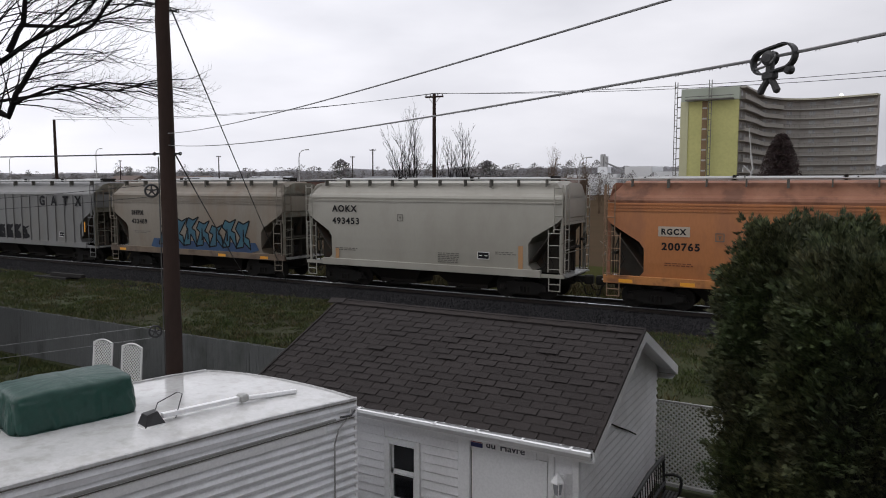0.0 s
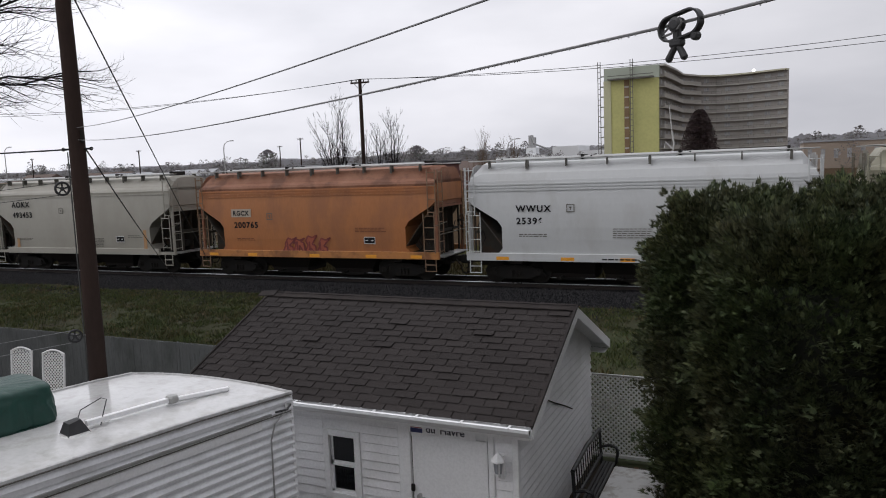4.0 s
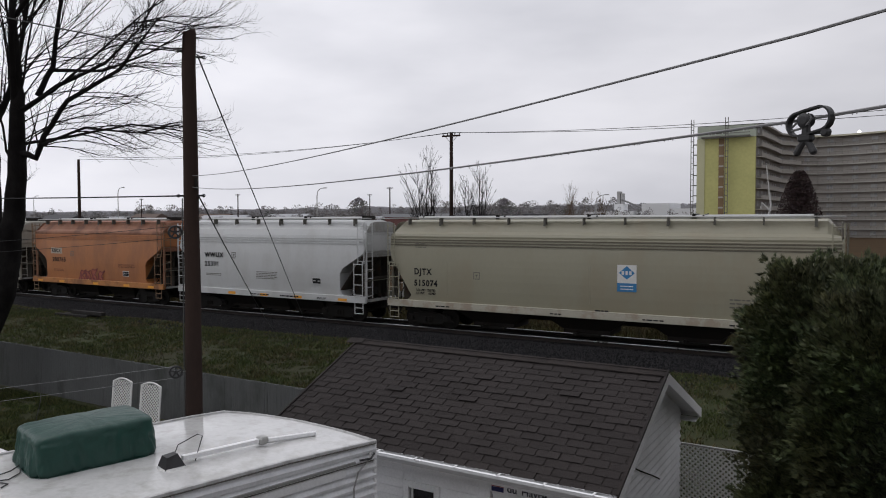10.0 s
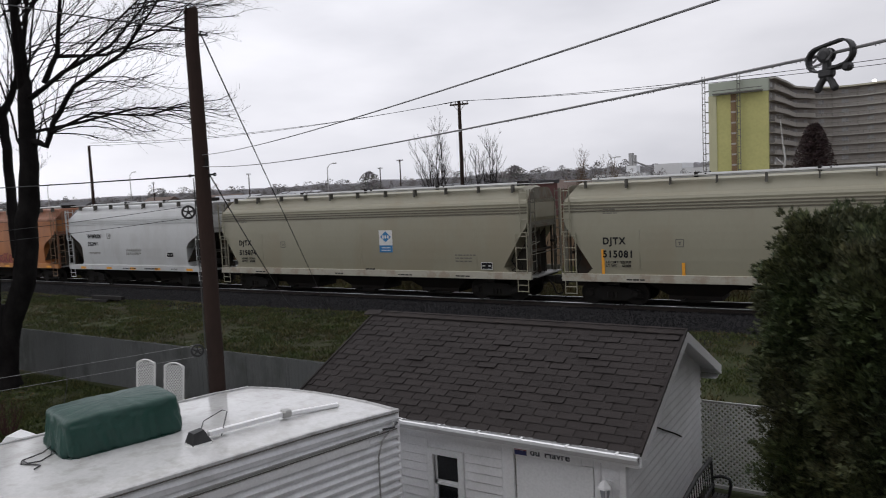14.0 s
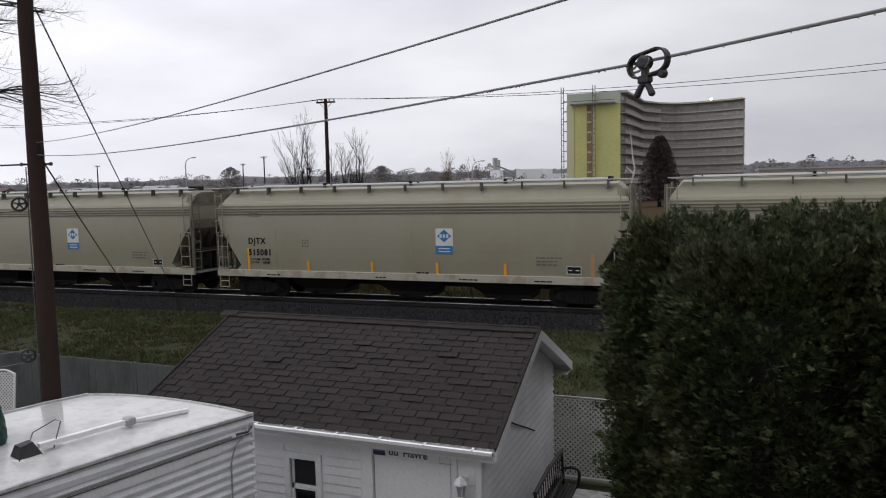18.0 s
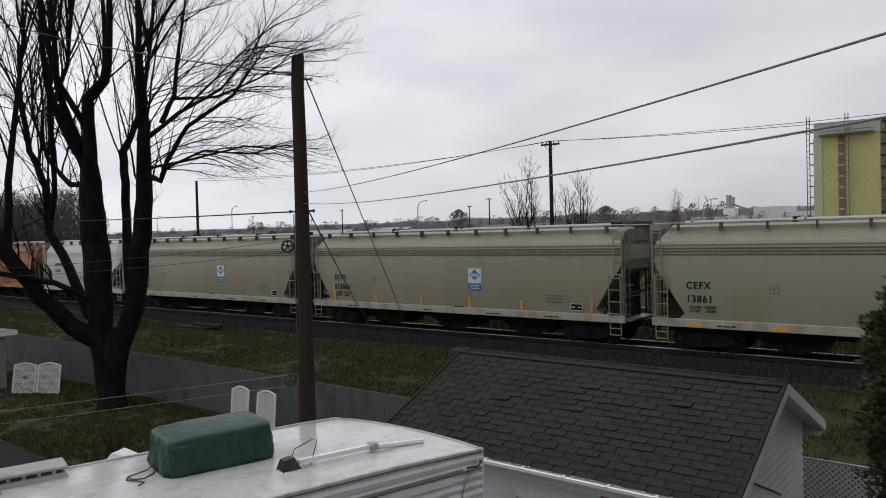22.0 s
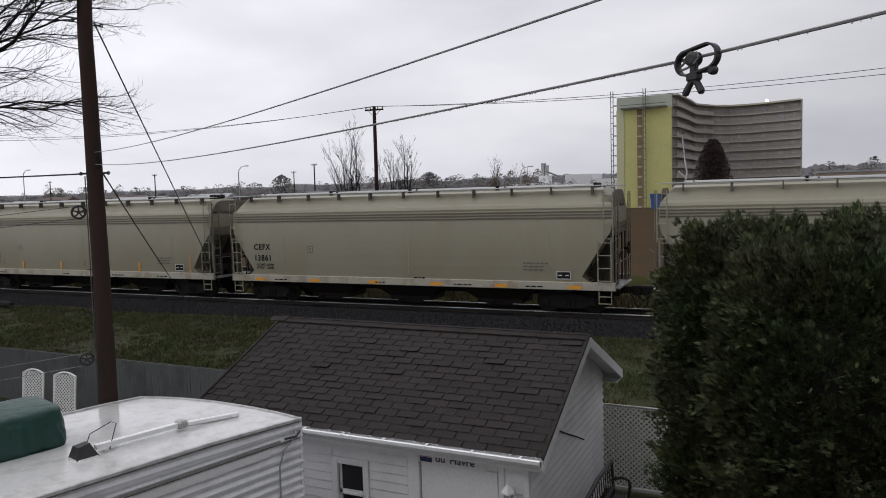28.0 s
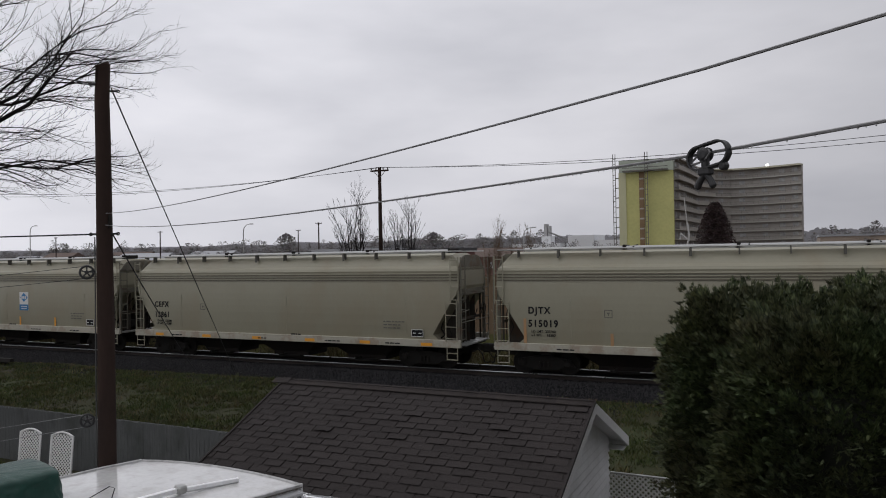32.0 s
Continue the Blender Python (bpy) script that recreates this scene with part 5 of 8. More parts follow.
    bracket = Build().tube([(0.05, -0.05, 2.47), (0.12, -0.16, 2.45), (0.06, -0.3, 2.44)], 0.014, 5)
    part("awning_bracket", bracket, BLACK_PLASTIC, tr)
    wn_b = Build().box(0.0, -1.15, 0.95, 0.03, -2.0, 1.5, 0.02)
    wi = part("window", wn_b, BLACK_PLASTIC, tr, "dark trailer window")
    part("pane", Build().box(0.03, -1.2, 1.0, 0.034, -1.95, 1.45), GLASS_DARK, wi)
    # chassis and wheels
    ch = Build().box(-0.1, -0.1, 0.42, -W + 0.1, -L + 0.1, 0.56)
    part("chassis", ch, CAR_SHADOW, tr)
    for x in (-0.12, -W + 0.12):
        for y in (-3.6, -4.4):
            wh = Build().tube([(x - 0.1, y, 0.34), (x - 0.08, y, 0.34), (x + 0.08, y, 0.34), (x + 0.1, y, 0.34)], [0.28, 0.34, 0.34, 0.28], 18)
            part("wheel", wh, BLACK_PLASTIC, tr)
    for x in (-0.25, -W + 0.25):
        part("jack_stand", Build().tube([(x, -0.4, 0), (x, -0.4, 0.45)], [0.12, 0.03], 8), GALV, tr)
    # television aerial folded on the roof: base cap and long arm
    def on_roof(x, y, dz=0.0):
        return (x, y, trailer_roof_z(-x / W, -y) + dz)
    base = Build()
    bx, by, bz = on_roof(-0.67, -2.4)
    base.tube([(bx, by, bz - 0.01), (bx, by, bz + 0.012)], [0.17, 0.15], 14)
    mount = part("aerial_base", base, TRAILER_ROOF, tr, "round sealed base plate")
    part("aerial_housing", Build().loft([[(bx - 0.11, by - 0.12, bz), (bx + 0.11, by - 0.12, bz), (bx + 0.11, by + 0.12, bz), (bx - 0.11, by + 0.12, bz)],
                                         [(bx - 0.07, by - 0.08, bz + 0.13), (bx + 0.07, by - 0.08, bz + 0.13), (bx + 0.05, by + 0.05, bz + 0.15), (bx - 0.05, by + 0.05, bz + 0.15)]]), BLACK_PLASTIC, mount)
    arm = Build()
    p0, p1 = on_roof(-0.66, -2.28, 0.07), on_roof(-0.66, -1.3, 0.06)
    p2, p3 = on_roof(-0.66, -1.25, 0.05), on_roof(-0.63, -0.5, 0.03)
    arm.add([(p0[0] - 0.035, p0[1], p0[2] - 0.02), (p0[0] + 0.035, p0[1], p0[2] - 0.02), (p0[0] + 0.035, p0[1], p0[2] + 0.03), (p0[0] - 0.035, p0[1], p0[2] + 0.03),
             (p1[0] - 0.035, p1[1], p1[2] - 0.02), (p1[0] + 0.035, p1[1], p1[2] - 0.02), (p1[0] + 0.035, p1[1], p1[2] + 0.03), (p1[0] - 0.035, p1[1], p1[2] + 0.03)],
            [(0, 1, 2, 3), (7, 6, 5, 4), (0, 4, 5, 1), (1, 5, 6, 2), (2, 6, 7, 3), (3, 7, 4, 0)])
    part("aerial_arm", arm, WHITE_TRIM, mount, "long white aerial arm")
    part("aerial_joint", Build().box(p1[0] - 0.07, p1[1] - 0.02, p1[2] - 0.04, p1[0] + 0.07, p1[1] + 0.1, p1[2] + 0.05, 0.02), GALV, mount)
    part("aerial_bar", Build().tube([p2, p3], 0.035, 6), WHITE_TRIM, mount)
    wire = [(bx - 0.05, by + 0.02, bz + 0.03), (bx - 0.1, by + 0.12, bz + 0.2), (bx - 0.02, by + 0.32, bz + 0.3), (bx + 0.02, by + 0.36, bz + 0.28), (bx + 0.02, by + 0.3, bz + 0.1), (bx, by + 0.28, bz)]
    part("aerial_wire", Build().tube(wire, 0.006, 5), BLACK_PLASTIC, mount)
    # refrigerator vent further back: a pale base, a dark louvred slot and a pale lid
    vx, vy, vz = on_roof(-2.4, -5.12)
    vent = part("roof_vent", Build().loft([[(vx - 0.24, vy - 0.62, vz - 0.02), (vx + 0.24, vy - 0.62, vz - 0.02), (vx + 0.24, vy + 0.62, vz - 0.02), (vx - 0.24, vy + 0.62, vz - 0.02)],
                                           [(vx - 0.2, vy - 0.57, vz + 0.07), (vx + 0.2, vy - 0.57, vz + 0.07), (vx + 0.2, vy + 0.57, vz + 0.07), (vx - 0.2, vy + 0.57, vz + 0.07)]]), PALE_PLASTIC, tr, "pale plastic vent base")
    part("vent_slot", Build().box(vx - 0.17, vy - 0.54, vz + 0.07, vx + 0.17, vy + 0.54, vz + 0.115), BLACK_PLASTIC, vent, "dark louvred slot")
    for k in range(7):
        part("louvre", Build().box(vx + 0.17, vy - 0.5 + 0.155 * k, vz + 0.07, vx + 0.185, vy - 0.46 + 0.155 * k, vz + 0.115), PALE_PLASTIC, vent)
    part("vent_lid", Build().box(vx - 0.21, vy - 0.6, vz + 0.115, vx + 0.21, vy + 0.6, vz + 0.15, 0.014), PALE_PLASTIC, vent)
    qx, qy, qz = on_roof(-2.02, -5.3)
    part("plumbing_vent", Build().tube([(qx, qy, qz), (qx, qy, qz + 0.04), (qx, qy, qz + 0.045), (qx, qy, qz + 0.085), (qx, qy, qz + 0.095)], [0.085, 0.08, 0.06, 0.07, 0.04], 14), GALV, tr)
    return tr


make_trailer()


def make_ac_cover():
    """The air conditioner under a green fabric cover: a soft box with folds, wider at the foot."""
    ca, sa = math.cos(math.radians(TRAILER_TURN)), math.sin(math.radians(TRAILER_TURN))
    lx, ly = -1.66, -2.99
    x, y = TRAILER_AT[0] + ca * lx - sa * ly, TRAILER_AT[1] + sa * lx + ca * ly
    ac = thing("air_conditioner", (x, y, trailer_roof_z(0.68, 3.05) - 0.012), TRAILER_TURN, "air conditioner under a dark green fabric cover on the trailer roof", "air conditioner")
    hx, hy = 0.45, 0.65
    rings = []
    n = 220
    steps = [0.0, 0.02, 0.05, 0.08, 0.115, 0.15, 0.185, 0.22, 0.255, 0.29, 0.325, 0.36, 0.395, 0.425, 0.45, 0.468, 0.478, 0.483, 0.486, 0.488, 0.489]
    wide = [0.93, 1.0, 1.03, 1.035, 1.03, 1.025, 1.02, 1.015, 1.01, 1.005, 1.0, 0.995, 0.99, 0.982, 0.968, 0.935, 0.85, 0.66, 0.44, 0.22, 0.05]
    arc, last = [0.0], None
    for i in range(n):
        c, s = math.cos(2 * math.pi * i / n), math.sin(2 * math.pi * i / n)
        q = (abs(c) ** 7 + abs(s) ** 7) ** (-1 / 7)
        here = Vector((hx * q * c, hy * q * s, 0))
        arc.append(arc[-1] + (here - last).length if last else 0.0)
        last = here
    for z, k in zip(steps, wide):
        ring = []
        for i in range(n):
            a = 2 * math.pi * i / n
            c, s = math.cos(a), math.sin(a)
            q = (abs(c) ** 9 + abs(s) ** 9) ** (-1 / 9)
            px, py = hx * k * q * c, hy * k * q * s
            low = max(0.0, min(1.0, 1.25 - z / 0.36))
            # gathered pleats that rise from the drawstring and lean as they climb, and a fine crumple
            run = arc[i + 1] + z * 0.25 * math.sin(arc[i + 1] * 2.2)
            pleat = max(0.0, 1 - 2.3 * abs(noise.noise(Vector((run * 6.5, 2.0, z * 1.1))))) + 0.6 * max(0.0, 1 - 2.6 * abs(noise.noise(Vector((run * 14, 7.0, z * 1.6)))))
            crumple = noise.noise(Vector((px * 9, py * 9, z * 14))) + 0.6 * noise.noise(Vector((px * 19 + 3, py * 19, z * 26)))
            out = 0.03 * (pleat - 0.55) * low * (z > 0.01) + 0.009 * crumple
            top = 0.006 * crumple * (z > 0.44) - 0.02 * (abs(px) / hx) ** 2 * (z > 0.38) - 0.035 * max(0.0, -py / hy - 0.4) * (z > 0.36)
            ring.append((px + out * c * q, py + out * s * q, max(0.0, z + top)))
        rings.append(ring)
    part("cover", Build().loft(rings), GREEN_COVER, ac, smooth=True)
    hem = [(1.035 * hx * (abs(math.cos(a)) ** 7 + abs(math.sin(a)) ** 7) ** (-1 / 7) * math.cos(a), 1.035 * hy * (abs(math.cos(a)) ** 7 + abs(math.sin(a)) ** 7) ** (-1 / 7) * math.sin(a), 0.015) for a in [2 * math.pi * i / 40 for i in range(41)]]
    part("drawstring", Build().tube(hem, 0.012, 5), GREEN_COVER, ac)
    cord = thing("cord", (x, y, trailer_roof_z(0.5, 3.2)), TRAILER_TURN, "loose dark tie cord lying on the trailer roof", "cord")
    pts = [(-0.1, -0.66, 0.05), (-0.02, -0.78, 0.02), (0.05, -1.0, 0.012), (0.16, -1.04, 0.012), (0.3, -0.94, 0.012), (0.38, -0.9, 0.012), (0.46, -0.98, 0.012)]
    part("strand", Build().tube(pts, 0.008, 5), BLACK_PLASTIC, cord)
    part("strand", Build().tube([(-0.1, -0.66, 0.05), (0.1, -0.72, 0.012), (0.24, -0.86, 0.012), (0.2, -0.98, 0.012), (0.05, -1.0, 0.012)], 0.008, 5), BLACK_PLASTIC, cord)


make_ac_cover()

# ---------------------------------------------------------------- fences
SLAT_GREY = paint("grey_plastic_slats", (0.125, 0.13, 0.13), 0.8, (0.092, 0.096, 0.095), 0.8, 0.6, 20, 0.15, streak=0.6, dirt=(0.035, 0.04, 0.03), dirt_scale=1.0, dirt_amount=0.5, spec=0.2)
LATTICE_WHITE = paint("white_lattice_plastic", (0.76, 0.76, 0.75), 0.5, (0.64, 0.64, 0.62), 1.5, 0.5, 30, 0.05)
WIRE_DULL = paint("dull_fence_wire", (0.10, 0.102, 0.10), 0.8, scale=2, bump=0.0, spec=0.2)
FENCE_Y = 12.65


def make_slat_fence():
    fence = thing("chain_link_fence", label="grey chain-link fence filled with vertical privacy slats", category="fence")
    rng = random.Random(6)
    x0, x1, bay = -44.0, -7.6, 2.6
    n = round((x1 - x0) / bay)
    for i in range(n + 1):
        x = x0 + (x1 - x0) * i / n
        p = Build().tube([(x, FENCE_Y + 0.05, -0.1), (x, FENCE_Y + 0.05, 1.47)], 0.03, 8)
        p.tube([(x, FENCE_Y + 0.05, 1.47), (x, FENCE_Y + 0.05, 1.5)], [0.036, 0.012], 8)
        part("post", p, WIRE_DULL, fence)
    part("top_rail", Build().tube([(x0, FENCE_Y + 0.05, 1.46), (x1, FENCE_Y + 0.05, 1.46)], 0.02, 6), WIRE_DULL, fence)
    for i in range(n):
        a, b = x0 + (x1 - x0) * i / n, x0 + (x1 - x0) * (i + 1) / n
        s = Build()
        x = a
        while x < b - 0.02:
            s.box(x, FENCE_Y + rng.uniform(-0.004, 0.004), 0.02, x + 0.0745, FENCE_Y + 0.02, 1.47 + rng.uniform(-0.02, 0.02))
            x += 0.078
        tagged(part("slats", s, SLAT_GREY, fence), kind="stuff")
        wire = Build()
        x = a
        while x < b:
            for sg in (-1, 1):
                wire.add([(x, FENCE_Y - 0.02, 0.03), (x + 0.008, FENCE_Y - 0.02, 0.03), (x + 0.008 + sg * 0.09, FENCE_Y - 0.022, 1.5), (x + sg * 0.09, FENCE_Y - 0.022, 1.5)], [(0, 1, 2, 3)])
            x += 0.12
        tagged(part("wire_mesh", wire, WIRE_DULL, fence), kind="stuff")


make_slat_fence()


def lattice(b, x0, x1, z0, z1, y, gap=0.105, wide=0.034):
    """Two layers of diagonal strips clipped to a rectangle."""
    for sg, yy in ((1, y), (-1, y - 0.009)):
        c = -(z1 - z0)
        while c < (x1 - x0):
            pts = []
            a = x0 + c if sg > 0 else x1 - c
            zs, ze = z0, z1
            xs, xe = a, a + sg * (z1 - z0)
            # clip along x
            def clip(px, pz, qx, qz):
                for lim, keep in ((x0, 1), (x1, -1)):
                    dp, dq = (px - lim) * keep, (qx - lim) * keep
                    if dp < 0 and dq < 0:
                        return None
                    if dp < 0:
                        t = dp / (dp - dq)
                        px, pz = px + (qx - px) * t, pz + (qz - pz) * t
                    elif dq < 0:
                        t = dq / (dq - dp)
                        qx, qz = qx + (px - qx) * t, qz + (pz - qz) * t
                return px, pz, qx, qz
            r = clip(xs, zs, xe, ze)
            if r and abs(r[2] - r[0]) > 0.03:
                h = wide / 2 * 1.414
                b.add([(r[0] - h, yy, r[1]), (r[0] + h, yy, r[1]), (r[2] + h, yy, r[3]), (r[2] - h, yy, r[3]),
                       (r[0] - h, yy + 0.008, r[1]), (r[0] + h, yy + 0.008, r[1]), (r[2] + h, yy + 0.008, r[3]), (r[2] - h, yy + 0.008, r[3])],
                      [(0, 1, 2, 3), (7, 6, 5, 4), (0, 4, 5, 1), (2, 6, 7, 3), (1, 5, 6, 2), (3, 7, 4, 0)])
            c += gap


def make_lattice_fence():
    fence = thing("lattice_fence", label="white plastic lattice fence behind the shed", category="fence")
    x0, x1 = -7.4, 7.0
    n = 4
    for i in range(n + 1):
        x = x0 + (x1 - x0) * i / n
        part("post", Build().box(x - 0.05, FENCE_Y - 0.05, 0, x + 0.05, FENCE_Y + 0.05, 1.63, 0.01), LATTICE_WHITE, fence)
    part("top_rail", Build().box(x0, FENCE_Y - 0.02, 1.555, x1, FENCE_Y + 0.025, 1.585, 0.006), GALV, fence, "grey weathered top rail")
    part("bottom_rail", Build().box(x0, FENCE_Y - 0.035, 0.04, x1, FENCE_Y + 0.03, 0.1, 0.006), LATTICE_WHITE, fence)
    for i in range(n):
        a, b = x0 + (x1 - x0) * i / n + 0.05, x0 + (x1 - x0) * (i + 1) / n - 0.05
        m = Build()
        lattice(m, a, b, 0.1, 1.555, FENCE_Y, 0.092, 0.029)
        tagged(part("lattice_panel", m, LATTICE_WHITE, fence), kind="stuff")


make_lattice_fence()


def make_trellis(x, y, turn, lean, w=0.5, h=1.25):
    """A free lattice panel with an arched top."""
    t = thing("trellis_panel", (x, y, 0), turn, "white lattice trellis panel with an arched top leaning at the fence", "trellis", "white trellis panels")
    t.matrix_basis = pose(x, y, 0, -lean, 0, turn)
    f = Build()
    f.box(0, -0.02, 0, 0.045, 0.02, h - 0.08, 0.005).box(w - 0.045, -0.02, 0, w, 0.02, h - 0.08, 0.005).box(0.045, -0.02, 0.02, w - 0.045, 0.02, 0.07)
    f.tube([(0.02 + (w - 0.04) * k / 10, 0, h - 0.1 + 0.09 * math.sin(math.pi * k / 10)) for k in range(11)], 0.025, 6)
    part("frame", f, LATTICE_WHITE, t)
    m = Build()
    lattice(m, 0.045, w - 0.045, 0.07, h - 0.06, 0.0, 0.085, 0.02)
    tagged(part("lattice", m, LATTICE_WHITE, t), kind="stuff")


make_trellis(-16.9, 11.2, 10, 6, 0.64, 1.42)
make_trellis(-15.98, 11.36, 10, 6, 0.66, 1.38)
make_trellis(-28.75, 10.05, 30, 10, 0.94, 1.12)
make_trellis(-27.92, 10.55, 30, 10, 0.94, 1.12)

# ---------------------------------------------------------------- neighbour's little shed
BEIGE_WALL = paint("beige_stucco", (0.29, 0.265, 0.205), 0.85, (0.22, 0.2, 0.155), 1.0, 0.5, 30, 0.3, dirt=(0.16, 0.15, 0.12), dirt_scale=1.2, dirt_amount=0.5)
ROOF_GREY = paint("grey_felt_roof", (0.16, 0.16, 0.155), 0.85, (0.11, 0.11, 0.11), 1.5, 0.5, 30, 0.3)


def make_neighbour_shed():
    s = thing("neighbour_shed", (-31.9, 8.2, 0), 6, "low beige stucco shed with a flat grey roof", "shed")
    part("wall_block", Build().box(-2.2, -2.4, 0, 2.2, 1.9, 2.1, 0.01), BEIGE_WALL, s)
    part("roof", Build().box(-2.5, -2.7, 2.1, 2.5, 2.2, 2.22, 0.02), ROOF_GREY, s)
    part("fascia", Build().box(-2.52, -2.72, 2.04, 2.52, -2.7, 2.2).box(2.5, -2.7, 2.04, 2.52, 2.2, 2.2), WHITE_TRIM, s)
    part("door", Build().box(2.2, -0.8, 0.02, 2.23, 0.1, 1.95, 0.005), BEIGE_WALL, s)


make_neighbour_shed()

# ---------------------------------------------------------------- wooden pole, cables, clotheslines
POLE_WOOD = paint("weathered_dark_pole_wood", (0.032, 0.0225, 0.0195), 0.9, (0.062, 0.039, 0.031), 1.6, 0.7, 30, 0.5, streak=0.85, spec=0.1)
CABLE = paint("black_cable", (0.03, 0.03, 0.031), 0.7, bump=0.0, spec=0.2)
CLOTHES = paint("wet_plastic_clothesline", (0.22, 0.22, 0.225), 0.35, bump=0.0)
POLE_AT = (-8.52, 6.95)


def make_pole():
    p = thing("utility_pole", (*POLE_AT, 0), label="dark weathered wooden utility pole with pulleys and hooks", category="pole")
    pts = [(0.03 * noise.noise(Vector((0, 0, z))), 0.02 * noise.noise(Vector((4, 0, z))), z) for z in np.arange(-0.3, 8.21, 0.5)] + [(0, 0, 8.22)]
    part("shaft", Build().tube(pts, [0.135 - 0.04 * max(0, q[2]) / 8.2 for q in pts], 16), POLE_WOOD, p, smooth=True)
    for z, a in ((5.84, 200), (5.84, 20), (7.95, 190), (7.85, 40)):
        d = Vector((math.cos(math.radians(a)), math.sin(math.radians(a)), 0))
        e = Build().tube([d * 0.09 + Vector((0, 0, z)), d * 0.2 + Vector((0, 0, z))], 0.014, 6)
        pts = [d * (0.2 + 0.02 * math.cos(k * 0.785)) + Vector((0, 0, z + 0.02 * math.sin(k * 0.785))) for k in range(9)]
        e.tube(pts, 0.008, 5)
        part("eye_bolt", e, CABLE, p)
    part("ground_wire", Build().tube([(-0.09, -0.11, 0.1), (-0.085, -0.105, 3.0), (-0.08, -0.095, 5.8)], 0.009, 5), WIRE_DULL, p, "thin grey wire stapled down the pole")
    b = Build().box(0.1, -0.025, 5.92, 0.13, 0.025, 6.1, 0.008)
    part("line_bracket", b, TRUCK_STEEL, p, "dark metal clothesline bracket")


make_pole()


def sagging(a, b, sag, n=16):
    a, b = Vector(a), Vector(b)
    return [a.lerp(b, k / n) - Vector((0, 0, 4 * sag * (k / n) * (1 - k / n))) for k in range(n + 1)]


def make_cable(name, a, b, sag, r, mat, label, category="cable", group=""):
    c = thing(name, label=label, category=category, group=group)
    part("strand", Build().tube(sagging(a, b, sag), r, 5), mat, c)
    return c


PX, PY = POLE_AT
LINE_LOW = [(PX + 0.13, PY - 0.08, 5.96), (-0.09, 1.66, 5.688), (3.9, -0.86, 5.80)]


def make_clothesline():
    c = thing("clothesline", label="wet clothesline loop with hanging drops running from the pole", category="clothesline")
    def run(lift, rise):
        a, b = Vector(LINE_LOW[0]), Vector(LINE_LOW[1])
        out = []
        for k in range(31):
            p = a.lerp(b, k / 30)
            p.z = b.z + lift + rise * (1 - k / 30) ** 2.2
            out.append(p)
        end = Vector(LINE_LOW[2]) + Vector((0, 0, lift))
        return out + [out[-1].lerp(end, k / 8) for k in range(1, 9)]

    hang = run(0.0, 0.27)
    low = part("lower_line", Build().tube(hang, 0.0036, 6), CLOTHES, c)
    up = run(0.194, 0.24)
    part("upper_line", Build().tube(up, 0.0036, 6), CLOTHES, c)
    rng = random.Random(12)
    d = Build()
    for k in range(150):
        u = 0.6 + 0.4 * rng.random() ** 0.8
        i = min(int(u * 37), 36)
        p = hang[i].lerp(hang[i + 1], rng.random())
        r = rng.uniform(0.001, 0.0022)
        d.tube([p + Vector((0, 0, -0.002)), p + Vector((0, 0, -0.0045)), p + Vector((0, 0, -0.0065))], [r * 0.6, r, r * 0.4], 6)
    tagged(part("drip_mass", d, DROP, low), kind="stuff")


DROP = paint("water_drop", (0.7, 0.72, 0.75), 0.05, bump=0.0, fine=0.0)
make_clothesline()


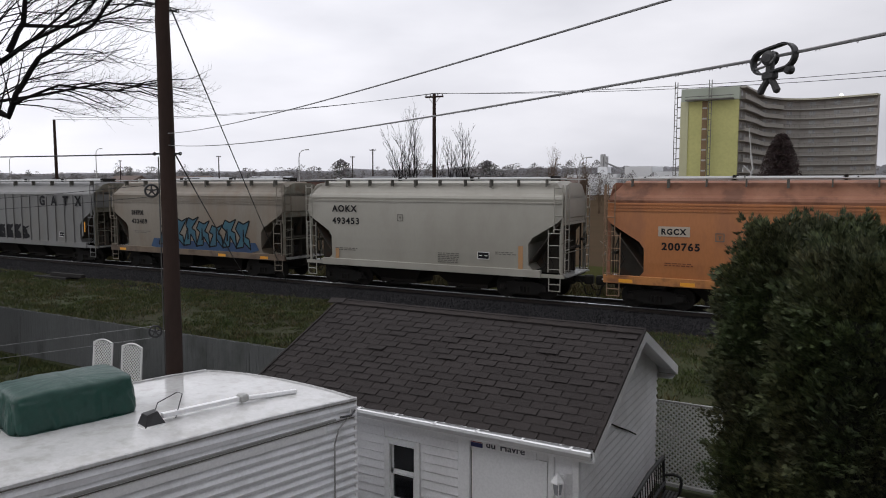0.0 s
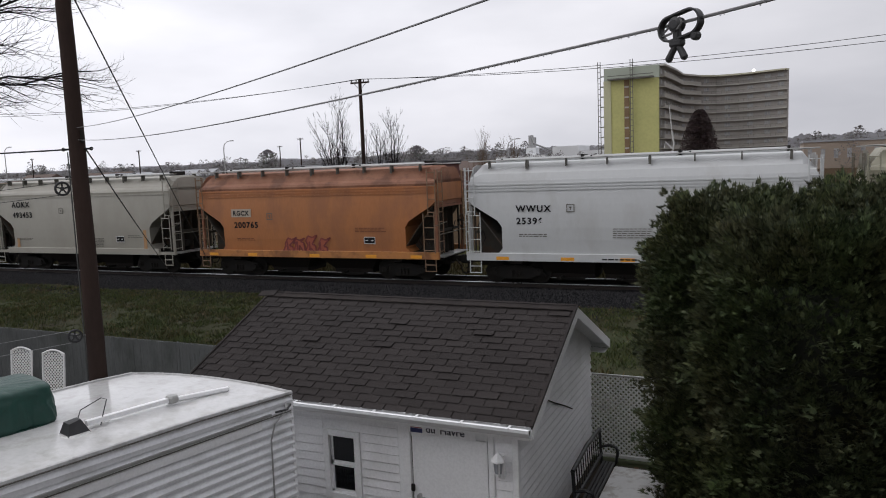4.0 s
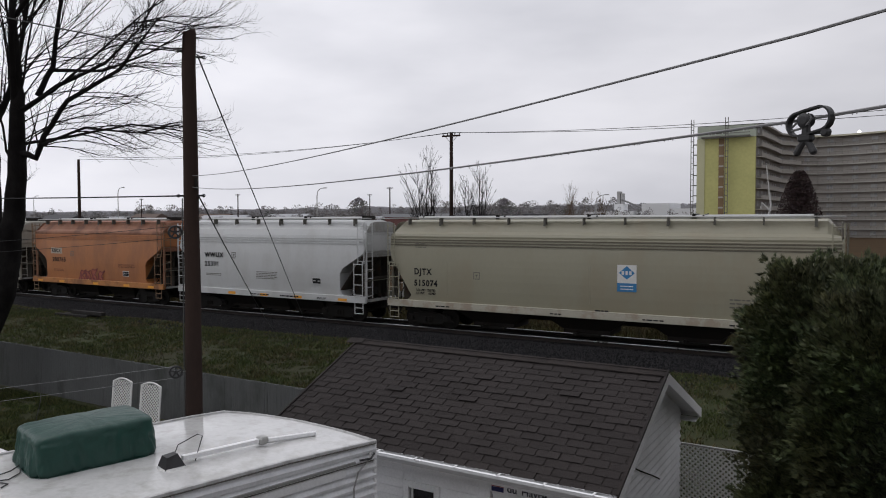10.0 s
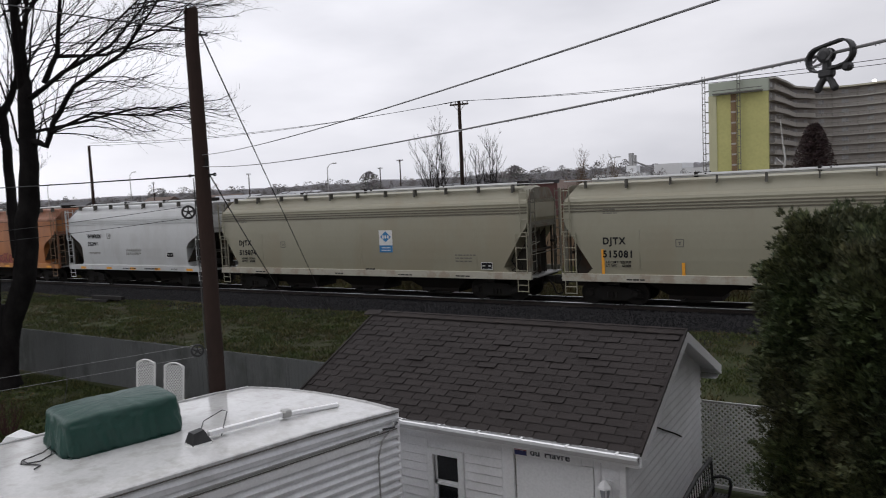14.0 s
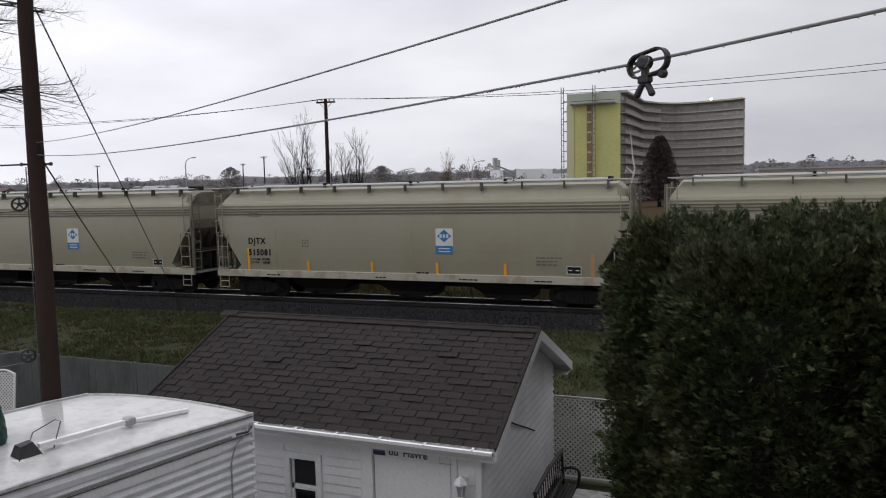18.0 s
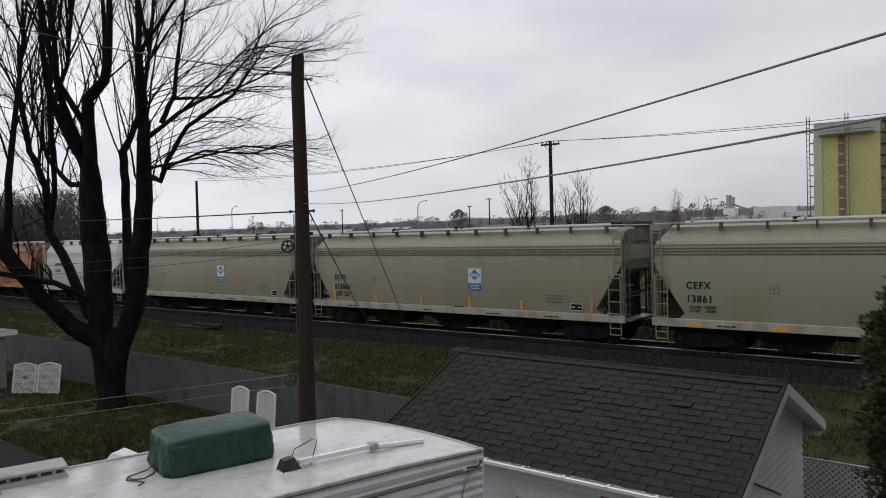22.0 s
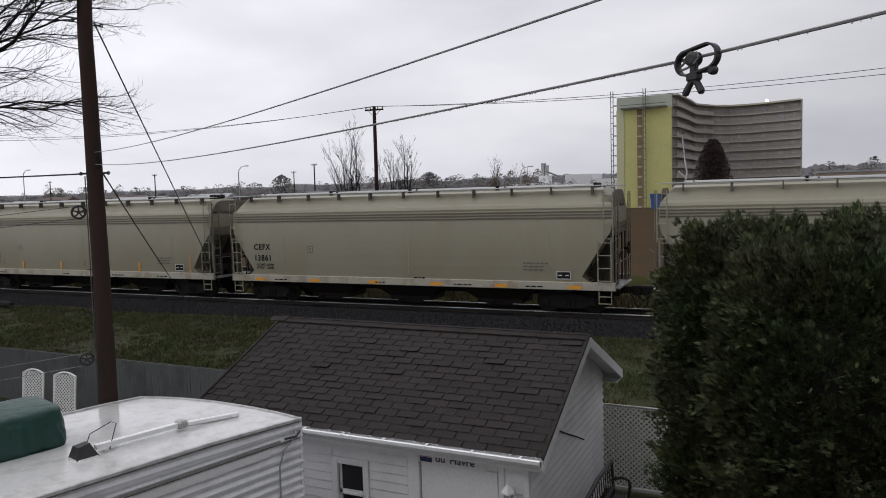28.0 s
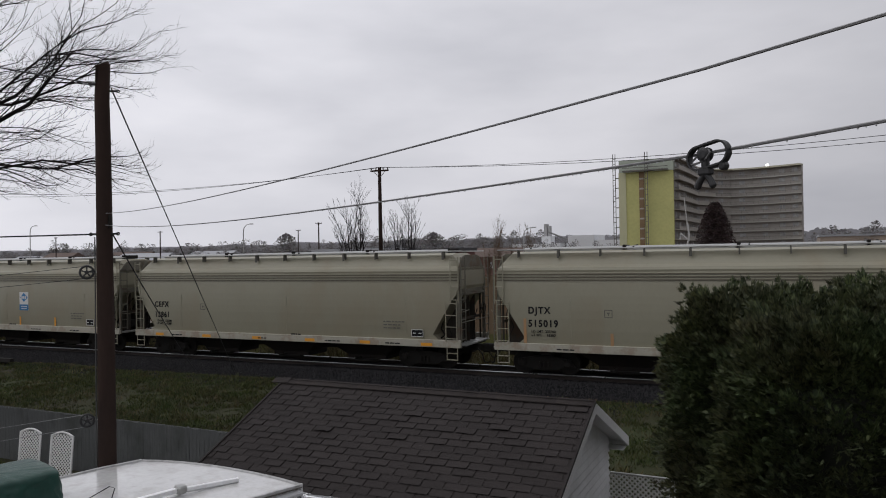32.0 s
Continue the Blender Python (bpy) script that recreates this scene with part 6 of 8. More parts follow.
def make_spacer():
    """The black plastic line spacer that rides on the lower line: a ring with a hub and four feet."""
    s = thing("clothesline_spacer", (-0.071, 1.638, 5.672), -31, "black plastic clothesline spacer hanging on the wet line", "line spacer")
    s.matrix_basis = s.matrix_basis @ Matrix.Diagonal((0.78, 0.78, 0.78, 1))
    tilt = math.radians(9)
    def at(x, z, y=0.0):
        return Vector((x * math.cos(tilt) - z * math.sin(tilt), y, 0.012 + x * math.sin(tilt) + z * math.cos(tilt)))
    loops = []
    for k in range(41):
        a = 2 * math.pi * k / 40
        # a flat-sided oval band
        x = 0.032 * (1 if math.cos(a) > 0 else -1) * (abs(math.cos(a)) > 0.02) + 0.032 * math.cos(a)
        z = 0.031 * math.sin(a)
        o = Vector((math.cos(a), 0, math.sin(a))) * 0.0055
        loops.append([at(x, z, -0.012), at(x, z, 0.012), at(x + o.x, z + o.z, 0.012), at(x + o.x, z + o.z, -0.012)])
    part("ring", Build().loft(loops, False), BLACK_PLASTIC, s)
    hub = at(-0.011, 0.006)
    part("hub", Build().tube([hub + Vector((0, -0.016, 0)), hub + Vector((0, -0.012, 0)), hub + Vector((0, -0.004, 0)), hub + Vector((0, 0.004, 0)), hub + Vector((0, 0.012, 0)), hub + Vector((0, 0.016, 0))],
                         [0.012, 0.021, 0.015, 0.015, 0.021, 0.012], 18), BLACK_PLASTIC, s)
    part("stem", Build().box(-0.022, -0.009, -0.03, 0.0, 0.009, 0.03, 0.004), BLACK_PLASTIC, s)
    part("block", Build().box(-0.034, -0.012, -0.046, 0.012, 0.012, -0.022, 0.006), BLACK_PLASTIC, s)
    for dx in (-0.029, 0.025):
        part("foot", Build().tube([(-0.011, 0, -0.036), (-0.011 + dx * 0.6, 0, -0.058), (-0.011 + dx, 0, -0.077), (-0.011 + dx * 1.1, 0, -0.082)], [0.009, 0.0095, 0.0105, 0.006], 10), BLACK_PLASTIC, s)
    part("clip", Build().tube([(0.01, 0, -0.022), (0.034, 0, -0.022), (0.05, 0, -0.026)], 0.0055, 6), BLACK_PLASTIC, s)
    part("knob", Build().tube([(0.05, -0.012, -0.024), (0.05, -0.008, -0.024), (0.05, 0.008, -0.024), (0.05, 0.012, -0.024)], [0.008, 0.0125, 0.0125, 0.008], 10), BLACK_PLASTIC, s)
    part("catch", Build().box(-0.004, -0.005, 0.043, 0.006, 0.005, 0.052, 0.002), BLACK_PLASTIC, s)
    loop = [at(-0.066, -0.012), at(-0.03, -0.014, -0.006), at(0.0, -0.008, -0.012), at(0.012, 0.006, -0.008), at(0.0, 0.022, 0.0), at(-0.03, 0.016, 0.006), at(-0.058, 0.0, 0.004)]
    part("line_loop", Build().tube(loop, 0.0035, 6), CLOTHES, s, "wet line looped round the hub")


make_spacer()


def make_pulley(x, y, z, turn, r=0.1):
    p = thing("line_pulley", (x, y, z), turn, "black spoked clothesline pulley hung from the pole", "pulley", "clothesline pulleys")
    rim = [(r * math.cos(2 * math.pi * k / 20), 0, r * math.sin(2 * math.pi * k / 20)) for k in range(21)]
    part("rim", Build().tube(rim, 0.016, 6), BLACK_PLASTIC, p)
    for k in range(5):
        a = 2 * math.pi * k / 5 + 0.3
        part("spoke", Build().tube([(0, 0, 0), (r * math.cos(a), 0, r * math.sin(a))], 0.011, 5), BLACK_PLASTIC, p)
    part("hub", Build().tube([(0, -0.025, 0), (0, 0.025, 0)], 0.028, 8), BLACK_PLASTIC, p)
    part("fork", Build().tube([(0, 0.03, 0), (r * 1.3, 0.03, 0), (r * 1.6, 0, 0), (r * 2.6, 0, 0.01)], 0.01, 5), GALV, p)


make_pulley(PX - 0.13, PY - 0.19, 5.31, 51, 0.085)
make_pulley(PX - 0.16, PY - 0.19, 3.26, 51, 0.085)
for dz in (0.1, -0.1):
    make_cable("side_line", (PX - 0.13, PY - 0.19, 5.31 + dz * 0.85), (-30.0, 4.0, 5.0 + dz), 0.35, 0.004, CABLE, "thin clothesline running from the pulley to the next yard", "clothesline", "side clotheslines")
    make_cable("low_line", (PX - 0.16, PY - 0.19, 3.26 + dz * 0.85), (-22.0, 0.8, 1.21 + dz * 1.5), 0.03, 0.004, CLOTHES, "thin pale low clothesline over the yard", "clothesline", "low clotheslines")
make_cable("service_cable", (PX - 0.1, PY, 5.84), (-70.0, 19.0, 8.0), 0.3, 0.012, CABLE, "black service cable from the pole to the next street")
make_cable("top_cable", (PX - 0.1, PY, 7.95), (-27.5, 8.4, 13.4), 0.25, 0.012, CABLE, "black cable from the pole top into the tree")
make_cable("guy_wire", (PX + 0.1, PY + 0.06, 7.88), (-21.97, 24.7, 0.25), 0.0, 0.011, CABLE, "taut steel guy wire of the pole", group="guy wires")
make_cable("guy_wire", (PX + 0.1, PY + 0.06, 5.82), (-24.6, 25.0, 0.25), 0.1, 0.011, CABLE, "taut steel guy wire of the pole", group="guy wires")

# ---------------------------------------------------------------- power line beyond the track
def make_far_pole(x, y, h, arm=True):
    p = thing("power_pole", (x, y, 0), 8, "slim dark wooden power pole with a short crossarm", "pole", "power poles")
    part("shaft", Build().tube([(0, 0, 0), (0, 0, h)], [0.19, 0.13], 10), POLE_WOOD, p)
    if arm:
        part("crossarm", Build().box(-0.75, -0.07, h - 0.28, 0.75, 0.05, h - 0.16), POLE_WOOD, p)
        for dx in (-0.68, -0.3, 0.3, 0.68):
            part("insulator", Build().tube([(dx, 0, h - 0.16), (dx, 0, h - 0.06), (dx, 0, h + 0.04)], [0.03, 0.06, 0.035], 6), GALV, p)
        part("brace", Build().tube([(-0.5, -0.02, h - 0.24), (0, -0.02, h - 0.8), (0.5, -0.02, h - 0.24)], 0.025, 5), GALV, p)


make_far_pole(-28.3, 48.2, 12.3)
make_far_pole(-71.8, 45.0, 12.0, False)
make_far_pole(22.0, 47.0, 12.15)
for dy, dz, rise in ((-0.1, 0.04, 0.0), (0.1, 0.04, 0.55)):
    make_cable("power_line", (-28.3, 48.2 + dy, 12.3 + dz), (22.0, 47.0 + dy, 12.15 + dz + rise), 0.9, 0.018, CABLE, "thin power line on the far poles", group="power lines")
    make_cable("power_line", (-28.3, 48.2 + dy, 12.3 + dz), (-71.8, 45.0 + dy, 12.0 + dz + rise * 0.5), 0.7, 0.018, CABLE, "thin power line on the far poles", group="power lines")


# ---------------------------------------------------------------- trees
BARK = paint("dark_wet_maple_bark", (0.008, 0.007, 0.007), 0.9, (0.024, 0.022, 0.021), 2.6, 0.8, 22, 1.0, streak=0.5, spec=0.08)
TWIG = paint("dark_twigs", (0.014, 0.012, 0.012), 0.9, (0.025, 0.021, 0.02), 1.0, 0.5, 10, 0.0, spec=0.08)


def grow(b, rng, start, way, length, radius, level, out, sides):
    """One branch and its own: it bends upwards and tapers; thin ones go to out."""
    n = 5 if level < 3 else 3
    pts, rad = [Vector(start)], [radius]
    d = Vector(way).normalized()
    for k in range(n):
        d = (d + Vector((rng.gauss(0, 0.075), rng.gauss(0, 0.075), rng.gauss(0.05, 0.06)))).normalized()
        pts.append(pts[-1] + d * length / n)
        rad.append(radius * (1 - 0.72 * (k + 1) / n))
    (b if radius > 0.03 else out).tube(pts, rad, sides if radius > 0.03 else 3, False)
    if level >= 4:
        return
    kids = {1: 6, 2: 5, 3: 3}[level]
    for k in range(kids):
        u = 0.25 + 0.75 * (k + rng.random()) / kids
        i = min(int(u * n), n - 1)
        p = pts[i].lerp(pts[i + 1], u * n - i)
        axis = (pts[i + 1] - pts[i]).normalized()
        side = axis.orthogonal().normalized()
        side.rotate(Matrix.Rotation(rng.uniform(0, 6.283), 3, axis))
        way2 = axis * rng.uniform(0.45, 0.9) + side * rng.uniform(0.5, 0.9) + Vector((0, 0, 0.22))
        r2 = max(0.0045, radius * (1 - 0.7 * u) * rng.uniform(0.4, 0.6))
        grow(b, rng, p, way2, length * rng.uniform(0.42, 0.68) * (1.15 - 0.4 * u), r2, level + 1, out, max(4, sides - 2))


def make_maple():
    """The old maple: limbs in a plane across the yard, with forward and backward lean; u to the right, v up."""
    t = thing("bare_maple_tree", (-23.3, 11.1, 0), label="large old bare maple tree with dark wet bark", category="tree")
    rng = random.Random(21)
    right = Vector((0.745, 0.667, 0))
    deep = Vector((-0.667, 0.745, 0))
    at = lambda u, v, w: right * u + deep * w + Vector((0, 0, v))
    k = 0.0191
    q = lambda px, py, w: at((px + 32 * max(0.0, min(1.0, (640 - py) / 150)) - 230) * k, (690 - py) * k, w)
    trunk = Build()
    trunk.tube([at(0, -0.2, 0), at(0, 0.15, 0), at(-0.02, 0.7, 0), at(0.0, 1.4, 0), at(0.05, 2.0, 0), at(0.1, 2.6, 0)], [0.60, 0.46, 0.385, 0.36, 0.33, 0.2], 18)
    part("trunk", trunk, BARK, t, smooth=True)
    limbs = [
        ([q(205, 575, 0), q(155, 548, -.3), q(105, 492, -.7), q(60, 420, -1.0), q(12, 320, -1.4), q(-18, 240, -1.7), q(-60, 100, -2.2)], [.34, .29, .26, .23, .19, .14, .05]),
        ([q(172, 530, .1), q(125, 450, .5), q(78, 385, 1.0), q(68, 300, 1.3), q(33, 236, 1.6), q(10, 140, 2.0), q(0, 30, 2.3)], [.18, .16, .14, .12, .1, .07, .03]),
        ([q(226, 685, 0), q(210, 610, 0), q(190, 520, .05), q(180, 440, .1), q(172, 390, .2), q(172, 300, .3), q(158, 262, .5), q(126, 215, .7), q(90, 150, 1.0), q(66, 30, 1.4), q(56, -80, 1.8)], [.29, .32, .40, .44, .42, .34, .26, .19, .13, .08, .03]),
        ([q(180, 420, .1), q(182, 320, -.1), q(184, 220, -.4), q(188, 165, -.6), q(219, 136, -.6), q(230, 60, -.7), q(238, -60, -.9), q(242, -160, -1.0)], [.28, .25, .2, .19, .16, .11, .07, .03]),
        ([q(234, 685, 0), q(236, 610, 0), q(247, 520, -.05), q(255, 440, -.1), q(263, 390, -.2), q(273, 300, -.4), q(277, 230, -.5), q(278, 170, -.6), q(278, 90, -.8), q(284, -20, -1.0), q(292, -130, -1.2)], [.28, .3, .33, .33, .3, .25, .2, .14, .1, .06, .03]),
        ([q(232, 480, .1), q(225, 400, .4), q(219, 300, .7), q(214, 245, .8), q(226, 222, .9), q(250, 150, 1.0), q(262, 60, 1.2), q(270, -70, 1.5)], [.18, .15, .14, .14, .1, .07, .05, .02]),
        ([q(268, 292, -.4), q(305, 305, -.7), q(320, 272, -.9), q(359, 220, -1.2), q(440, 175, -1.7), q(475, 138, -2.1), q(505, 105, -2.4)], [.11, .085, .078, .066, .05, .034, .014]),
        ([q(271, 240, -.5), q(322, 185, .2), q(390, 140, .7), q(440, 75, 1.1), q(480, -10, 1.5)], [.085, .06, .042, .028, .01]),
        ([q(300, 205, -.2), q(325, 160, -.3), q(332, 90, -.2), q(344, 0, 0), q(352, -80, .2)], [.09, .075, .055, .035, .012]),
        ([q(268, 285, -.4), q(340, 262, .6), q(420, 236, 1.4), q(490, 240, 2.0), q(540, 250, 2.4)], [.05, .042, .032, .02, .009]),
        ([q(158, 262, .5), q(140, 160, -.4), q(130, 60, -.8), q(125, -70, -1.2)], [.14, .11, .08, .03]),
        ([q(60, 420, -1), q(50, 300, -.4), q(55, 180, 0), q(65, 40, .3), q(60, -70, .5)], [.13, .11, .08, .05, .02]),
        ([q(272, 235, -.5), q(340, 205, -1.2), q(420, 145, -1.8), q(475, 105, -2.3), q(510, 85, -2.8)], [.055, .042, .03, .02, .009]),
        ([q(318, 285, -.9), q(390, 262, -1.6), q(470, 272, -2.2), q(545, 258, -2.6)], [.045, .034, .022, .01]),
        ([q(322, 165, -.3), q(380, 150, 1.0), q(450, 110, 1.6), q(490, 75, 2.1), q(525, 45, 2.5)], [.05, .04, .03, .02, .009]),
        ([q(278, 95, -.8), q(330, 45, -1.4), q(390, -25, -1.8), q(430, -90, -2.0)], [.07, .05, .035, .015]),
        ([q(219, 136, -.6), q(212, 60, -.2), q(204, -40, 0), q(200, -130, .2)], [.11, .08, .05, .02]),
        ([q(184, 220, -.4), q(155, 140, -1.2), q(160, 40, -1.6), q(168, -90, -2.0)], [.11, .09, .07, .03]),
        ([q(94, 160, 1.0), q(106, 80, 1.6), q(110, -50, 2.0)], [.09, .07, .03]),
        ([q(172, 300, .3), q(112, 300, 1.2), q(56, 250, 2.0), q(16, 170, 2.6), q(0, 40, 3.1)], [.11, .09, .07, .05, .02]),
        ([q(30, 350, -1.2), q(24, 230, -.6), q(20, 120, -.2), q(16, -20, .2)], [.1, .08, .05, .02]),
        ([q(250, 150, 1.0), q(252, 60, 1.6), q(258, -60, 2.1)], [.08, .06, .02]),
        ([q(272, 225, -.5), q(285, 130, -1.3), q(300, 30, -1.8), q(310, -90, -2.2)], [.1, .08, .06, .02]),
        ([q(12, 320, -1.4), q(-45, 250, -2.0), q(-100, 150, -2.6), q(-150, 20, -3)], [.13, .1, .07, .02]),
        ([q(78, 385, 1.0), q(100, 300, .6), q(104, 200, .3), q(112, 90, .1), q(118, -40, 0)], [.1, .085, .07, .05, .02]),
        ([q(190, 510, -.1), q(130, 470, -.8), q(60, 450, -1.5), q(-10, 430, -2.2), q(-70, 380, -2.8)], [.1, .09, .08, .06, .03]),
    ]
    def along(pts, rad, u):
        f = u * (len(pts) - 1)
        i = min(int(f), len(pts) - 2)
        return pts[i].lerp(pts[i + 1], f - i), rad[i] + (rad[i + 1] - rad[i]) * (f - i)

    stout = list(limbs)
    def bough(start, ang, ln, w, droop, r0):
        p = [start]
        for c in range(6):
            bend = ang + math.radians((9, 2, -8, -12, -6, 8)[c]) * droop + rng.gauss(0, 0.06)
            p.append(p[-1] + at(math.cos(bend), math.sin(bend), w) * ln / 6)
        limbs.append((p, [r0 * f for f in (1, .93, .84, .74, .6, .44, .25)]))

    # long thin boughs that sweep out to the side, and straight shoots that climb
    for index, u0, u1, count, lo, hi, reach in ((4, .5, .72, 17, 0, 56, 5.2), (6, .2, .9, 13, -8, 30, 3.0), (9, .2, .8, 7, -20, 14, 2.6), (7, .2, .9, 8, -5, 45, 3.0), (8, .1, .7, 5, 20, 80, 3.0), (13, .2, .8, 6, -18, 14, 2.4), (12, .3, .9, 6, -8, 34, 2.8), (14, .3, .9, 6, -8, 34, 2.8), (15, .1, .8, 5, 10, 60, 2.8), (22, .1, .6, 5, 35, 80, 3.4),
                                                (0, .25, .9, 12, 90, 200, 3.2), (1, .2, .9, 10, 90, 205, 3.0), (23, .1, .9, 8, 80, 170, 3.4), (20, .1, .9, 8, 80, 160, 3.0), (24, .1, .9, 7, 70, 150, 3.0), (2, .5, .9, 8, 80, 170, 3.0)):
        for k in range(count):
            start, r = along(*stout[index], u0 + (u1 - u0) * (k + rng.random()) / count)
            ang = math.radians(lo + (hi - lo) * rng.random())
            bough(start, ang, reach * rng.uniform(0.6, 1.0), rng.uniform(-0.6, 0.6), 1 if math.cos(ang) > 0 else -1, rng.uniform(0.011, 0.023))
    for number, (pts, rad) in enumerate(stout):
        if number in (6, 7, 8, 9, 12, 13, 14, 15):
            continue
        for k in range(13 if number in (0, 1, 11, 18, 19, 20, 23, 24) else 8):
            u = rng.uniform(0.3, 0.95)
            start, r = along(pts, rad, u)
            if start.z < 5.2:
                continue
            bough(start, math.radians(90 + rng.gauss(0, 13)), rng.uniform(2.0, 4.6), rng.gauss(0, 0.3), 0, min(rng.uniform(0.018, 0.045), r * 0.8))
    twigs, thin = Build(), Build()
    for pts, rad in limbs:
        fine_p, fine_r = [], []
        for i in range(len(pts) - 1):
            for s in range(3):
                rough = min(.03, .12 * rad[i])
                fine_p.append(pts[i].lerp(pts[i + 1], s / 3) + Vector((rng.gauss(0, rough), rng.gauss(0, rough), rng.gauss(0, rough))))
                fine_r.append((rad[i] + (rad[i + 1] - rad[i]) * s / 3) * 1.0)
        fine_p.append(pts[-1]), fine_r.append(rad[-1])
        limb = Build()
        limb.tube(fine_p, fine_r, 9, False)
        n = len(fine_p)
        for j in range(max(2, n // 4), n):
            for _ in range(2 if fine_r[j] < 0.11 and rad[0] > 0.06 else 1):
                if rng.random() < (0.32 if rad[0] > 0.06 else 0.5):
                    axis = (fine_p[min(j + 1, n - 1)] - fine_p[j - 1]).normalized()
                    side = axis.orthogonal().normalized()
                    side.rotate(Matrix.Rotation(rng.uniform(0, 6.283), 3, axis))
                    way = axis * rng.uniform(0.5, 1.0) + side * rng.uniform(0.3, 0.7) + Vector((0, 0, 0.65))
                    if rad[0] < 0.06:
                        grow(limb, rng, fine_p[j], axis * 1.2 + side * rng.uniform(0.3, 0.7), rng.uniform(0.4, 1.1), 0.0075, 3, twigs, 4)
                    else:
                        grow(limb, rng, fine_p[j], way, rng.uniform(1.0, 2.0), min(0.035, max(0.018, fine_r[j] * 0.35)), 2, twigs, 5)
        if rad[0] > 0.06:
            part("limb", limb, BARK, t, smooth=True)
        else:
            o = len(thin.v)
            thin.v.extend(limb.v)
            thin.f.extend(tuple(o + i for i in f) for f in limb.f)
    tagged(part("bough_mass", thin, BARK, t), kind="stuff")
    tagged(part("twig_mass", twigs, TWIG, t), kind="stuff")


make_maple()


def upright(b, out, rng, start, way, length, radius, level):
    """A slim branch that keeps climbing, with twigs at narrow angles."""
    n = 8 if level == 0 else 4
    pts, rad = [Vector(start)], [radius]
    d = Vector(way).normalized()
    for k in range(n):
        d = (d + Vector((rng.gauss(0, 0.07), rng.gauss(0, 0.07), 0.06))).normalized()
        pts.append(pts[-1] + d * length / n)
        rad.append(max(0.006, radius * (1 - 0.85 * (k + 1) / n)))
    (b if level == 0 else out).tube(pts, rad, 6 if level == 0 else 3, False)
    if level == 2:
        return
    for k in range(24 if level == 0 else 6):
        u = (0.28 if level == 0 else 0.2) + 0.7 * rng.random()
        i = min(int(u * n), n - 1)
        a = rng.uniform(0, 6.283)
        w = (pts[i + 1] - pts[i]).normalized() + Vector((math.cos(a), math.sin(a), 0)) * rng.uniform(0.3, 0.6)
        upright(b, out, rng, pts[i].lerp(pts[i + 1], u * n - i), w, length * rng.uniform(0.17, 0.31) * (1.3 - 0.6 * u), max(0.010, rad[i] * 0.45), level + 1)


def make_bare_tree(x, y, h, stems, seed, wide=0.22, bark=None, label="bare many-stemmed young tree beyond the track"):
    t = thing("bare_tree", (x, y, 0), 0, label, "tree", "bare trees beyond the track")
    rng = random.Random(seed)
    twigs = Build()
    for s in range(stems):
        a, r = 6.283 * (s + rng.random() * 0.6) / stems, rng.uniform(0.3, 1.0) * wide
        b = Build()
        upright(b, twigs, rng, (0.5 * r * math.cos(a), 0.5 * r * math.sin(a), -0.1), (r * math.cos(a), r * math.sin(a), 1), h * rng.uniform(0.72, 1.0), h * 0.0085, 0)
        part("stem", b, bark or TWIG, t)
    tagged(part("twig_mass", twigs, bark or TWIG, t), kind="stuff")


for i, (x, y, h, st, wd) in enumerate(((-30.0, 46.5, 11.0, 4, 0.2), (-28.8, 45.6, 9.8, 4, 0.16), (-26.3, 46.2, 10.3, 3, 0.13), (-24.7, 46.6, 10.6, 4, 0.2))):
    make_bare_tree(x, y, h, st, 40 + i, wd)
TAN_TWIG = paint("tan_dry_twigs", (0.13, 0.09, 0.06), 0.9, (0.09, 0.065, 0.045), 1.0, 0.5, 10, 0.0, spec=0.1)
for i, (x, y, h, st) in enumerate(((-46.5, 120, 11.6, 4), (-41.2, 122, 11.3, 5), (-48.5, 121, 7.5, 5), (-44.0, 121, 7.8, 5), (-38.5, 122, 7.2, 4))):
    make_bare_tree(x, y, h, st, 60 + i, 0.2, TAN_TWIG, "tan leafless tree on the far field")

GREY_TWIG = paint("grey_brown_twigs", (0.10, 0.088, 0.078), 0.9, (0.07, 0.062, 0.055), 1.0, 0.5, 10, 0.0, spec=0.05)
for i in range(16):
    make_bare_tree(-82 - 4.0 * i, 33.5 + (i * 7 % 11) * 0.5 + 0.35 * i, 10.5 + (i * 5 % 7) * 0.5, 5, 80 + i, 0.4, GREY_TWIG, "grey leafless tree in the grove beyond the track")

CEDAR_LEAF = leaves("cedar_foliage", (0.022, 0.032, 0.015), (0.128, 0.148, 0.064))
CEDAR_SHADE = paint("cedar_inner_shade", (0.012, 0.014, 0.008), 0.95, bump=0.0)


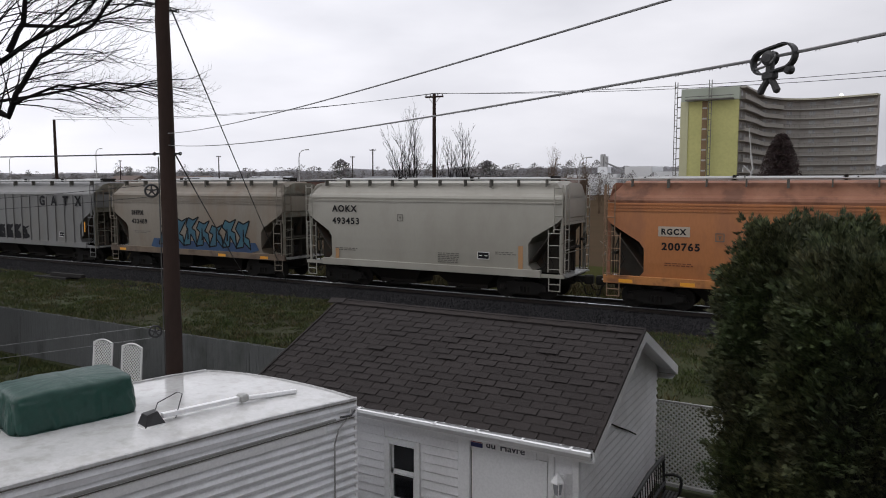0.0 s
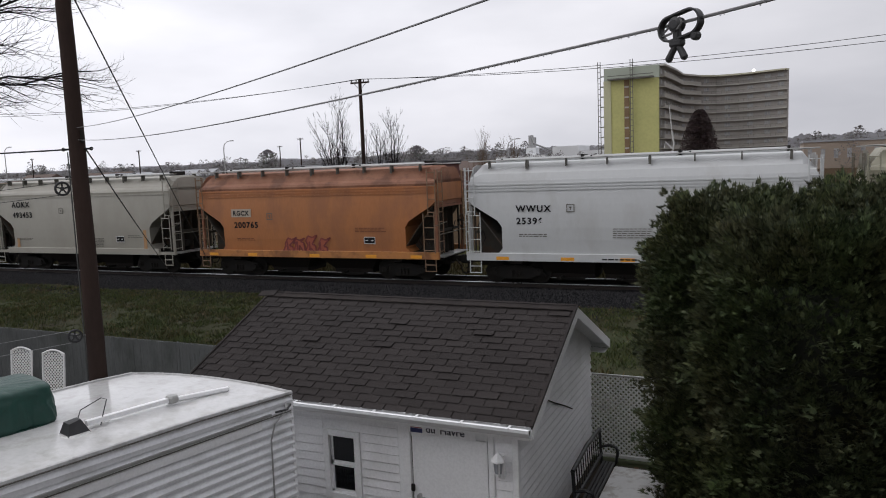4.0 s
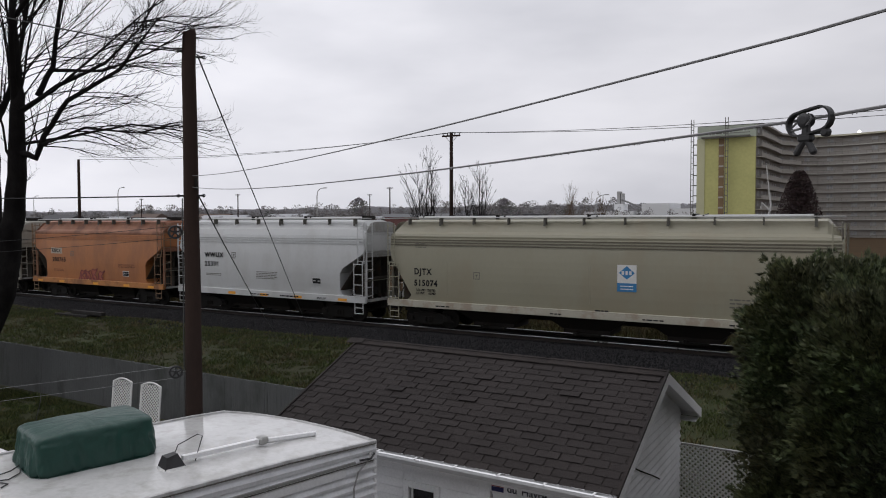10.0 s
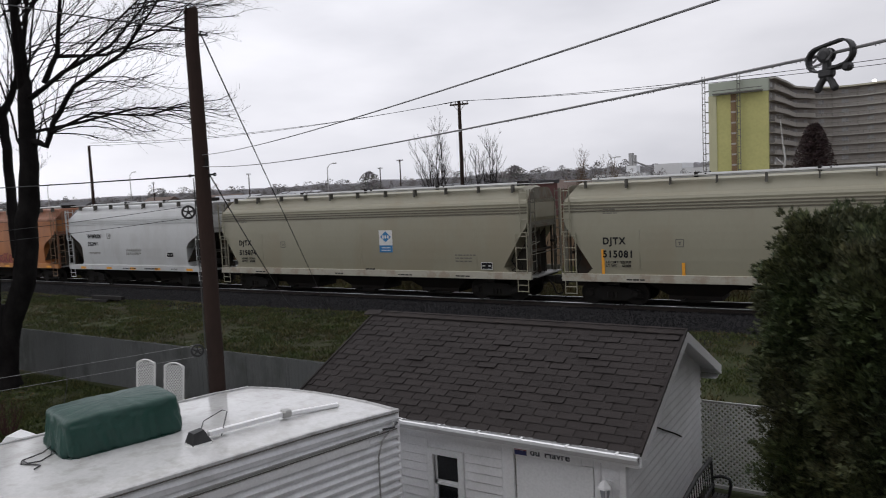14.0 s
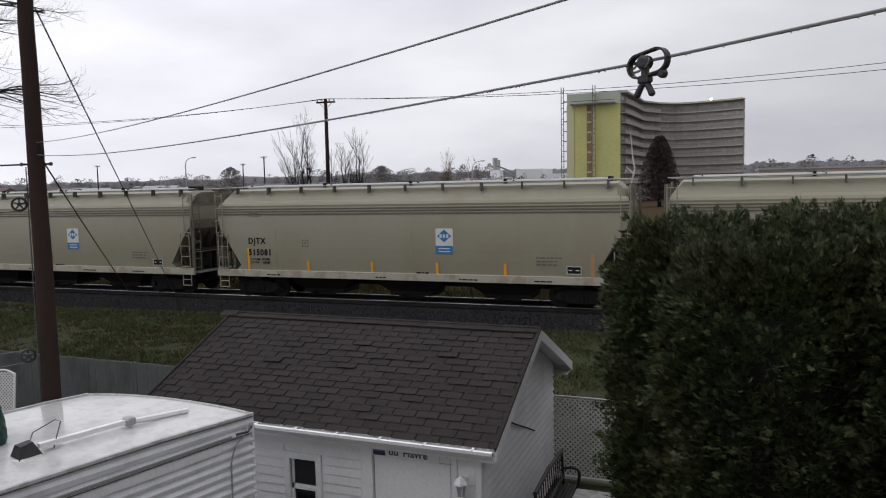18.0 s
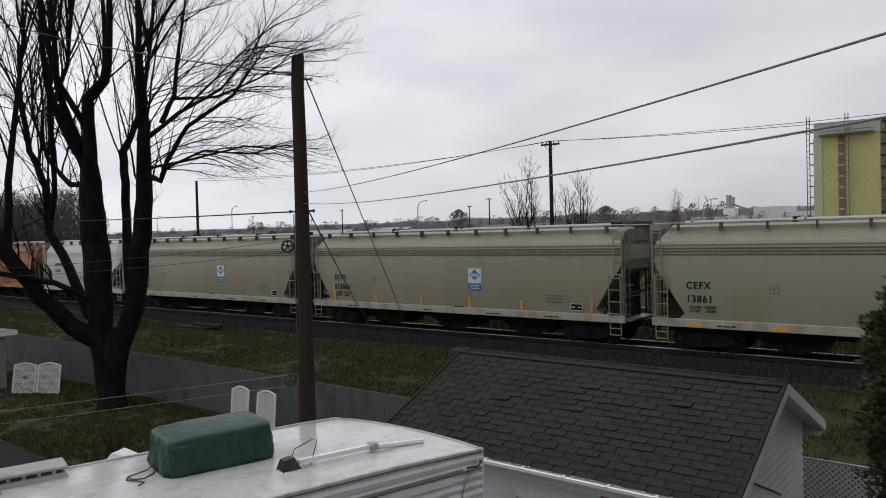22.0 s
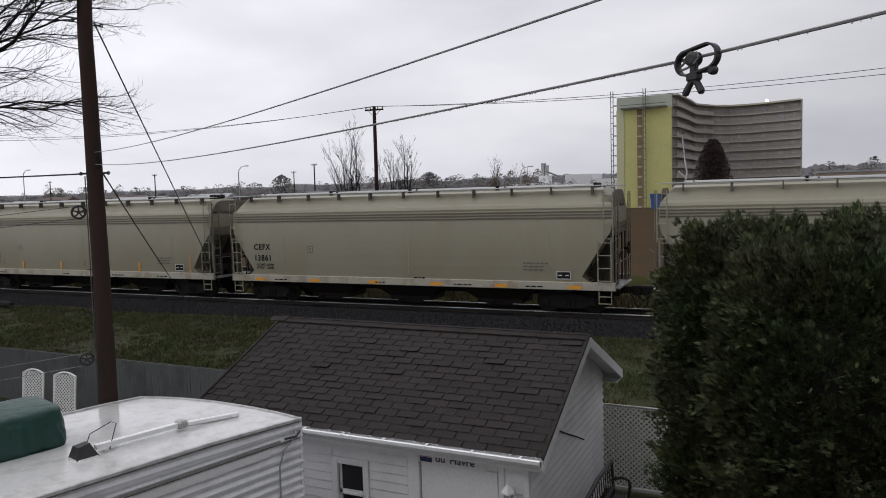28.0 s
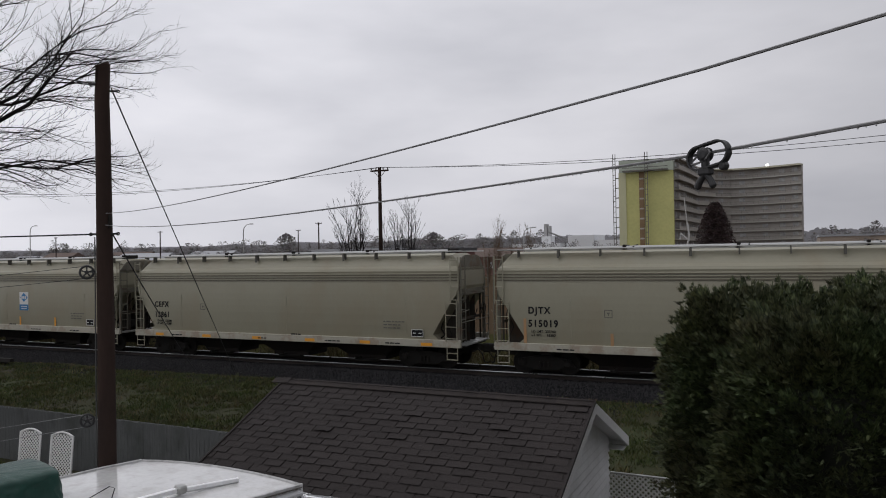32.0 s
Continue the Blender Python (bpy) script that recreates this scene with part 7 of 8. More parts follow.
def make_cedar(x, y, h, r, seed, count=9000):
    """An evergreen cedar: a core coloured for the inner shade, wrapped in thousands of small flat sprays."""
    t = thing("cedar_tree", (x, y, 0), 0, "dense dark green cedar with feathery sprays and shaggy top", "tree", "cedar hedge trees")
    rng = np.random.default_rng(seed)
    zs = np.array([0, .06, .2, .4, .6, .78, .9, .96, 1.0]) * h
    rs = np.array([.55, .82, .93, .97, 1.0, 1.0, .93, .75, .35]) * r
    part("trunk", Build().tube([(0, 0, -0.1), (0, 0, h * 0.5)], [0.14, 0.08], 8), BARK, t)
    # opaque near-black core stands in for the shade deep between the sprays
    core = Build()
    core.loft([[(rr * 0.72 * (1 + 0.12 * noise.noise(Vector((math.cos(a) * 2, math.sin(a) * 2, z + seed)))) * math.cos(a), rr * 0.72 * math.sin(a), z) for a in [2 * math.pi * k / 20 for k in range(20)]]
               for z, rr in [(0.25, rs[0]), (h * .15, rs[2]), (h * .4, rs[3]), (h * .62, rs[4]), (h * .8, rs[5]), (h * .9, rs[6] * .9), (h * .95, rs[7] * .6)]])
    part("inner_mass", core, CEDAR_SHADE, t)
    # boughs: plumes that leave the surface outwards and upwards, each carrying a few hundred sprays
    n = count
    plumes = max(120, count // 72)
    pz = h * (0.04 + 0.93 * rng.random(plumes) ** 0.85)
    pa = rng.random(plumes) * 2 * np.pi
    crown = rng.random(plumes) < 0.14
    lump = np.array([noise.noise(Vector((math.cos(q) * 2.2, math.sin(q) * 2.2, w * 1.3 + seed))) for q, w in zip(pa, pz)])
    pr = np.interp(pz, zs, rs) * (0.9 + 0.14 * lump)
    pr[crown] = rng.random(crown.sum()) ** 0.5 * np.interp(h * 0.93, zs, rs)
    pz[crown] = h * (0.93 - 0.07 * (pr[crown] / r) ** 2)
    root = np.stack([pr * 0.8 * np.cos(pa), pr * 0.8 * np.sin(pa), pz - 0.06], 1)
    rise = 0.55 + 0.5 * rng.random(plumes) + (pz / h > 0.88) * 1.1 + crown * 2.2
    aim = np.stack([np.cos(pa), np.sin(pa), rise], 1) + rng.normal(0, 0.22, (plumes, 3))
    aim /= np.linalg.norm(aim, axis=1)[:, None]
    long = 0.2 * r + 0.2 + 0.26 * rng.random(plumes) + crown * 0.22 * rng.random(plumes)
    pick = rng.integers(0, plumes, n)
    u = rng.random(n) ** 0.75
    spread_r = 0.125 * (1.05 - u) ** 0.7 + 0.012
    off = rng.normal(0, 1, (n, 3)) * spread_r[:, None] * np.array([1, 1, 0.85])
    base = root[pick] + aim[pick] * (u * long[pick])[:, None] + off
    out = aim[pick] + off / (spread_r[:, None] + 0.02) * 0.35 + rng.normal(0, 0.22, (n, 3))
    out /= np.linalg.norm(out, axis=1)[:, None]
    side = np.cross(out, np.array([0, 0, 1.0])) + rng.normal(0, 0.45, (n, 3))
    side -= (side * out).sum(1)[:, None] * out
    side /= np.linalg.norm(side, axis=1)[:, None]
    size = (0.05 + 0.075 * rng.random(n))[:, None]
    fan = ((0.0, 1.15, 0.13), (0.6, 0.6, 0.12), (-0.55, 0.66, 0.12), (0.34, 0.95, 0.12), (-0.34, 0.98, 0.12))
    chunks = []
    for s, l, w in fan:
        tip = base + (out * l + side * s * 0.75) * size
        mid = base + (out * l * 0.3 + side * s * 0.22) * size
        nrm = np.cross(tip - base, np.cross(out, side))
        nrm /= np.linalg.norm(nrm, axis=1)[:, None] + 1e-9
        chunks.append(np.stack([mid + nrm * size * w, tip, mid - nrm * size * w], 1))
    me = fast_mesh("foliage", np.stack(chunks, 1).reshape(-1, 3), 3, CEDAR_LEAF)
    tagged(part("foliage", me, None, t), kind="stuff")


make_cedar(-0.02, 10.6, 4.56, 1.42, 1, 66000)
make_cedar(1.65, 10.2, 4.7, 1.4, 2, 48000)
make_cedar(3.3, 10.0, 4.85, 1.4, 3, 22000)
make_cedar(0.66, 9.2, 4.45, 1.2, 4, 64000)
make_cedar(2.4, 8.9, 4.65, 1.2, 5, 32000)


# ---------------------------------------------------------------- grass and litter
GRASS_BLADE = leaves("wet_grass_blades", (0.031, 0.046, 0.013), (0.112, 0.126, 0.038))
WEED_STRAW = leaves("ochre_dry_weeds", (0.035, 0.03, 0.012), (0.11, 0.085, 0.032))
STRAW = leaves("dry_straw_blades", (0.06, 0.05, 0.022), (0.19, 0.16, 0.075))
DEAD_LEAF = leaves("fallen_brown_leaves", (0.05, 0.025, 0.012), (0.16, 0.085, 0.035))


def scatter_grass(name, count, x0, x1, y0, y1, seed, hgt, label, mat=None, clear=-0.22):
    rng = np.random.default_rng(seed)
    x, y = rng.uniform(x0, x1, count), rng.uniform(y0, y1, count)
    # tufts a foot or two wide inside larger thick and bare patches
    thick = np.array([0.55 * noise.noise(Vector((a * 0.28, b * 0.6, seed))) + 0.6 * noise.noise(Vector((a * 1.5, b * 1.9, seed + 5))) for a, b in zip(x, y)])
    keep = (thick + rng.normal(0, 0.12, count) > clear) & (np.abs(y - track_mid(x)) > 3.1)
    x, y, thick = x[keep], y[keep], thick[keep]
    z = np.array([ground_height(a, b) for a, b in zip(x, y)])
    n = len(x)
    ang = rng.uniform(0, 6.283, n)
    lean = rng.normal(0, 0.5, (n, 2))
    hh = hgt * (0.5 + rng.random(n)) * np.clip(1.1 + 1.6 * thick, 0.4, 2.2)
    w = 0.012 + 0.014 * rng.random(n)
    dx, dy = np.cos(ang) * w, np.sin(ang) * w
    p0 = np.stack([x - dx, y - dy, z - 0.01], 1)
    p1 = np.stack([x + dx, y + dy, z - 0.01], 1)
    p2 = np.stack([x + lean[:, 0] * hh, y + lean[:, 1] * hh, z + hh], 1)
    v = np.stack([p0, p1, p2], 1).reshape(-1, 3)
    tagged(new(name, fast_mesh(name, v, 3, mat or GRASS_BLADE)), label, "grass", kind="stuff")


scatter_grass("grass", 290000, -72, 6, 12.9, 24.6, 3, 0.075, "rough wet autumn grass between the fence and the track")
scatter_grass("weeds", 26000, -60, 8, 30.6, 35.0, 9, 0.42, "tall dry weeds along the far side of the track", WEED_STRAW)
scatter_grass("dry_grass", 60000, -60, 6, 12.9, 24.8, 13, 0.075, "dry straw-coloured grass mixed into the verge", STRAW, 0.0)
scatter_grass("yard_grass", 50000, -34, -24.6, 3, 12.4, 5, 0.06, "short green yard grass under the maple")
scatter_grass("lawn_grass", 42000, -24.6, -13, 7.4, 12.4, 6, 0.06, "short green yard grass beside the driveway")


def scatter_leaves():
    rng = random.Random(8)
    v, f = [], []
    for _ in range(4200):
        if rng.random() < 0.38:
            x = rng.uniform(-48, 4)
            y = track_mid(x) - rng.uniform(1.9, 3.6)
        elif rng.random() < 0.6:
            x, y = rng.gauss(-26.5, 2.2), rng.gauss(9.8, 0.9)
        else:
            x, y = rng.uniform(-2.0, 2.5), rng.uniform(8.3, 12.3)
        s, a = rng.uniform(0.03, 0.06), rng.uniform(0, 6.28)
        o = len(v)
        for k in range(4):
            v.append((x + s * math.cos(a + k * 1.57), y + s * math.sin(a + k * 1.57), ground_height(x, y) + 0.012 + rng.uniform(0, 0.03)))
        f.append((o, o + 1, o + 2, o + 3))
    tagged(new("fallen_leaves", raw_mesh("fallen_leaves", v, f, DEAD_LEAF)), "brown fallen leaves on the ground", "leaves", kind="stuff")


scatter_leaves()

# ---------------------------------------------------------------- things by the shed and in the yard
DECK_BOX = paint("white_resin_box", (0.5, 0.5, 0.49), 0.45, (0.4, 0.4, 0.385), 2, 0.5, 30, 0.05, dirt=(0.2, 0.17, 0.13), dirt_scale=5.0, dirt_amount=0.6)
BLACK_IRON = paint("black_painted_iron", (0.012, 0.012, 0.013), 0.45, (0.03, 0.03, 0.03), 8, 0.4, 40, 0.1)


def make_deck_box():
    b = thing("storage_box", (-1.7, 10.5, 0), 0, "white resin storage box with wet leaves on its lid", "storage box")
    part("tub", Build().loft([[(-0.34, -0.62, 0), (0.34, -0.62, 0), (0.34, 0.62, 0), (-0.34, 0.62, 0)], [(-0.39, -0.68, 0.44), (0.39, -0.68, 0.44), (0.39, 0.68, 0.44), (-0.39, 0.68, 0.44)]]), DECK_BOX, b)
    part("lid", Build().box(-0.42, -0.71, 0.44, 0.42, 0.71, 0.5, 0.02).box(-0.36, -0.65, 0.5, 0.36, 0.65, 0.515), DECK_BOX, b)


make_deck_box()


def make_garden_bench():
    b = thing("garden_bench", (-2.42, 10.6, 0), 0, "black iron garden bench folded close against the shed wall", "bench")
    e = 0.9
    for y in (-e, e):
        part("leg_frame", Build().tube([(0.05, y, 0), (0.03, y, 0.42), (0.0, y, 0.98)], 0.026, 6).tube([(0.26, y, 0), (0.25, y, 0.42), (0.03, y, 0.42)], 0.024, 6), BLACK_IRON, b)
        x = 0.3
        part("armrest", Build().tube([(0.02, y, 0.68), (x * 0.6, y, 0.72), (x * 0.92, y, 0.69), (x, y, 0.6), (x * 0.9, y, 0.42), (0.25, y, 0.42)], 0.026, 6), BLACK_IRON, b)
    for k in range(4):
        part("seat_slat", Build().box(0.05 + k * 0.056, -e, 0.42, 0.095 + k * 0.056, e, 0.44, 0.006), BLACK_IRON, b)
    part("back_rail", Build().tube([(0.0, -e, 0.98), (-0.01, 0, 1.02), (0.0, e, 0.98)], 0.034, 8), BLACK_IRON, b)
    part("back_rail", Build().tube([(0.03, -e, 0.56), (0.03, e, 0.56)], 0.03, 8), BLACK_IRON, b)
    for k in range(13):
        y = -e + 0.07 + k * 0.138
        part("back_bar", Build().tube([(0.028, y, 0.56), (0.0, y, 1.0)], 0.009, 5), BLACK_IRON, b)


make_garden_bench()

POND_DARK = paint("dark_wet_asphalt_pad", (0.014, 0.0145, 0.014), 0.8, (0.022, 0.022, 0.022), 0.8, 0.6, 20, 0.2, spec=0.15)
tagged(new("driveway", Build().box(-24.5, -2, -0.02, -12.5, 7.35, 0.015).mesh("driveway", POND_DARK)), "dark wet asphalt driveway beside the trailer", "driveway", kind="structure")


def make_shrub(x, y):
    s = thing("red_shrub", (x, y, 0), 0, "small reddish bare shrub in the yard", "shrub")
    rng = random.Random(77)
    twigs = Build()
    for k in range(26):
        a, r = rng.uniform(0, 6.283), rng.uniform(0.1, 0.5)
        grow(twigs, rng, (0.1 * math.cos(a), 0.1 * math.sin(a), 0), (r * math.cos(a), r * math.sin(a), 0.8), rng.uniform(0.6, 0.95), 0.012, 3, twigs, 3)
    tagged(part("twig_mass", twigs, SHRUB_RED, s), kind="stuff")


SHRUB_RED = paint("reddish_twigs", (0.05, 0.016, 0.014), 0.8, bump=0.0)
make_shrub(-18.2, 8.6)


def make_stake():
    s = thing("garden_stake", (-17.74, 9.6, 0), 0, "thin grey leaning garden stake before the fence", "stake")
    part("rod", Build().tube([(0, 0, -0.05), (0.5, 0, 1.1), (0.62, 0, 2.25)], [0.009, 0.009, 0.006], 5), WIRE_DULL, s)


make_stake()


def make_cover_sheet():
    s = thing("white_sheet", (-17.3, 8.5, 0), 20, "crumpled white plastic sheet on the ground", "plastic sheet")
    part("sheet", Build().loft([[(-0.45, -0.3, 0), (0.45, -0.25, 0), (0.5, 0.3, 0), (-0.4, 0.3, 0)], [(-0.3, -0.2, 0.22), (0.25, -0.15, 0.16), (0.3, 0.15, 0.12), (-0.25, 0.2, 0.26)]]), WHITE_TRIM, s)


make_cover_sheet()


def make_tie_stack():
    s = thing("old_tie_stack", (-37.5, 22.9, 0.25), 4, "few old dark railway ties lying in the grass", "ties")
    for x, y, z, t in ((0, 0, 0, 0), (0.3, 0.35, 0.0, 3), (1.1, 0.15, 0.2, -2)):
        p = part("tie", Build().box(-1.3, -0.12, 0, 1.3, 0.12, 0.18, 0.01), TIE_WOOD, s)
        p.matrix_basis = pose(x, y, z, 0, 0, t)


make_tie_stack()

# ---------------------------------------------------------------- apartment building under renovation
YELLOW_WALL = paint("pale_yellow_render", (0.57, 0.55, 0.22), 0.8, (0.47, 0.47, 0.19), 0.12, 0.7, 1.5, 0.0)
GREEN_BAND = paint("pale_green_render", (0.44, 0.48, 0.40), 0.8, scale=0.1, bump=0.0)
CONCRETE = paint("grey_brown_concrete", (0.42, 0.395, 0.355), 0.85, (0.35, 0.33, 0.295), 0.2, 0.5, 2, 0.0)
CONCRETE_LIGHT = paint("pale_concrete_slab", (0.48, 0.46, 0.42), 0.85, scale=0.3, bump=0.0)
BALCONY_WALL = paint("brown_brick_wall", (0.37, 0.345, 0.315), 0.85, scale=0.3, bump=0.0)
WINDOW_FAR = paint("pale_curtained_window", (0.45, 0.45, 0.45), 0.3, (0.2, 0.2, 0.21), 0.9, 0.9, 3, 0.0)
CREAM_EDGE = paint("cream_roof_edge", (0.56, 0.54, 0.42), 0.8, scale=0.3, bump=0.0)
SCAFFOLD = paint("grey_mast_steel", (0.16, 0.155, 0.14), 0.6, bump=0.0)
END_STRIP = paint("pale_end_strip", (0.57, 0.56, 0.36), 0.8, scale=0.1, bump=0.0)
STAIR_BROWN = paint("rusty_brown_stair_strip", (0.26, 0.17, 0.09), 0.8, (0.17, 0.11, 0.06), 0.3, 0.6, bump=0.0)
FLOORS, FLOOR_H = 11, 2.86


def make_apartments():
    b = thing("apartment_building", (0, 0, 0), label="tall concrete apartment block with balconies and yellow end wall", category="building")
    top = FLOORS * FLOOR_H
    part("end_wall", Build().box(-43.2, 210.5, 0, -28.2, 222, top, 0.0), YELLOW_WALL, b, "pale yellow end wall")
    part("parapet_band", Build().box(-43.3, 210.4, top - 3.2, -28.1, 222.1, top + 0.3), GREEN_BAND, b)
    part("end_strip", Build().box(-43.4, 210.3, 0, -41.3, 212.5, top - 3.25), END_STRIP, b)
    part("stair_strip", Build().box(-37.6, 210.3, 0, -36.2, 210.6, top - 3.2), STAIR_BROWN, b, "brown strip of stair windows")
    for k in range(FLOORS - 1):
        part("stair_window", Build().box(-37.5, 210.2, k * FLOOR_H + 0.3, -36.3, 210.35, k * FLOOR_H + 0.75), CONCRETE_LIGHT, b)
    # curved slab: a chain of bays from the end block to the far corner
    line = [(-28.2, 212.0), (-26.9, 226.0), (-26.2, 240.5), (-21.6, 249.5), (-16.0, 253.8), (-9.0, 254.2), (-2.5, 252.3), (4.9, 249.6)]
    for i in range(len(line) - 1):
        (x0, y0), (x1, y1) = line[i], line[i + 1]
        d = Vector((x1 - x0, y1 - y0, 0))
        n = Vector((d.y, -d.x, 0)).normalized()
        along = d.normalized()
        at = lambda s, o, z: tuple(Vector((x0, y0, 0)) + along * s + n * o + Vector((0, 0, z)))
        ln = d.length

        def slab(build, s0, s1, o0, o1, z0, z1):
            return build.add([at(s0, o0, z0), at(s1, o0, z0), at(s1, o1, z0), at(s0, o1, z0), at(s0, o0, z1), at(s1, o0, z1), at(s1, o1, z1), at(s0, o1, z1)],
                             [(0, 1, 2, 3), (4, 5, 6, 7), (0, 1, 5, 4), (1, 2, 6, 5), (2, 3, 7, 6), (3, 0, 4, 7)])
        wall = part("slab_wall", slab(Build(), 0, ln, 0, -9 if i < 5 else -1.2, 0, top), BALCONY_WALL, b, "brown brick wall behind the balconies")
        part("roof_edge", slab(Build(), -0.1, ln + 0.1, 1.7, -9 if i < 5 else -1.2, top - 0.05, top + 0.45), CREAM_EDGE if i > 2 else CONCRETE_LIGHT, b)
        for k in range(FLOORS):
            z = k * FLOOR_H
            # the near wing has walled balconies, the far one shallow slabs with open railings
            deep_b = 1.55 if i < 3 else 0.75
            bal = slab(Build(), -0.05, ln + 0.05, 0, deep_b, z - 0.12, z + 0.1)
            if i < 3:
                slab(bal, -0.05, ln + 0.05, deep_b - 0.13, deep_b, z + 0.1, z + 1.05)
            part("balcony", bal, CONCRETE, b)
            edge = slab(Build(), -0.05, ln + 0.05, deep_b + 0.01, deep_b + 0.05, z + (0.92 if i < 3 else -0.16), z + (1.08 if i < 3 else 0.14))
            part("balcony_edge", edge, CONCRETE_LIGHT, b)
            if i > 2:
                rail = slab(Build(), 0, ln, deep_b, deep_b + 0.04, z + 0.98, z + 1.06)
                for w in range(int(ln / 1.6)):
                    slab(rail, w * 1.6, w * 1.6 + 0.06, deep_b, deep_b + 0.04, z + 0.1, z + 1.0)
                part("railing", rail, SCAFFOLD, b)
            for w in range(max(1, int(ln / 3.6))):
                s = (w + 0.5) * ln / max(1, int(ln / 3.6))
                wn_part = part("window", slab(Build(), s - 0.85, s + 0.85, 0.0, 0.06, z + 0.95, z + 2.25), WINDOW_FAR, wall)
                if i > 2:
                    part("window_frame", slab(Build(), s - 0.06, s + 0.06, 0.06, 0.1, z + 0.95, z + 2.25), CONCRETE_LIGHT, b)
    # mast climbers on the end wall
    for x, y, over in ((-44.9, 211.5, 2.5), (-35.4, 209.4, 2.3)):
        m = thing("mast_climber", (x, y, 0), 0, "tall grey lattice work mast standing at the yellow wall", "scaffold", "work masts")
        h = top + over
        for dx in (-0.35, 0.35):
            part("mast_tube", Build().tube([(dx, 0, 0), (dx, 0, h)], 0.13, 4), SCAFFOLD, m)
        for k in range(22):
            part("mast_rung", Build().box(-0.35, -0.08, k * h / 22, 0.35, 0.08, k * h / 22 + 0.16), SCAFFOLD, m)
        if over < 2.4:
            part("work_platform", Build().box(-6.6, -0.7, top - 3.1, 6.0, 0.7, top - 2.75).box(-6.6, -0.7, top - 2.2, 6.0, -0.6, top - 2.0), SCAFFOLD, m, "long work platform near the roof")
        else:
            for k in range(11):
                part("side_platform", Build().box(0.3, -0.5, 1 + k * 2.86, 1.8, 0.5, 1.25 + k * 2.86), SCAFFOLD, m)
    lamp = thing("roof_lamp", (-4.8, 252.6, top + 0.9), 0, "small bright white lamp on the apartment roof", "lamp")
    part("bulb", Build().tube([(0, 0, -0.5), (0, 0, 0), (0, 0, 0.5)], [0.25, 0.55, 0.25], 8), ROOF_LIGHT, lamp)


def make_boom_lift():
    m = thing("boom_lift", (-24.0, 205.0, 0), 0, "white telescopic boom lift standing before the apartment block", "boom lift")
    part("chassis", Build().box(-2.2, -1.2, 0.4, 2.2, 1.2, 1.6, 0.1), SCAFFOLD, m)
    for x in (-1.5, 1.5):
        for y in (-1.2, 1.2):
            part("wheel", Build().tube([(x, y - 0.2, 0.55), (x, y + 0.2, 0.55)], 0.55, 12), BLACK_PLASTIC, m)
    part("turret", Build().box(-1.2, -0.9, 1.6, 1.4, 0.9, 3.0, 0.1), BOOM_WHITE, m)
    part("lower_boom", Build().tube([(-1.0, 0, 2.8), (0.5, 0, 9.5), (0.0, 0, 13.0)], 0.26, 6), BOOM_WHITE, m)
    part("upper_boom", Build().tube([(0.0, 0, 12.8), (-0.75, 0, 20.4)], 0.15, 6), BOOM_WHITE, m)
    part("jib", Build().tube([(0.5, -0.2, 8.0), (-1.7, -0.4, 10.2), (-1.9, -0.4, 8.6)], 0.22, 6), BOOM_WHITE, m)
    part("basket", Build().box(-1.5, -0.5, 20.2, -0.2, 0.5, 20.35).box(-1.5, -0.5, 21.2, -0.2, -0.42, 21.3).box(-1.5, -0.5, 20.3, -1.42, 0.5, 21.3).box(-0.28, -0.5, 20.3, -0.2, 0.5, 21.3), SCAFFOLD, m)


BOOM_WHITE = paint("white_machine_paint", (0.52, 0.52, 0.5), 0.5, scale=1.0, bump=0.0)
make_boom_lift()
ROOF_LIGHT = bpy.data.materials.new("white_lamp_light")
ROOF_LIGHT.use_nodes = True
ROOF_LIGHT.node_tree.nodes["Principled BSDF"].inputs["Emission Color"].default_value = (1, 1, 0.95, 1)
ROOF_LIGHT.node_tree.nodes["Principled BSDF"].inputs["Emission Strength"].default_value = 2.5
make_apartments()

RED_TREE = leaves("rusty_evergreen_foliage", (0.04, 0.027, 0.027), (0.085, 0.056, 0.052))
# paled towards grey: distance haze is mixed into the leaf colour
FAR_LEAF = leaves("haze_paled_far_woods", (0.17, 0.16, 0.155), (0.33, 0.315, 0.31))
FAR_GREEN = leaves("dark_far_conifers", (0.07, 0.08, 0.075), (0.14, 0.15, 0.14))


def clump_tree(name, x, y, h, w, mat, seed, label, n=1400, shape="round", base=0.0, leaf=0.03):
    t = thing(name, (x, y, base), 0, label, "tree", "far trees")
    part("trunk", Build().tube([(0, 0, 0), (0, 0, h * 0.6)], [w * 0.05, w * 0.02], 6), TWIG, t)
    rng = np.random.default_rng(seed)
    z = rng.random(n) ** 0.8
    prof = np.sqrt(np.clip(1 - (z * 2 - 1) ** 2, 0, 1)) if shape == "round" else np.clip(1.02 - z, 0, 1) ** 0.52
    a = rng.random(n) * 6.283
    r = w / 2 * prof * np.sqrt(rng.random(n)) * (1 + 0.25 * np.sin(a * 3 + seed))
    c = np.stack([r * np.cos(a), r * np.sin(a), h * (0.1 + 0.9 * z)], 1)
    s = w * leaf * (0.5 + rng.random((n, 1)))
    e1, e2 = rng.normal(0, 1, (n, 3)), rng.normal(0, 1, (n, 3))
    v = np.stack([c - e1 * s, c + e1 * s * 0.6, c + e2 * s], 1).reshape(-1, 3)
    tagged(part("crown", fast_mesh("crown", v, 3, mat), None, t), kind="stuff")


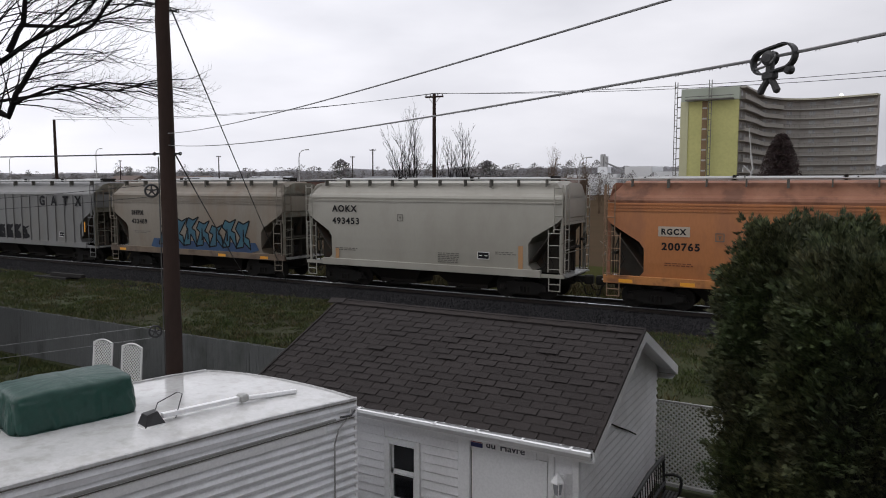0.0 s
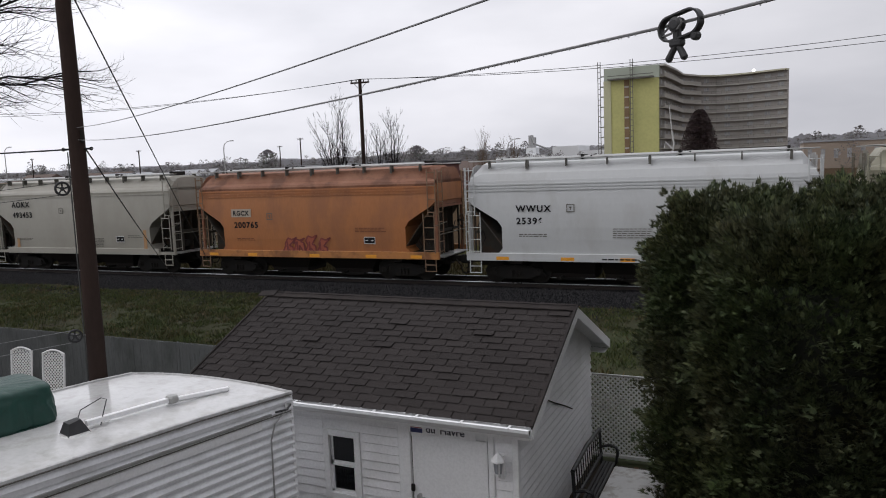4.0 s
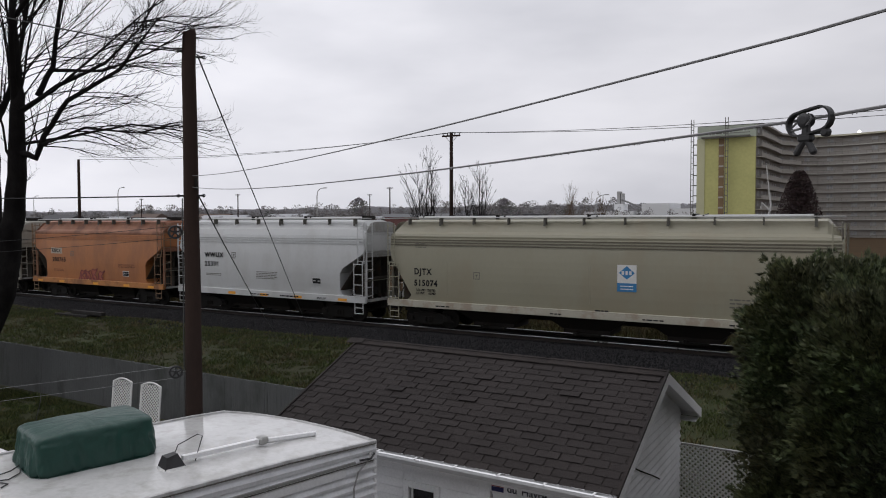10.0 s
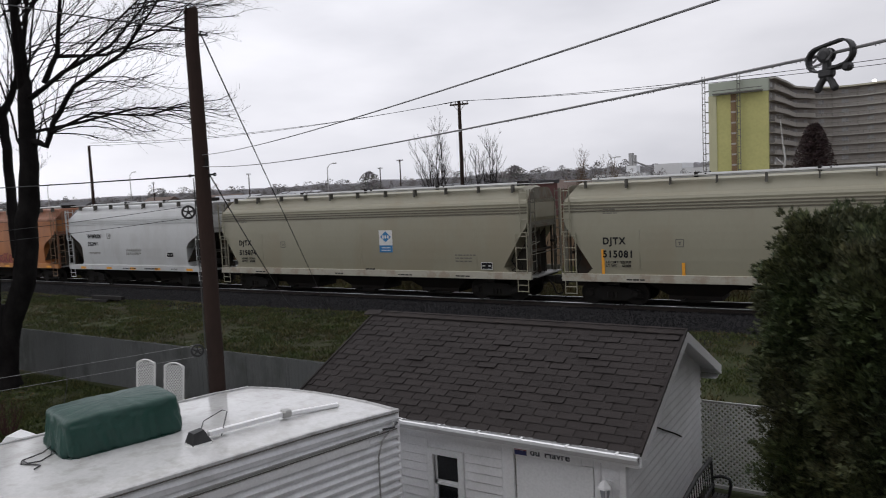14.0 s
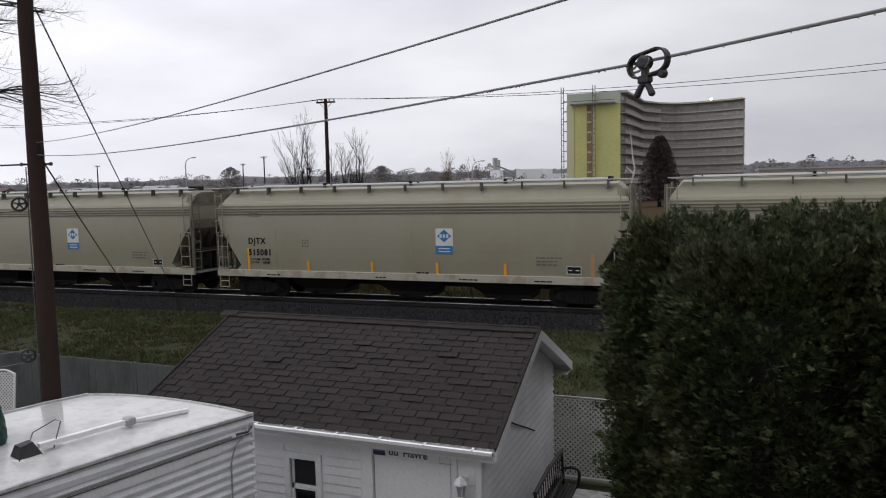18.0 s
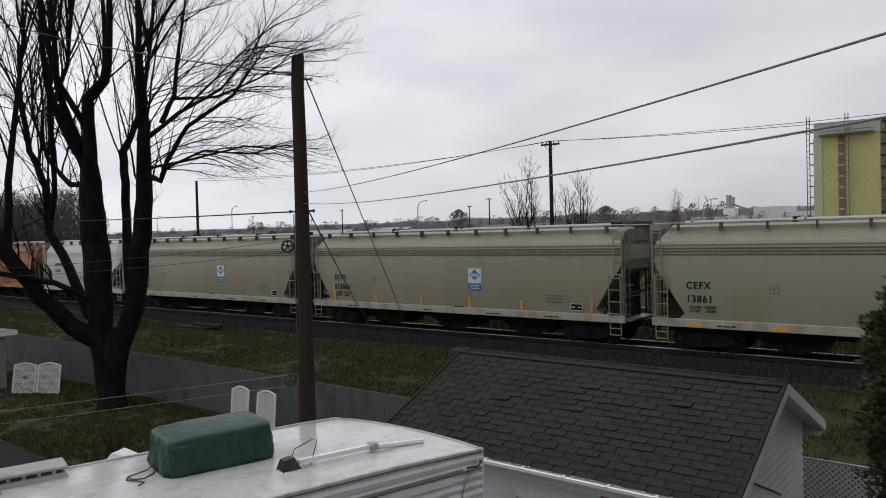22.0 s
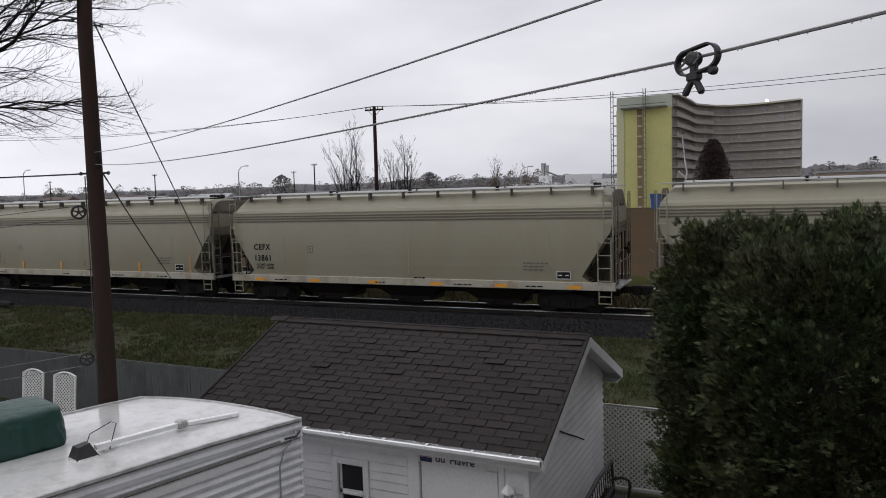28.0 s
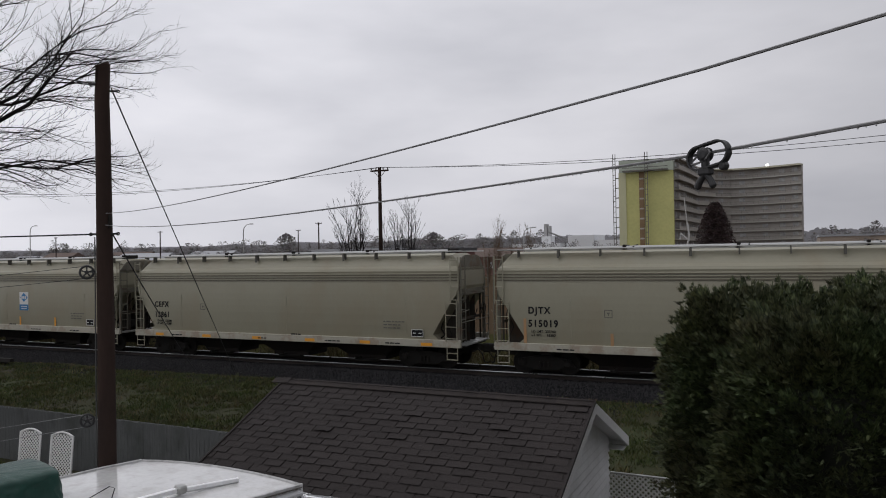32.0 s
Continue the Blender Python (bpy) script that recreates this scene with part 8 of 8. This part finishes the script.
clump_tree("rusty_tree", -13.6, 165.0, 15.6, 9.4, RED_TREE, 3, "large rusty-brown tree before the apartment block", 26000, shape="cone", leaf=0.014)
clump_tree("round_tree", -46.5, 60.0, 7.9, 3.2, FAR_LEAF, 4, "grey-brown round tree beyond the track", 7000, leaf=0.018)
clump_tree("round_tree", -37.0, 75.0, 8.0, 4.6, FAR_LEAF, 5, "grey-brown round tree beyond the track", 7000, leaf=0.016)


# ---------------------------------------------------------------- town on the horizon
GROVE = leaves("grey_leafless_twigs", (0.05, 0.045, 0.04), (0.12, 0.11, 0.095))
def far_woods():
    rng = np.random.default_rng(17)
    v, count = [], 0
    def row(x0, x1, y, hmin, hmax, n, clump):
        xs = np.sort(rng.uniform(x0, x1, n))
        for x in xs:
            h = rng.uniform(hmin, hmax) * (0.7 + 0.6 * (noise.noise(Vector((x / clump, y, 2))) + 0.4))
            w = h * rng.uniform(0.35, 0.75)
            m = 420
            a, zz = rng.random(m) * 6.283, rng.random(m)
            r = w / 2 * np.sqrt(np.clip(1 - (zz * 1.8 - 0.8) ** 2, 0, 1)) * np.sqrt(rng.random(m))
            c = np.stack([x + r * np.cos(a), y + r * np.sin(a) + rng.uniform(-15, 15), h * (0.05 + zz * 0.95)], 1)
            s = w * 0.03 * (0.4 + rng.random((m, 1)))
            e1, e2 = rng.normal(0, 1, (m, 3)), rng.normal(0, 1, (m, 3))
            v.append(np.stack([c - e1 * s, c + e1 * s * 0.7, c + e2 * s * 1.2], 1).reshape(-1, 3))
    row(-900, 260, 430, 13, 20, 380, 60)
    row(-700, 120, 300, 8, 13, 280, 45)
    row(-420, -60, 210, 6, 8.8, 170, 30)
    grove = []
    for k in range(80):
        y, h = 34 + rng.uniform(0, 22), rng.uniform(10.0, 14.0)
        x = -y / 0.465 - rng.uniform(0, 60)
        m = 1500
        a, zz = rng.random(m) * 6.283, rng.random(m)
        r = h * 0.24 * np.sqrt(np.clip(1 - (zz * 1.6 - 0.7) ** 2, 0, 1)) * np.sqrt(rng.random(m))
        c = np.stack([x + r * np.cos(a), y + r * np.sin(a), h * (0.02 + zz * 0.98)], 1)
        up = np.stack([np.cos(a) * 0.35, np.sin(a) * 0.35, np.ones(m)], 1) + rng.normal(0, 0.3, (m, 3))
        side = rng.normal(0, 1, (m, 3)) * 0.022
        ln = 0.5 * (0.4 + rng.random((m, 1)))
        grove.append(np.stack([c - side, c + side, c + up * ln], 1).reshape(-1, 3))
    grove = np.concatenate(grove)
    tagged(new("leafless_grove", fast_mesh("leafless_grove", grove, 3, GROVE)), "grey leafless grove of twiggy trees beyond the track", "woods", kind="stuff")
    allv = np.concatenate(v)
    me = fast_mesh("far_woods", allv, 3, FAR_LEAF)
    tagged(new("far_woods", me), "grey-brown leafless woods and gardens along the horizon, paled for haze", "woods", kind="stuff")
    v.clear()
    row(-800, 200, 380, 7, 14, 90, 50)
    allv = np.concatenate(v)
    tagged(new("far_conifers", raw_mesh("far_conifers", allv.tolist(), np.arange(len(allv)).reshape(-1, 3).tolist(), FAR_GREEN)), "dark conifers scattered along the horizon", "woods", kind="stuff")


far_woods()


def far_ridge():
    """The unbroken line of leafless woods at the very back."""
    b = Build()
    xs = list(np.arange(-1500, 700, 1.2))
    top = [18.2 + 1.8 * noise.noise(Vector((x / 40, 0, 5))) + 1.6 * noise.noise(Vector((x / 9, 3, 5))) + 1.8 * noise.noise(Vector((x / 2.6, 8, 5))) + 1.2 * noise.noise(Vector((x / 1.1, 2, 5))) for x in xs]
    rings = [[(x, 560, -1), (x, 560, z), (x, 575, z), (x, 575, -1)] for x, z in zip(xs, top)]
    tagged(new("far_ridge", b.loft(rings).mesh("far_ridge", RIDGE)), "line of leafless woods on the horizon, coloured with grey haze", "woods", kind="structure")


# haze of the distance is put into this blue-grey base
RIDGE = paint("haze_tinted_ridge_woods", (0.36, 0.36, 0.38), 0.95, (0.26, 0.257, 0.27), 0.03, 0.7, 0.4, 0.0, spec=0.0)
far_ridge()

HOUSE_WALLS = [paint("far_wall_white", (0.42, 0.42, 0.42), 0.8, bump=0.0), paint("far_wall_brick", (0.16, 0.09, 0.07), 0.8, bump=0.0), paint("far_wall_grey", (0.22, 0.22, 0.22), 0.8, bump=0.0)]
HOUSE_ROOFS = [paint("far_roof_dark", (0.07, 0.07, 0.075), 0.8, bump=0.0), paint("far_roof_pale", (0.38, 0.39, 0.41), 0.6, bump=0.0), paint("far_roof_brown", (0.12, 0.085, 0.07), 0.8, bump=0.0)]
WORKS_WHITE = paint("white_works_cladding", (0.72, 0.73, 0.74), 0.7, scale=0.1, bump=0.0)
RED_WALL = paint("far_red_cladding", (0.15, 0.06, 0.055), 0.7, bump=0.0)


def make_far_house(x, y, w, d, h, wall, roof, flat=False):
    s = thing("far_house", (x, y, 0), 0, "low far house with pale walls and shallow roof" if not flat else "long flat-roofed far building", "building", "houses on the horizon")
    part("wall_block", Build().box(-w / 2, -d / 2, 0, w / 2, d / 2, h), wall, s)
    if flat:
        part("roof", Build().box(-w / 2 - 0.3, -d / 2 - 0.3, h, w / 2 + 0.3, d / 2 + 0.3, h + 0.6), roof, s)
    else:
        part("roof", Build().prism([(-d / 2 - 0.4, h), (d / 2 + 0.4, h), (0, h + d * 0.26)], -w / 2 - 0.4, w / 2 + 0.4, "x"), roof, s)
    for k in range(max(2, int(w / 4))):
        a = -w / 2 + (k + 0.5) * w / max(2, int(w / 4))
        part("window", Build().box(a - 0.7, -d / 2 - 0.05, h * 0.4, a + 0.7, -d / 2, h * 0.75), WINDOW_FAR, s)


def make_town():
    rng = random.Random(31)
    for k in range(70):
        y = rng.uniform(150, 330)
        x = -y * rng.uniform(0.4, 2.3) + rng.uniform(-10, 10)
        make_far_house(x, y, rng.uniform(9, 24), rng.uniform(8, 11), rng.uniform(3.8, 6.6), rng.choice(HOUSE_WALLS), rng.choice(HOUSE_ROOFS), rng.random() < 0.3)
    make_far_house(-74, 118, 16, 8, 6.3, RED_WALL, HOUSE_ROOFS[1], True)
    make_far_house(-57, 120, 9, 8, 6.1, RED_WALL, HOUSE_ROOFS[0], True)
    make_far_house(86, 300, 150, 30, 9.5, paint("far_wall_tan", (0.38, 0.31, 0.25), 0.8, bump=0.0), HOUSE_ROOFS[1], True)
    # white works with a tower
    w = thing("grain_works", (-104, 340, 0), -8, "white works buildings with a square tower on the horizon", "building")
    for x0, x1, h in ((-18, 8, 10.0), (12, 25, 13.5), (25.5, 40, 11.0)):
        part("hall", Build().box(x0, -6, 0, x1, 8, h), WORKS_WHITE, w)
    part("tower", Build().box(-3.6, -2.0, 0, 1.6, 2.0, 13.6), WORKS_WHITE, w)
    part("tower_head", Build().box(-2.6, -1.2, 13.6, -1.0, 1.2, 19.6).box(-0.7, -1.0, 13.6, 0.5, 1.0, 18.6), HOUSE_WALLS[0], w, "pale grey elevator shafts")
    part("conveyor", Build().tube([(0.5, -2.5, 15.6), (11, -2.5, 11.4)], 0.45, 6), HOUSE_WALLS[2], w)
    part("conveyor_leg", Build().tube([(9.0, -2.5, 12.2), (9.6, -2.5, 0)], 0.25, 5).tube([(5.0, -2.5, 13.6), (5.4, -2.5, 0)], 0.2, 5), HOUSE_WALLS[2], w)


make_town()


def make_street_lamp(x, y, h, seed):
    s = thing("street_lamp", (x, y, 0), 0, "tall grey street lamp with a curved arm", "street lamp", "street lamps")
    part("post", Build().tube([(0, 0, 0), (0, 0, h - 1.4), (0.15, 0, h - 0.6), (0.7, 0, h - 0.12), (1.5, 0, h)], [0.11, 0.08, 0.07, 0.06, 0.05], 6), GALV, s)
    part("lamp_head", Build().box(1.4, -0.15, h - 0.08, 2.1, 0.15, h + 0.08, 0.03), GALV, s)


for x, y, h in ((-82.6, 95, 11.2), (-137.6, 95, 12.7), (-38.0, 110, 9.6), (-196, 110, 12.5)):
    make_street_lamp(x, y, h, 1)
for i, (x, y) in enumerate(((-92, 130), (-150, 140), (-120, 160), (-205, 150))):
    make_far_pole(x, y, 13.0)

BLUE_BIN = paint("blue_container_paint", (0.03, 0.10, 0.33), 0.5, (0.05, 0.12, 0.28), 1.0, 0.5, 10, 0.05)


def make_container():
    c = thing("blue_container", (-29.5, 198.0, 0.0), 10, "blue steel waste container on the brown field", "container")
    part("tub", Build().loft([[(-2.2, -1.0, 0.0), (2.2, -1.0, 0.0), (2.2, 1.0, 0.0), (-2.2, 1.0, 0.0)], [(-2.6, -1.2, 4.1), (2.6, -1.2, 4.1), (2.6, 1.2, 4.1), (-2.6, 1.2, 4.1)]]), BLUE_BIN, c)
    part("rim", Build().box(-2.7, -1.3, 4.05, 2.7, -1.2, 4.2).box(-2.7, 1.2, 4.05, 2.7, 1.3, 4.2), BLUE_BIN, c)


make_container()

# ---------------------------------------------------------------- the house behind the camera
# unseen house added to block sky and, with pale siding, bounce light
PALE_SIDING = paint("pale_bounce_siding", (0.62, 0.6, 0.56), 0.6, (0.55, 0.53, 0.5), 1.0, 0.5, 12, 0.3)


def make_house():
    h = thing("house", (0, -1.0, 0), 0, "unseen two-storey house, pale sided to bounce light, with a white soffit", "house")
    part("wall", Build().box(-7, -9, 0, 7, 0, 6.7), PALE_SIDING, h)
    part("soffit", Build().box(-7.4, -9.4, 6.7, 7.4, 0.35, 6.82), WHITE_TRIM, h)
    part("roof", Build().prism([(-9.5, 6.82), (0.4, 6.82), (-4.4, 8.4)], -7.5, 7.5, "x"), HOUSE_ROOFS[0], h)


make_house()


# ---------------------------------------------------------------- what moves
# way of the train along the track since the clip's start, in metres, second by second
TRAVEL = (0.0, -4.166, -8.281, -12.303, -16.246, -20.118, -23.875, -27.477, -30.965, -34.375, -37.658, -40.757, -43.69, -46.493, -49.212, -51.875, -54.445,
          -56.879, -59.189, -61.413, -63.657, -65.996, -68.328, -70.533, -72.608, -74.583, -76.52, -78.461, -80.342, -82.088, -83.693, -85.177, -86.597)


def motions():
    for car, x in CARS.values():
        walk(car, [(t, pose(x + s, track_mid(x + s), RAIL_Z, 0, 0, TRACK_TURN)) for t, s in enumerate(TRAVEL)])
    # wheels roll: a row for every fifth of a turn or less
    rows = []
    t, last = 0.0, 0.0
    while t <= 32.0001:
        i = min(int(t), 31)
        s = TRAVEL[i] + (TRAVEL[i + 1] - TRAVEL[i]) * (t - i)
        rows.append((t, s))
        t += 0.125 if t < 16 else 0.2
    if rows[-1][0] < 32:
        rows.append((32.0, TRAVEL[32]))
    for wheel, w in ALL_WHEELS:
        walk(wheel, [(t, pose(w, 0, 0.46) @ Matrix.Rotation(s / 0.46, 4, "Y")) for t, s in rows])


motions()
